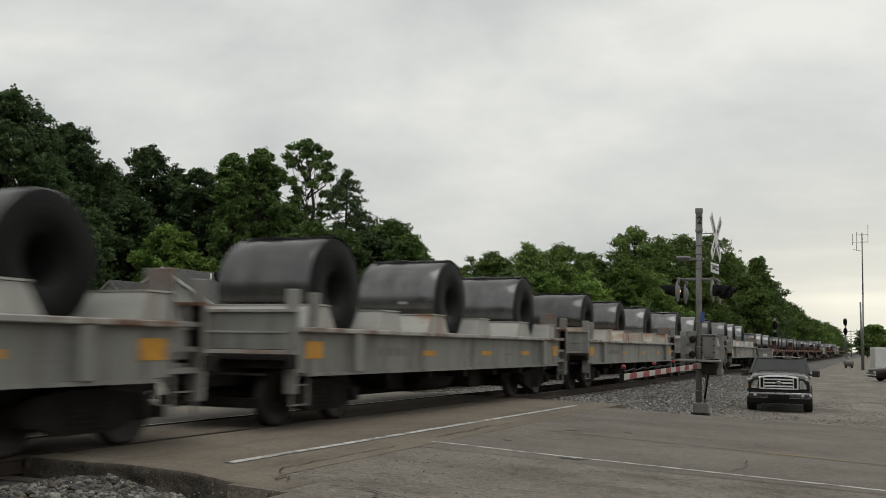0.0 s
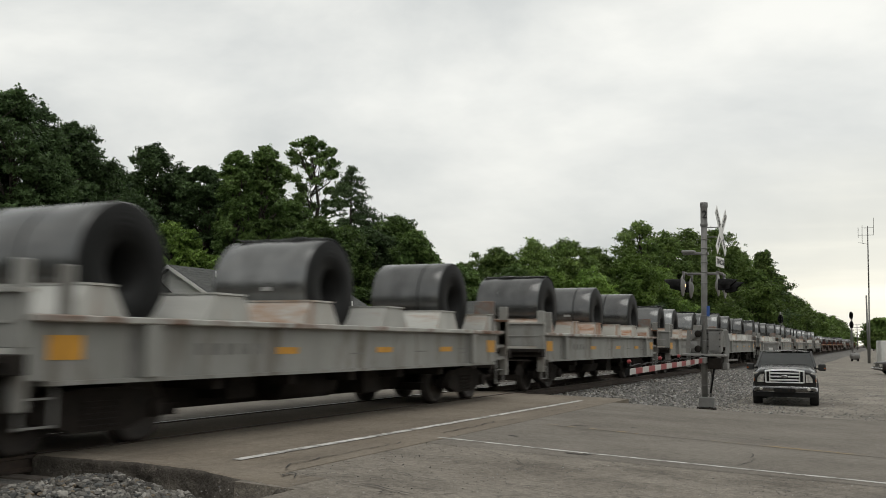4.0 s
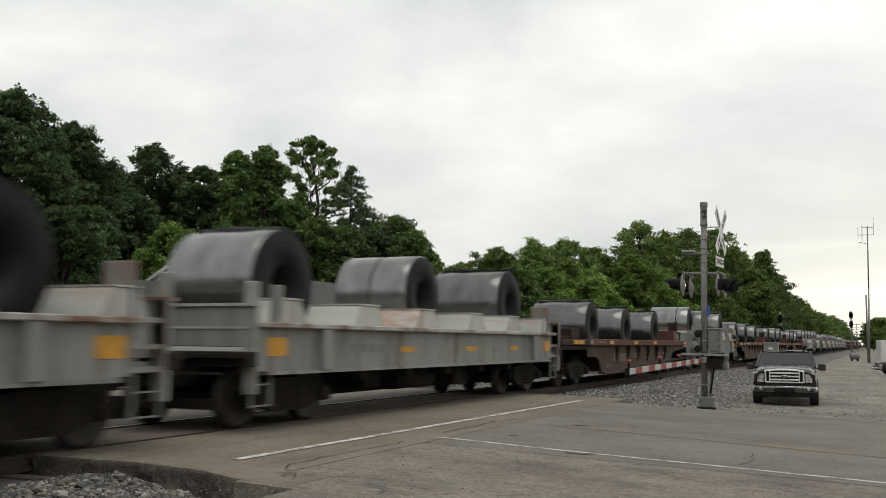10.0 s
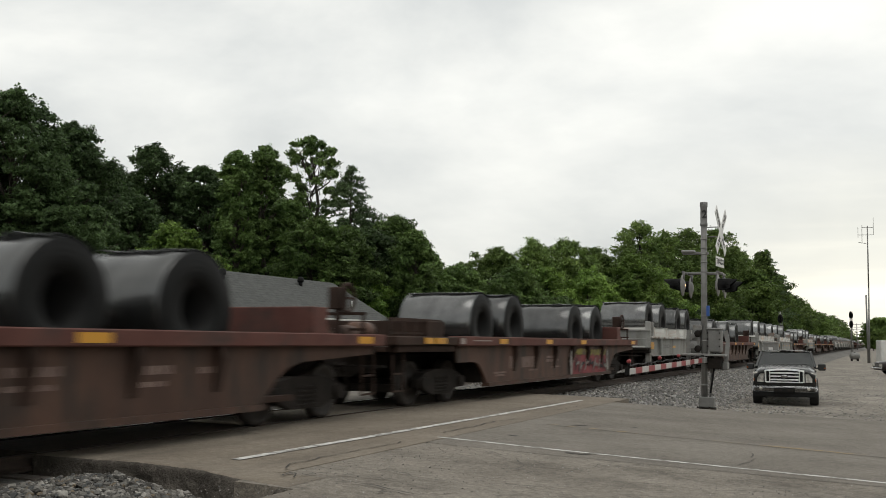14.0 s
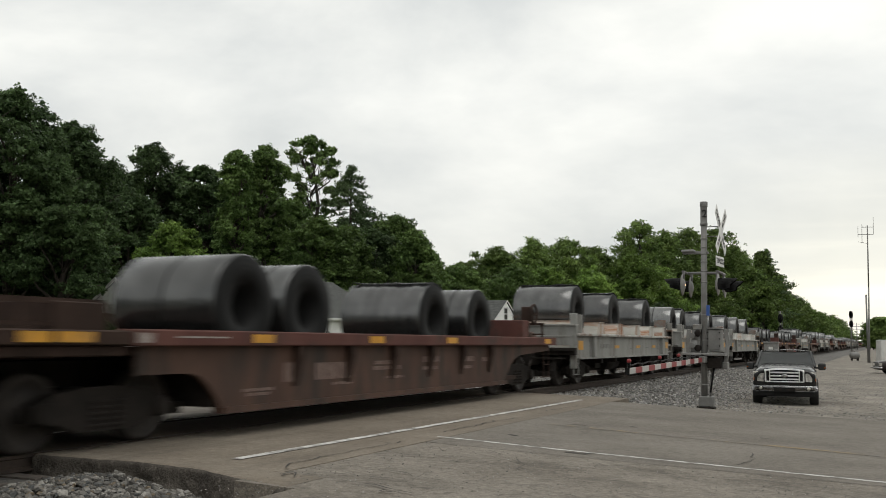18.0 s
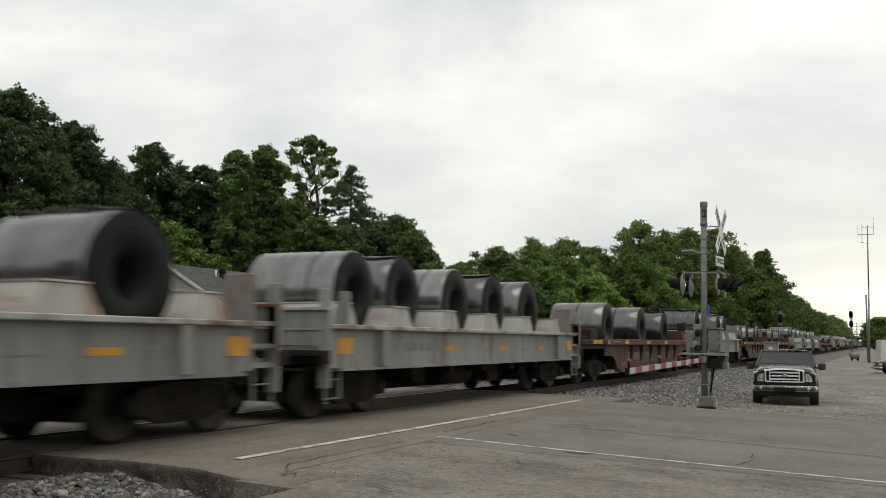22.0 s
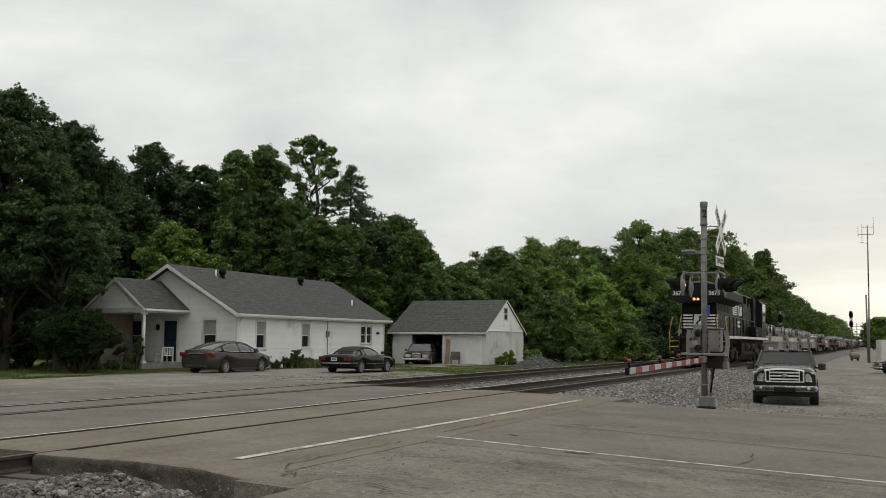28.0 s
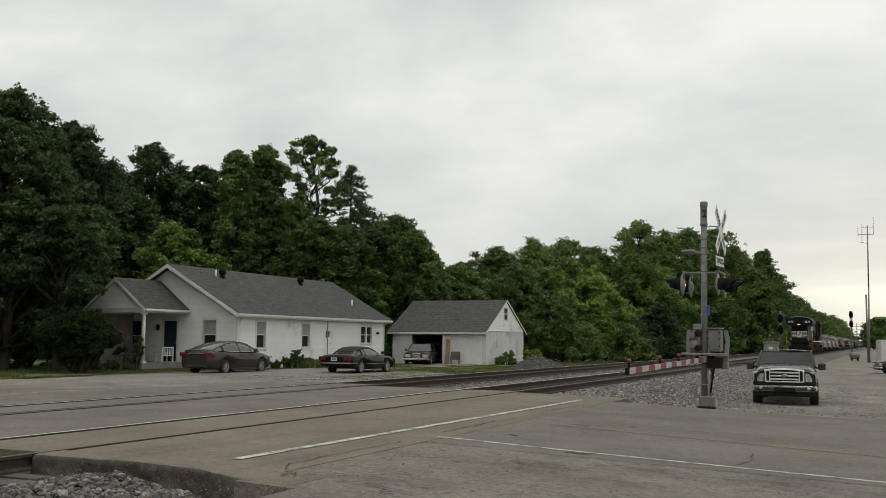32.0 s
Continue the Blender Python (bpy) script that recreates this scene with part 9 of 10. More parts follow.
def conifer(x, y, height, spread, seed, label, count=60000, z0=None, bare=0.12):
    rnd, rng = random.Random(seed), np.random.default_rng(seed)
    e = new("tree")
    bm = B()
    limb(bm, (0, 0, -0.2), (0, 0, height), height * 0.018, 0.02, 0.1, rnd, 9)
    pts, out = [], []
    for i in range(170):
        t = i / 169
        z = height * (bare + (1 - bare) * t ** 0.9)
        rad = spread * (1 - t) ** 0.85 * rnd.uniform(0.45, 1.15) + 0.2
        a = rnd.uniform(0, 6.283)
        tip = Vector((math.cos(a) * rad, math.sin(a) * rad, z + rad * rnd.uniform(-0.4, 0.02)))
        limb(bm, (0, 0, z), tip, 0.05 * (1.15 - t), 0.012, 0.12, rnd, 5)
        for k in range(7):
            s = 0.25 + 0.75 * k / 6
            c = Vector((0, 0, z)).lerp(tip, s)
            out.append((c, (0.12 + rad * 0.12 * (1.2 - s), 0.12 + rad * 0.12 * (1.2 - s), 0.22)))
    part("trunk", bm, M["bark"], e)
    quads_object("crown", leaf_points(rng, [tuple(c) for c, r in out], [r for c, r in out], count, 0.1, 0.7), M["needle"], e, 3)
    e.matrix_basis = pose(x, y, ground_z(x, y) if z0 is None else z0)
    return tagged(e, label, "tree")


# x, y, height, crown radius, leaf tone (d dark, m middle, l light, c conifer), habit
TREES = [
    (-28.1, 32.8, 13.4, 2.1, 'd', 'big'),
    (-31.1, 32.6, 11.7, 2.8, 'd', 'big'),
    (-30.2, 38.5, 13.1, 1.7, 'd', 'big'),
    (-45.5, 62.3, 17.6, 2.1, 'd2', ''),
    (-40.6, 62.7, 15.6, 1.6, 'd2', ''),
    (-46.4, 58.2, 14.8, 2.5, 'd2', ''),
    (-35.4, 60.1, 15.9, 1.0, 'm', ''),
    (-35.0, 63.4, 16.9, 1.1, 'm', ''),
    (-28.9, 61.2, 10.7, 2.0, 'm', ''),
    (-27.6, 63.1, 10.1, 2.3, 'm', ''),
    (-27.4, 67.5, 10.5, 2.2, 'd2', ''),
    (-23.2, 66.2, 10.0, 1.3, 'm', ''),
    (-23.6, 69.6, 8.6, 1.2, 'm', ''),
    (-24.2, 76.9, 8.2, 2.2, 'm', ''),
    (-28.7, 83.7, 8.2, 2.4, 'l', ''),
    (-37.6, 74.1, 20.0, 2.3, 'm', 'open'),
    (-32.4, 72.4, 16.5, 3.2, 'c', ''),
    (-27.5, 71.6, 12.1, 2.1, 'm', ''),
    (-36.2, 65.2, 12.5, 2.5, 'm', ''),
    (-31.1, 69.1, 11.0, 2.8, 'm', ''),
    (-36.8, 54.7, 9.8, 1.8, 'l', ''),
    (-26.3, 64.4, 6.7, 1.8, 'l', ''),
    (-35.8, 57.7, 7.8, 1.4, 'l', ''),
    (-30.9, 86.0, 9.0, 2.5, 'm', ''),
    (-29.9, 91.8, 9.7, 2.7, 'm', ''),
    (-26.1, 91.2, 11.2, 2.8, 'm', ''),
    (-22.0, 90.8, 11.7, 3.6, 'm', ''),
    (-20.2, 95.9, 12.4, 3.0, 'm', ''),
    (-19.8, 87.6, 8.8, 2.7, 'l', ''),
    (-18.8, 101.0, 11.9, 2.7, 'm', ''),
    (-15.4, 87.5, 8.2, 3.1, 'l', ''),
    (-17.3, 116.6, 16.4, 2.9, 'm', ''),
    (-14.5, 100.8, 10.9, 3.0, 'l', ''),
    (-15.5, 124.1, 15.6, 3.3, 'm', ''),
    (-14.3, 131.1, 17.1, 3.2, 'm', ''),
    (-12.3, 142.9, 18.3, 3.3, 'm', ''),
    (-13.0, 104.9, 9.9, 3.1, 'l', ''),
    (-12.5, 165.0, 17.2, 3.3, 'm', ''),
    (-10.1, 182.5, 18.3, 3.3, 'm', 'slim'),
    (-9.6, 199.5, 15.8, 3.3, 'm', ''),
    (-10.0, 243.6, 13.5, 3.8, 'm', ''),
    (-10.2, 266.0, 13.9, 4.0, 'm', ''),
    (-9.8, 290.0, 12.6, 3.9, 'm', ''),
    (-10.4, 322.0, 12.6, 4.2, 'm', ''),
    (-9.7, 358.0, 12.4, 4.6, 'm', ''),
    (-10.5, 400.0, 13.4, 5.0, 'm', ''),
    (-10.0, 450.0, 14.4, 5.6, 'm', ''),
    (-10.0, 500.0, 14.6, 6.0, 'm', ''),
    (-10.0, 580.0, 13.0, 6.5, 'm', ''),
    (-10.5, 222.0, 13.2, 3.4, 'm', ''),
    (-9.6, 186.0, 18.9, 2.9, 'c', ''),
    (6.8, 362.0, 10.4, 4.0, 'm', ''),
    (11.0, 360.0, 9.6, 4.0, 'm', ''),
    (-8.9, 156.0, 13.6, 3.1, 'm', ''),
    (-11.8, 127.1, 13.8, 2.9, 'm', ''),
    (-21.1, 82.7, 8.5, 2.3, 'm', ''),
    (-32.2, 66.5, 9.8, 2.7, 'm', ''),
    (-43.4, 57.6, 13.1, 2.4, 'd2', ''),
    (-44.6, 51.9, 12.5, 2.9, 'm', ''),
    (-48.6, 60.7, 16.1, 1.7, 'd2', ''),
    (-46.0, 66.3, 16.2, 1.7, 'd2', ''),
    (-41.3, 66.3, 14.9, 1.6, 'd2', ''),
    (-40.2, 68.9, 16.6, 1.9, 'm', ''),
    (-35.3, 67.0, 13.3, 1.9, 'm', ''),
    (-32.0, 75.2, 12.1, 1.9, 'm', ''),
]
LEAVES = {"open": 34000, "big": 75000, "slim": 30000}
TONE = {"d2": "leaf_dark", "d": "leaf_dark", "m": "leaf", "l": "leaf_light"}
SAYS = {"d2": "dense dark green tree in the wood behind", "d": "tall dark green broadleaf tree shading the house", "m": "dense dark green tree in the wood behind", "l": "light green young tree at the wood's edge"}
for i, (x, y, hgt, spr, tone, habit) in enumerate(TREES):
    if tone == "c":
        conifer(x, y, hgt, spr * 2.5, 300 + i, "dark spruce with drooping boughs above the wood")
        continue
    far = y > 150
    tree(x, y, hgt, spr * (1.45 if habit != "slim" else 1.0), 100 + i, M["leaf_mid" if tone == "m" and y > 84 else TONE[tone]], SAYS[tone] if habit != "open" else "tall thin-crowned tree with bare twigs on top",
         count=LEAVES[habit] if habit in LEAVES else (42000 if y < 110 else (32000 if not far else 16000)), size=0.1 if habit == "big" else (0.135 if y < 110 else (0.165 if not far else 0.28)), base=0.06 if tone != "d" else 0.1, habit=habit)
# thicket under the trees along the tracks
rng = random.Random(5)
for i in range(34):
    y = 71 + i * 3.3 + i * i * 0.12
    tree(-8.9 - rng.random() * 4.5 - max(0, 80 - y) * 0.25, y, rng.uniform(3.0, 6.0), rng.uniform(1.9, 2.8), 500 + i, M[rng.choice(("leaf", "leaf_mid", "leaf_light", "leaf_dark"))], "tangled green thicket beside the tracks",
         count=16000 if y < 130 else 6000, size=0.11 if y < 130 else 0.24, base=0.02, category="bush", group="thicket along the tracks")
for i in range(16):
    tree(-50 + i * 2.1 + rng.uniform(-1, 1), 66 + i * 1.6 + rng.uniform(-3, 3), rng.uniform(4, 7), rng.uniform(2.2, 3.2), 600 + i, M["leaf_dark" if i % 3 else "leaf"], "dark undergrowth behind the house", count=12000, size=0.13, base=0.02, category="bush", group="undergrowth behind the house")


# ---- far woods: one long bank of foliage closing the view behind the single trees ----
def wood_bank(name, line, height, seed, count, size, material, label):
    rng = np.random.default_rng(seed)
    cs, rs = [], []
    for (x0, y0), (x1, y1) in zip(line, line[1:]):
        L = math.hypot(x1 - x0, y1 - y0)
        for k in range(int(L / 2.2)):
            t = (k + rng.random()) / (L / 2.2)
            x, y = x0 + (x1 - x0) * t, y0 + (y1 - y0) * t
            h = height * rng.uniform(0.65, 1.05)
            z0 = -0.4
            for zz in np.arange(0.6, h, 1.7):
                cs.append((x + rng.normal() * 1.2, y + rng.normal() * 1.2, z0 + zz))
                rs.append((rng.uniform(1.2, 2.1),) * 2 + (rng.uniform(0.9, 1.4),))
    ob = quads_object(name, leaves(rng, cs, rs, count, size, 0.6, 0.4), material)
    return tagged(ob, label, "woods", kind="stuff")


wood_bank("far_woods", [(-95, 70), (-62, 78), (-40, 88), (-27, 104), (-20, 125)], 9.0, 21, 70000, 0.3, M["leaf_dark"], "dark dense woods behind the houses")
wood_bank("far_woods", [(-20, 118), (-15, 150), (-12, 200), (-11, 300), (-10, 420), (-8, 600)], 9.5, 22, 60000, 0.4, M["leaf_mid"], "green woods along the tracks in the distance")
wood_bank("far_woods", [(8.3, 330), (14, 335), (60, 320)], 10.5, 23, 14000, 0.8, M["leaf_mid"], "far green trees beyond the gravel lot")
wood_bank("far_woods", [(-70, 20), (-60, 45), (-50, 62), (-40, 66)], 7.5, 24, 45000, 0.25, M["leaf_dark"], "dark dense woods beside the house")


# unseen leaf bank added behind and beside the camera to block low sky
wood_bank("near_woods", [(-90, 10), (-60, -30), (-10, -48), (50, -40), (85, 10), (75, 90), (55, 200)], 15.0, 25, 34000, 0.7, M["leaf_dark"], "unseen leafy bank added to block low sky")


# ---- planting round the house ----
def shrub(x, y, z, w, h, seed, material, count, size, label, name="shrub", flat=0.55, vase=False, n=14):
    rnd, rng = random.Random(seed), np.random.default_rng(seed)
    e = new(name)
    bm = B()
    cs, rs = [], []
    for i in range(n):
        a = i * 2.4 + rnd.uniform(-0.3, 0.3)
        t = (i + 0.5) / n
        rad = w * 0.8 * math.sqrt(rnd.random())
        if vase:
            rad = w * 0.84 * math.sqrt(rnd.uniform(0.15, 1)) * min(1, 0.32 + 1.3 * t) * min(1, 2.1 * (1.12 - t))
        c = Vector((math.cos(a) * rad, math.sin(a) * rad * 0.8, h * (0.28 + 0.62 * t * (1 - 0.35 * (rad / w) ** 2))))
        limb(bm, (c.x * 0.12, c.y * 0.12, -0.1), c, 0.05, 0.015, 0.1, rnd, 5)
        lr = w * (rnd.uniform(0.14, 0.22) if vase else rnd.uniform(0.2, 0.34))
        for k in range(7):
            d = Vector((rnd.gauss(0, 1), rnd.gauss(0, 1), rnd.gauss(0, 0.8))).normalized() * lr * rnd.uniform(0.5, 1.25)
            cs.append(tuple(c + d))
            r = lr * rnd.uniform(0.3, 0.6)
            rs.append((r, r, r * 0.7))
        cs.append(tuple(c))
        rs.append((lr, lr, lr * 0.8))
    part("stem", bm, M["bark"], e)
    quads_object("foliage", leaves(rng, cs, rs, count, size, flat, 0.3), material, e)
    e.matrix_basis = pose(x, y, z)
    return tagged(e, label, "shrub")


tree(-25.6, 33.6, 9.3, 3.0, 171, M["leaf_dark"], "dark low-branched tree hanging over the porch", count=80000, size=0.08, base=0.4)
shrub(-22.85, 32.2, -0.36, 2.55, 2.85, 41, M["yew"], 80000, 0.05, "large dark evergreen bush before the porch", vase=True, n=46)
shrub(-29.5, 35.5, -0.34, 2.0, 2.6, 43, M["leaf_dark"], 14000, 0.09, "dark shaded bush beside the house")
shrub(-23.75, 36.8, -0.33, 0.42, 1.9, 42, M["leaf"], 3200, 0.045, "leafy climber at the porch post")
for i, (yy, w, h, mt) in enumerate(((42.6, 0.4, 0.7, "leaf"), (43.8, 0.5, 1.0, "leaf"), (44.6, 0.5, 1.6, "leaf_dark"), (45.6, 0.5, 0.9, "leaf"), (46.9, 0.6, 0.75, "leaf_light"), (48.2, 0.6, 0.8, "leaf"), (49.7, 0.6, 0.7, "leaf"), (51.3, 0.6, 0.8, "leaf_dark"), (53.0, 0.6, 0.7, "leaf"), (54.8, 0.6, 0.8, "leaf_light"))):
    shrub(HX + 0.75, yy, -0.36, w * 0.9, h * 0.72, 50 + i, M[mt], 2600, 0.04, "overgrown flower bed plants along the house wall", "flower_bed_plant")
for i in range(4):
    bm = B()
    lathe(bm, [(-0.03, 0.0), (0.0, 0.035), (0.03, 0.0)], "z", 8)
    f = new("rose", mesh_of("rose", bm, M["tail_red"]))
    f.matrix_basis = pose(HX + 0.7 + 0.5 * random.random(), 43.2 + i * 0.35, 0.35 + 0.5 * random.random())
    tagged(f, "small red rose in the flower bed", "flower", "roses by the house wall", "stuff")
for i, (x, y, w, h) in enumerate(((-14.2, 60.9, 0.4, 0.75), (-14.0, 62.0, 0.45, 1.15), (-13.2, 64.6, 0.7, 1.3), (-12.9, 60.0, 0.35, 0.6))):
    shrub(x, y, -0.5, w, h, 70 + i, M["leaf_light"], 1300, 0.08, "light green sapling scrub beside the garage", "scrub")
for i in range(11):
    shrub(HX - 6.9 + i * 0.37, HY - 3.75 - 0.25 * (i % 3), -0.33, 0.32, 0.35 + 0.2 * ((i * 7) % 5) / 4, 90 + i, M["leaf_dark" if i % 2 else "leaf"], 900, 0.04, "low green plants along the porch", "porch_plant")
shrub(-22.6, 59.4, -0.42, 0.7, 2.2, 81, M["leaf"], 2200, 0.09, "green shrub between house and garage")


# soil under the lawn and the weeds
for x0, x1, y0, y1 in ((-60, -20.4, 24.6, 40.0), (-60, -24.2, 40.0, 75), (-13.9, -8.35, 40, 58), (-20.4, -17.2, 44, 57), (-13.0, -8.35, 58, 140)):
    tagged(sheet("lawn_soil", [x0 + (x1 - x0) * i / 14 for i in range(15)], [y0 + (y1 - y0) * i / 16 for i in range(17)], lambda x, y: ground_z(x, y) + 0.012 + 0.02 * noise.noise((x * 0.8, y * 0.8, 3)), M["turf"]), "patchy green turf and bare soil", "lawn")


# ---- grass ----
def grass(name, boxes, count, h, seed, material, label):
    """Blades in tufts over patches of ground."""
    rng = np.random.default_rng(seed)
    area = np.array([(b[1] - b[0]) * (b[3] - b[2]) * b[4] for b in boxes])
    which = rng.choice(len(boxes), count // 7, p=area / area.sum())
    bx = np.array(boxes)[which]
    cx = bx[:, 0] + (bx[:, 1] - bx[:, 0]) * rng.random(len(bx))
    cy = bx[:, 2] + (bx[:, 3] - bx[:, 2]) * rng.random(len(bx))
    keep = np.array([noise.noise((a * 0.35, b * 0.35, seed)) > -0.28 for a, b in zip(cx, cy)])
    cx, cy = cx[keep], cy[keep]
    cz = np.array([ground_z(a, b) for a, b in zip(cx, cy)]) - 0.02
    c = np.repeat(np.stack([cx, cy, cz], 1), 7, axis=0)
    n = len(c)
    c[:, :2] += rng.normal(size=(n, 2)) * 0.07
    a = rng.random(n) * 2 * np.pi
    hh = h * rng.uniform(0.35, 1.3, n) * np.repeat(rng.uniform(0.6, 1.25, len(cx)), 7)
    w = 0.008 + 0.012 * rng.random(n) + h * 0.03
    d = np.stack([np.cos(a), np.sin(a), np.zeros(n)], 1)
    t = np.stack([-np.sin(a), np.cos(a), np.zeros(n)], 1)
    up = np.array((0, 0, 1.0))
    v = np.empty((n, 4, 3))
    v[:, 0] = c - t * w[:, None]
    v[:, 1] = c + t * w[:, None]
    v[:, 2] = c + t * w[:, None] * 0.5 + up * hh[:, None] + d * (hh * 0.45)[:, None]
    v[:, 3] = c - t * w[:, None] * 0.5 + up * hh[:, None] + d * (hh * 0.45)[:, None]
    ob = quads_object(name, v.reshape(-1, 3), material)
    return tagged(ob, label, "grass", kind="stuff")


grass("lawn", [(-36, -20.6, 30.0, 40.2, 1.0), (-40, -19.8, 24.3, 30, 1.3), (-27.5, -21, 36, 39.5, 0.6)], 120000, 0.07, 31, M["grass"], "short green lawn before the house")
grass("weeds", [(-14.6, -8.6, 43.5, 59.5, 1.0), (-12.6, -8.3, 35.0, 44, 0.8), (-20.2, -18.6, 40, 56.5, 1.2), (-16.5, -13.5, 45, 50, 0.5), (-19.0, -14.0, 50, 56.0, 0.7), (-16.0, -11, 32, 37, 0.25)], 90000, 0.055, 32, M["grass"], "patchy green weeds between tracks and yard")
grass("weeds", [(-19.6, -18.7, 44.5, 53.5, 1.0), (-18.9, -18.3, 48.0, 52.5, 0.7)], 7000, 0.34, 34, M["grass"], "tall pale weeds along the house wall")
grass("weeds", [(-12, -8.4, 59, 120, 1.0)], 9000, 0.16, 33, M["grass"], "tall weeds beside the tracks")


# ---- crushed stone ----
def stones(name, spots, seed, material, label):
    """spots: (x, y, z, size). Each stone is a squashed, cut lump."""
    rng = np.random.default_rng(seed)
    cor = [(a, b, c) for a in (-1, 1) for b in (-1, 1) for c in (-1, 1)]
    base = np.array([(1, 0, 0), (-1, 0, 0), (0, 1, 0), (0, -1, 0), (0, 0, 1), (0, 0, -1)] + [tuple(0.64 * q for q in c) for c in cor], float)
    tri = []
    for k, (ax, sg) in enumerate(((0, 1), (0, -1), (1, 1), (1, -1), (2, 1), (2, -1))):
        ring = [i for i, c in enumerate(cor) if c[ax] == sg]
        ring = [ring[0], ring[1], ring[3], ring[2]]
        tri += [(k, 6 + ring[q], 6 + ring[(q + 1) % 4]) for q in range(4)]
    n = len(spots)
    sp = np.array(spots)
    v = np.repeat(base[None], n, 0) * rng.uniform(0.62, 1.15, (n, 14, 1)) + rng.normal(size=(n, 14, 3)) * 0.12
    a = rng.normal(size=(n, 3, 3))
    q, _ = np.linalg.qr(a)
    v = np.einsum("nij,nkj->nki", q, v) * sp[:, None, 3:4] * rng.uniform(0.55, 1.2, (n, 1, 3)) * np.array((1, 1, 0.8)) + sp[:, None, :3]
    faces = np.array(tri)[None] + (np.arange(n) * 14)[:, None, None]
    me = bpy.data.meshes.new(name)
    me.from_pydata(v.reshape(-1, 3).tolist(), [], faces.reshape(-1, 3).tolist())
    me.materials.append(material)
    return tagged(new(name, me), label, "ballast stones", kind="stuff")


rs_ = np.random.default_rng(77)


def bed_z(x):
    return lerp_profile(x, BED)


spots = []
for i in range(9000):
    y = 22.3 + 34 * rs_.random() ** 1.5
    x = 0.9 + 3.6 * rs_.random()
    spots.append((x, y, max(bed_z(x), ground_z(x, y) if x > 3.3 else -9) + 0.01, rs_.uniform(0.025, 0.06)))
for i in range(5000):
    y = 21.6 + 26 * rs_.random() ** 1.4
    x = 3.4 + abs(rs_.normal()) * 1.6
    if y < 22.3 and x < 3.6:
        continue
    spots.append((x, y, ground_z(x, y) + 0.004, rs_.uniform(0.012, 0.04)))
for i in range(3500):
    y = 22.6 + 30 * rs_.random() ** 1.4
    x = -7.5 + 7.0 * rs_.random()
    spots.append((x, y, bed_z(x) + 0.01, rs_.uniform(0.025, 0.05)))
stones("ballast_stones", spots, 5, M["stone"], "loose grey crushed stone on the track bed")
spots = []
def pile_z(x, y):
    """Ballast heaped against the broken edge of the crossing."""
    return float(np.interp(x, (0.6, 1.25, 1.4, 2.0, 2.9, 3.4, 3.9), (-0.42, -0.38, -0.22, -0.17, -0.31, -0.45, -0.62))) - max(0, 6.6 - y) * 0.06


tagged(sheet("ballast_pile", [0.5 + 0.2 * i for i in range(18)], [4.5 + 0.2 * i for i in range(16)], pile_z, M["ballast"]), "crushed stone heaped below the asphalt edge", "ballast")
for i in range(4600):
    y = 4.8 + 2.86 * rs_.random() ** 0.6
    x = 0.95 + 2.75 * rs_.random()
    if x > 1.36 or y > 7.42:
        spots.append((x, y, pile_z(x, y) + 0.01 + 0.03 * rs_.random(), rs_.uniform(0.02, 0.046)))
stones("ballast_stones", spots, 6, M["stone_mixed"], "loose pale crushed stone below the broken asphalt")
spots = []
for i in range(2600):
    x, y = rs_.uniform(3.6, 9.5), rs_.uniform(5.5, 11.4)
    spots.append((x, y, road_z(x) + 0.0, rs_.uniform(0.003, 0.009)))
for i in range(2600):
    x, y = rs_.uniform(5.0, 12), rs_.uniform(20.6, 27)
    spots.append((x, y, ground_z(x, y), rs_.uniform(0.008, 0.025)))
for i in range(9000):
    y = 23 + 60 * rs_.random() ** 1.8
    x = 4.6 + (4 + y * 0.13) * rs_.random()
    spots.append((x, y, ground_z(x, y), rs_.uniform(0.01, 0.034)))
stones("loose_grit", spots, 7, M["stone"], "fine loose grit on the asphalt")


spots = []
for v in hp.data.vertices:
    if v.co.z > -0.12:
        for k in range(3):
            spots.append((-10.25 + v.co.x + rs_.uniform(-0.08, 0.08), 57.0 + v.co.y + rs_.uniform(-0.08, 0.08), -0.5 + v.co.z + 0.01, rs_.uniform(0.025, 0.07)))
stones("gravel_stones", spots, 8, M["spoil"], "dark crushed stone on the gravel heap")


# ---- cracks and patches in the asphalt ----
def crack(pts, width, seed):
    rnd = random.Random(seed)
    path = []
    for (x0, y0), (x1, y1) in zip(pts, pts[1:]):
        n = max(2, int(math.hypot(x1 - x0, y1 - y0) / 0.12))
        for k in range(n):
            t = k / n
            path.append((x0 + (x1 - x0) * t + rnd.gauss(0, 0.025), y0 + (y1 - y0) * t + rnd.gauss(0, 0.025)))
    vs, fs = [], []
    for i, (x, y) in enumerate(path):
        a = path[min(i + 1, len(path) - 1)]
        b = path[max(i - 1, 0)]
        dx, dy = a[0] - b[0], a[1] - b[1]
        L = math.hypot(dx, dy) or 1
        w = width * rnd.uniform(0.3, 1.3)
        z = (road_z(x) if x > 3.6 else -0.008 - 0.0194 * (x - 0.83)) + 0.005
        if x > 3.55 and y < 11.4:
            z += 0.012
        vs += [(x - dy / L * w, y + dx / L * w, z), (x + dy / L * w, y - dx / L * w, z)]
        if i:
            k = len(vs) - 4
            fs.append((k, k + 1, k + 3, k + 2))
    return tagged(raw("road_crack", vs, fs, M["crack"]), "dark ragged crack in the asphalt", "road crack", kind="structure")


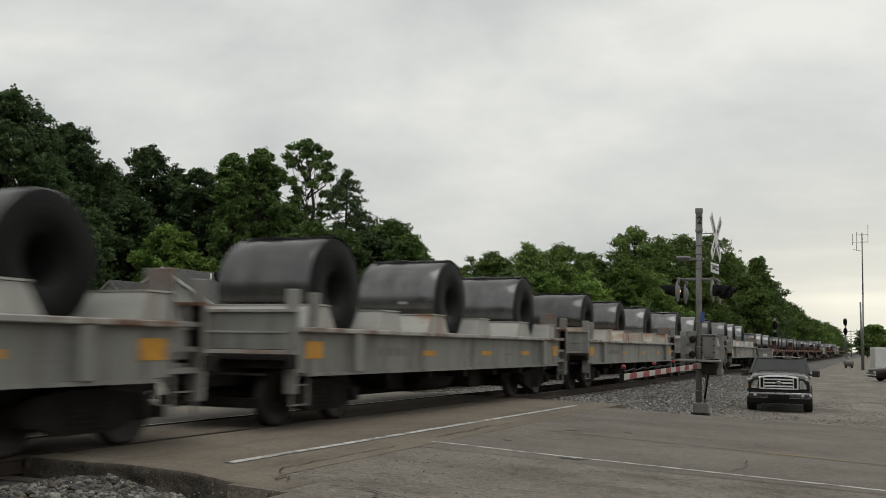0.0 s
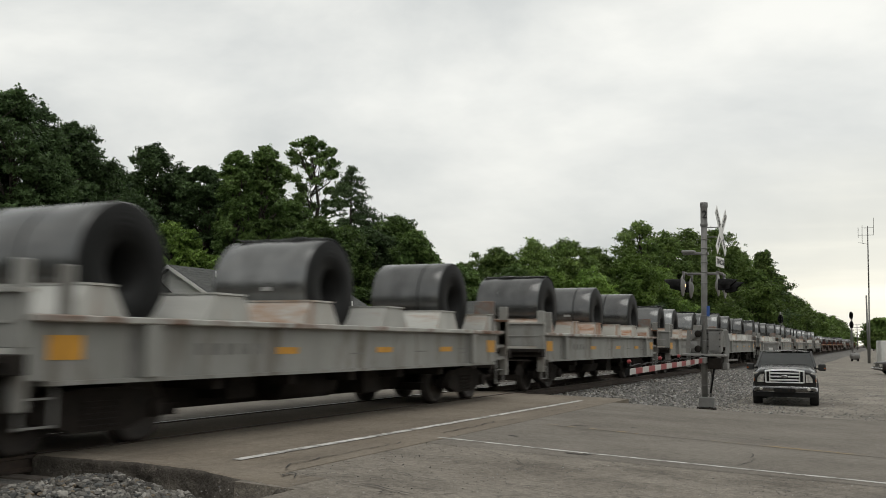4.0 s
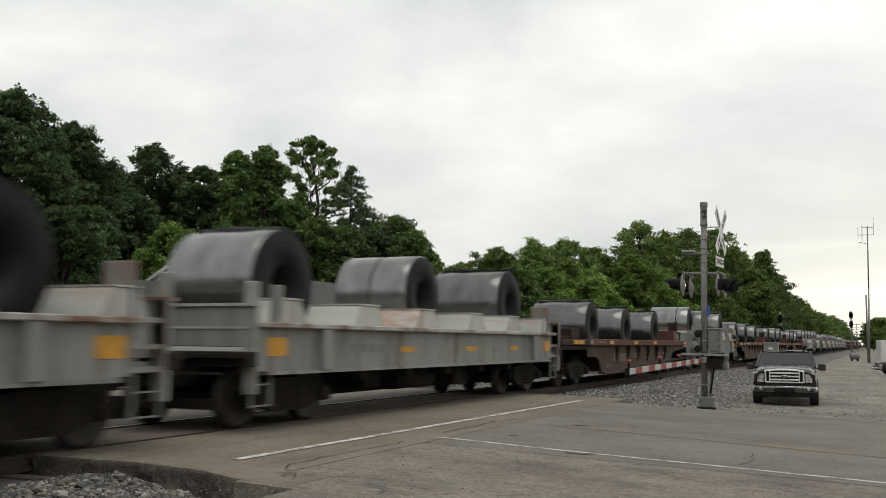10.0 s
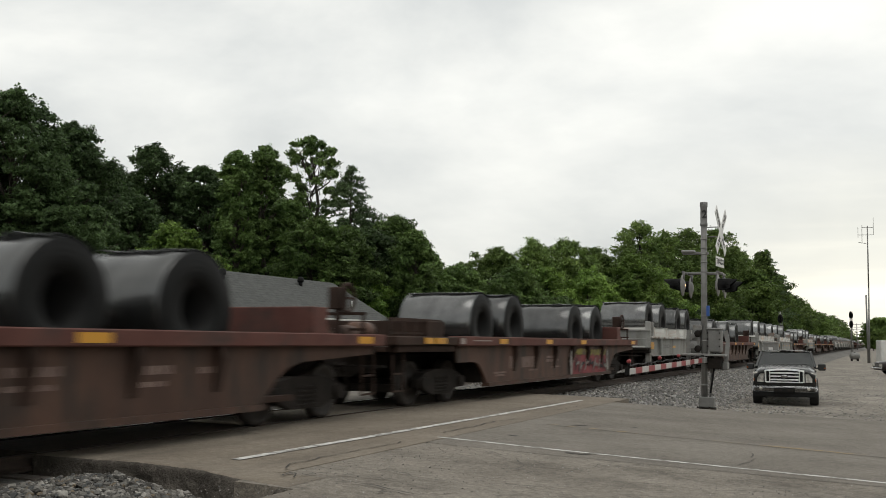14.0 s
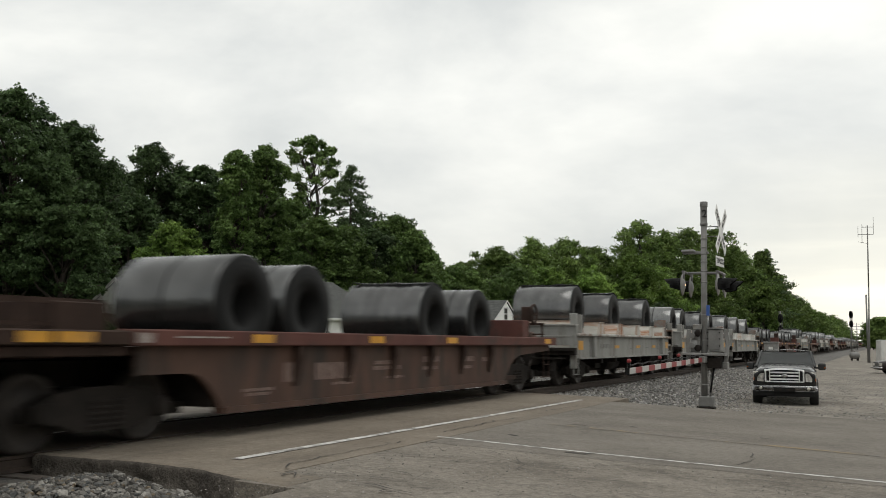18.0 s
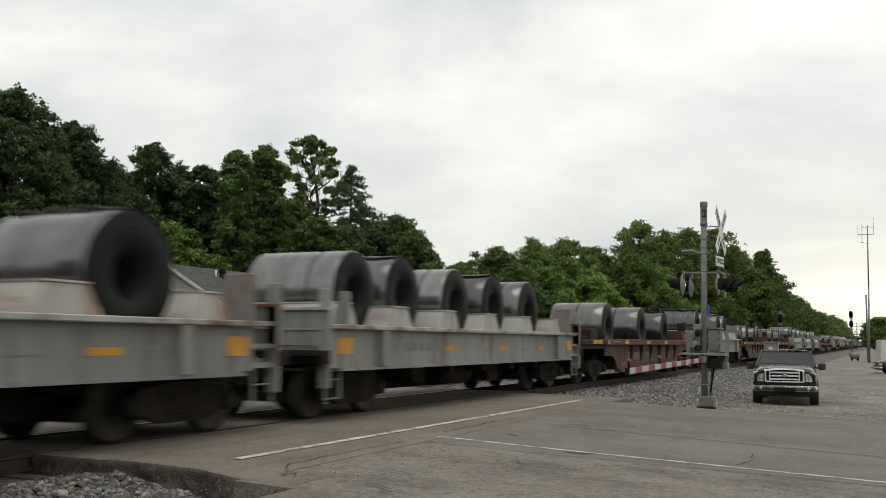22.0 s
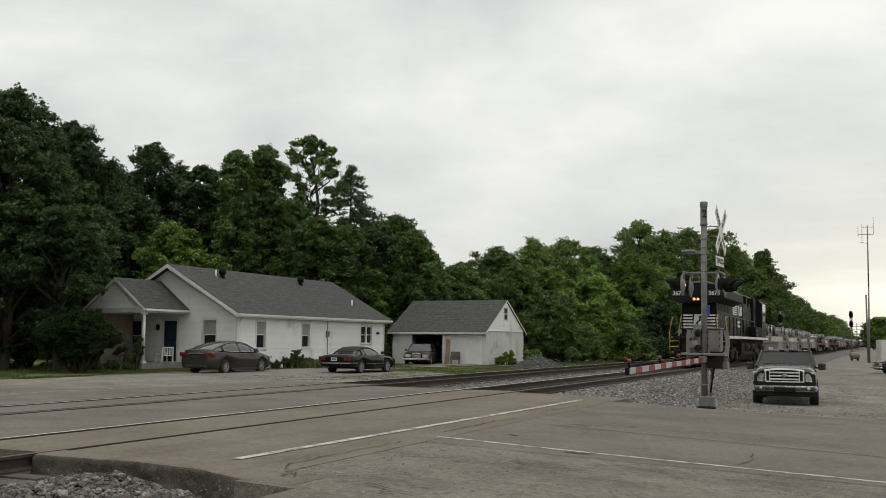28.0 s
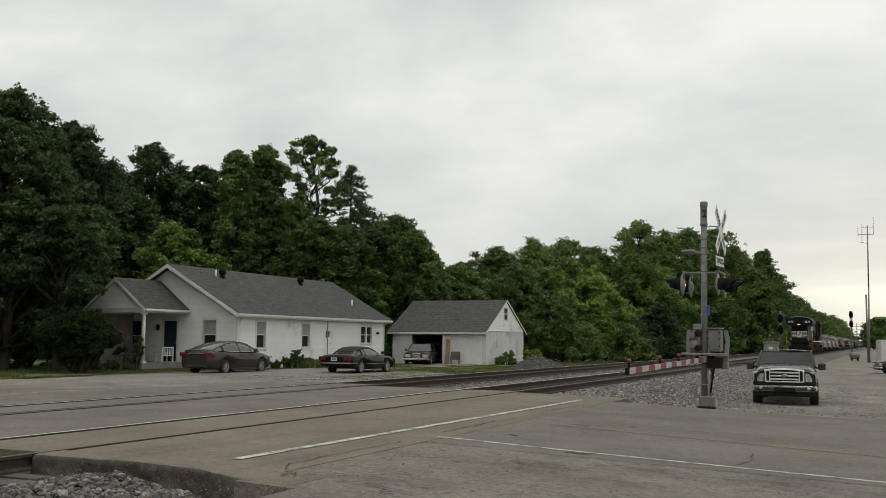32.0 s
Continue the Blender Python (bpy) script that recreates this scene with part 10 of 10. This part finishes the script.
M["crack"] = mat("dark_crack", (0.045, 0.04, 0.035), 0.95, 0, 0.25)
CR = random.Random(9)
crack([(3.54, 8.24), (3.38, 8.69), (3.38, 9.13), (3.36, 9.65), (3.36, 10.17), (3.39, 10.69), (3.36, 11.36)], 0.009, 1)
crack([(3.28, 12.6), (3.34, 13.07), (3.34, 13.95), (3.31, 14.75), (3.41, 15.55)], 0.012, 2)
crack([(3.71, 9.8), (4.02, 10.04), (4.35, 10.23), (4.62, 10.43)], 0.011, 3)
crack([(3.9, 7.97), (3.94, 8.32), (4.22, 8.39), (4.6, 8.37), (4.93, 8.56)], 0.008, 4)
crack([(4.27, 8.08), (4.53, 8.06), (4.84, 7.93), (5.1, 7.85), (5.33, 7.83)], 0.012, 5)
crack([(5.35, 11.78), (5.59, 11.71), (5.74, 11.92)], 0.05, 6)
crack([(4.4, 15.18), (4.81, 15.4)], 0.06, 7)
crack([(5.23, 15.64), (5.44, 15.63)], 0.07, 8)
crack([(7.33, 13.56), (7.48, 12.86), (7.48, 12.34), (7.37, 11.89)], 0.009, 9)
crack([(4.64, 11.09), (4.98, 10.76), (5.38, 10.21), (5.45, 9.65)], 0.006, 10)
crack([(3.27, 17.17), (3.34, 17.97), (3.43, 19.22)], 0.012, 11)
crack([(3.77, 9.11), (3.81, 9.2)], 0.03, 12)
crack([(3.78, 7.87), (3.72, 8.12), (3.83, 8.04), (3.99, 7.75)], 0.016, 13)
crack([(4.86, 7.8), (4.98, 7.75), (5.03, 7.83)], 0.02, 14)
crack([(6.81, 10.77), (7.51, 10.85), (8.3, 10.84)], 0.01, 15)
crack([(4.16, 12.99), (4.46, 12.95)], 0.05, 16)
crack([(7.3, 15.58), (7.55, 15.44)], 0.02, 17)
for i in range(16):
    x, y = CR.uniform(4, 9), CR.uniform(7.2, 11.2)
    a = CR.uniform(-0.5, 0.5)
    pts = [(x, y)]
    for k in range(CR.randrange(3, 7)):
        a += CR.uniform(-0.6, 0.6)
        x, y = x + math.cos(a) * 0.45, y + math.sin(a) * 0.45
        pts.append((x, min(y, 11.3)))
    crack(pts, CR.uniform(0.003, 0.007), 20 + i)


def motions():
    """The train and its load run along the near track at a steady pace."""
    for ob, x, y, z in MOVING:
        walk(ob, [(0.0, pose(x, y, z)), (16.0, pose(x, y + 16.0 * SPEED, z)), (32.0, pose(x, y + 32.0 * SPEED, z))])


motions()
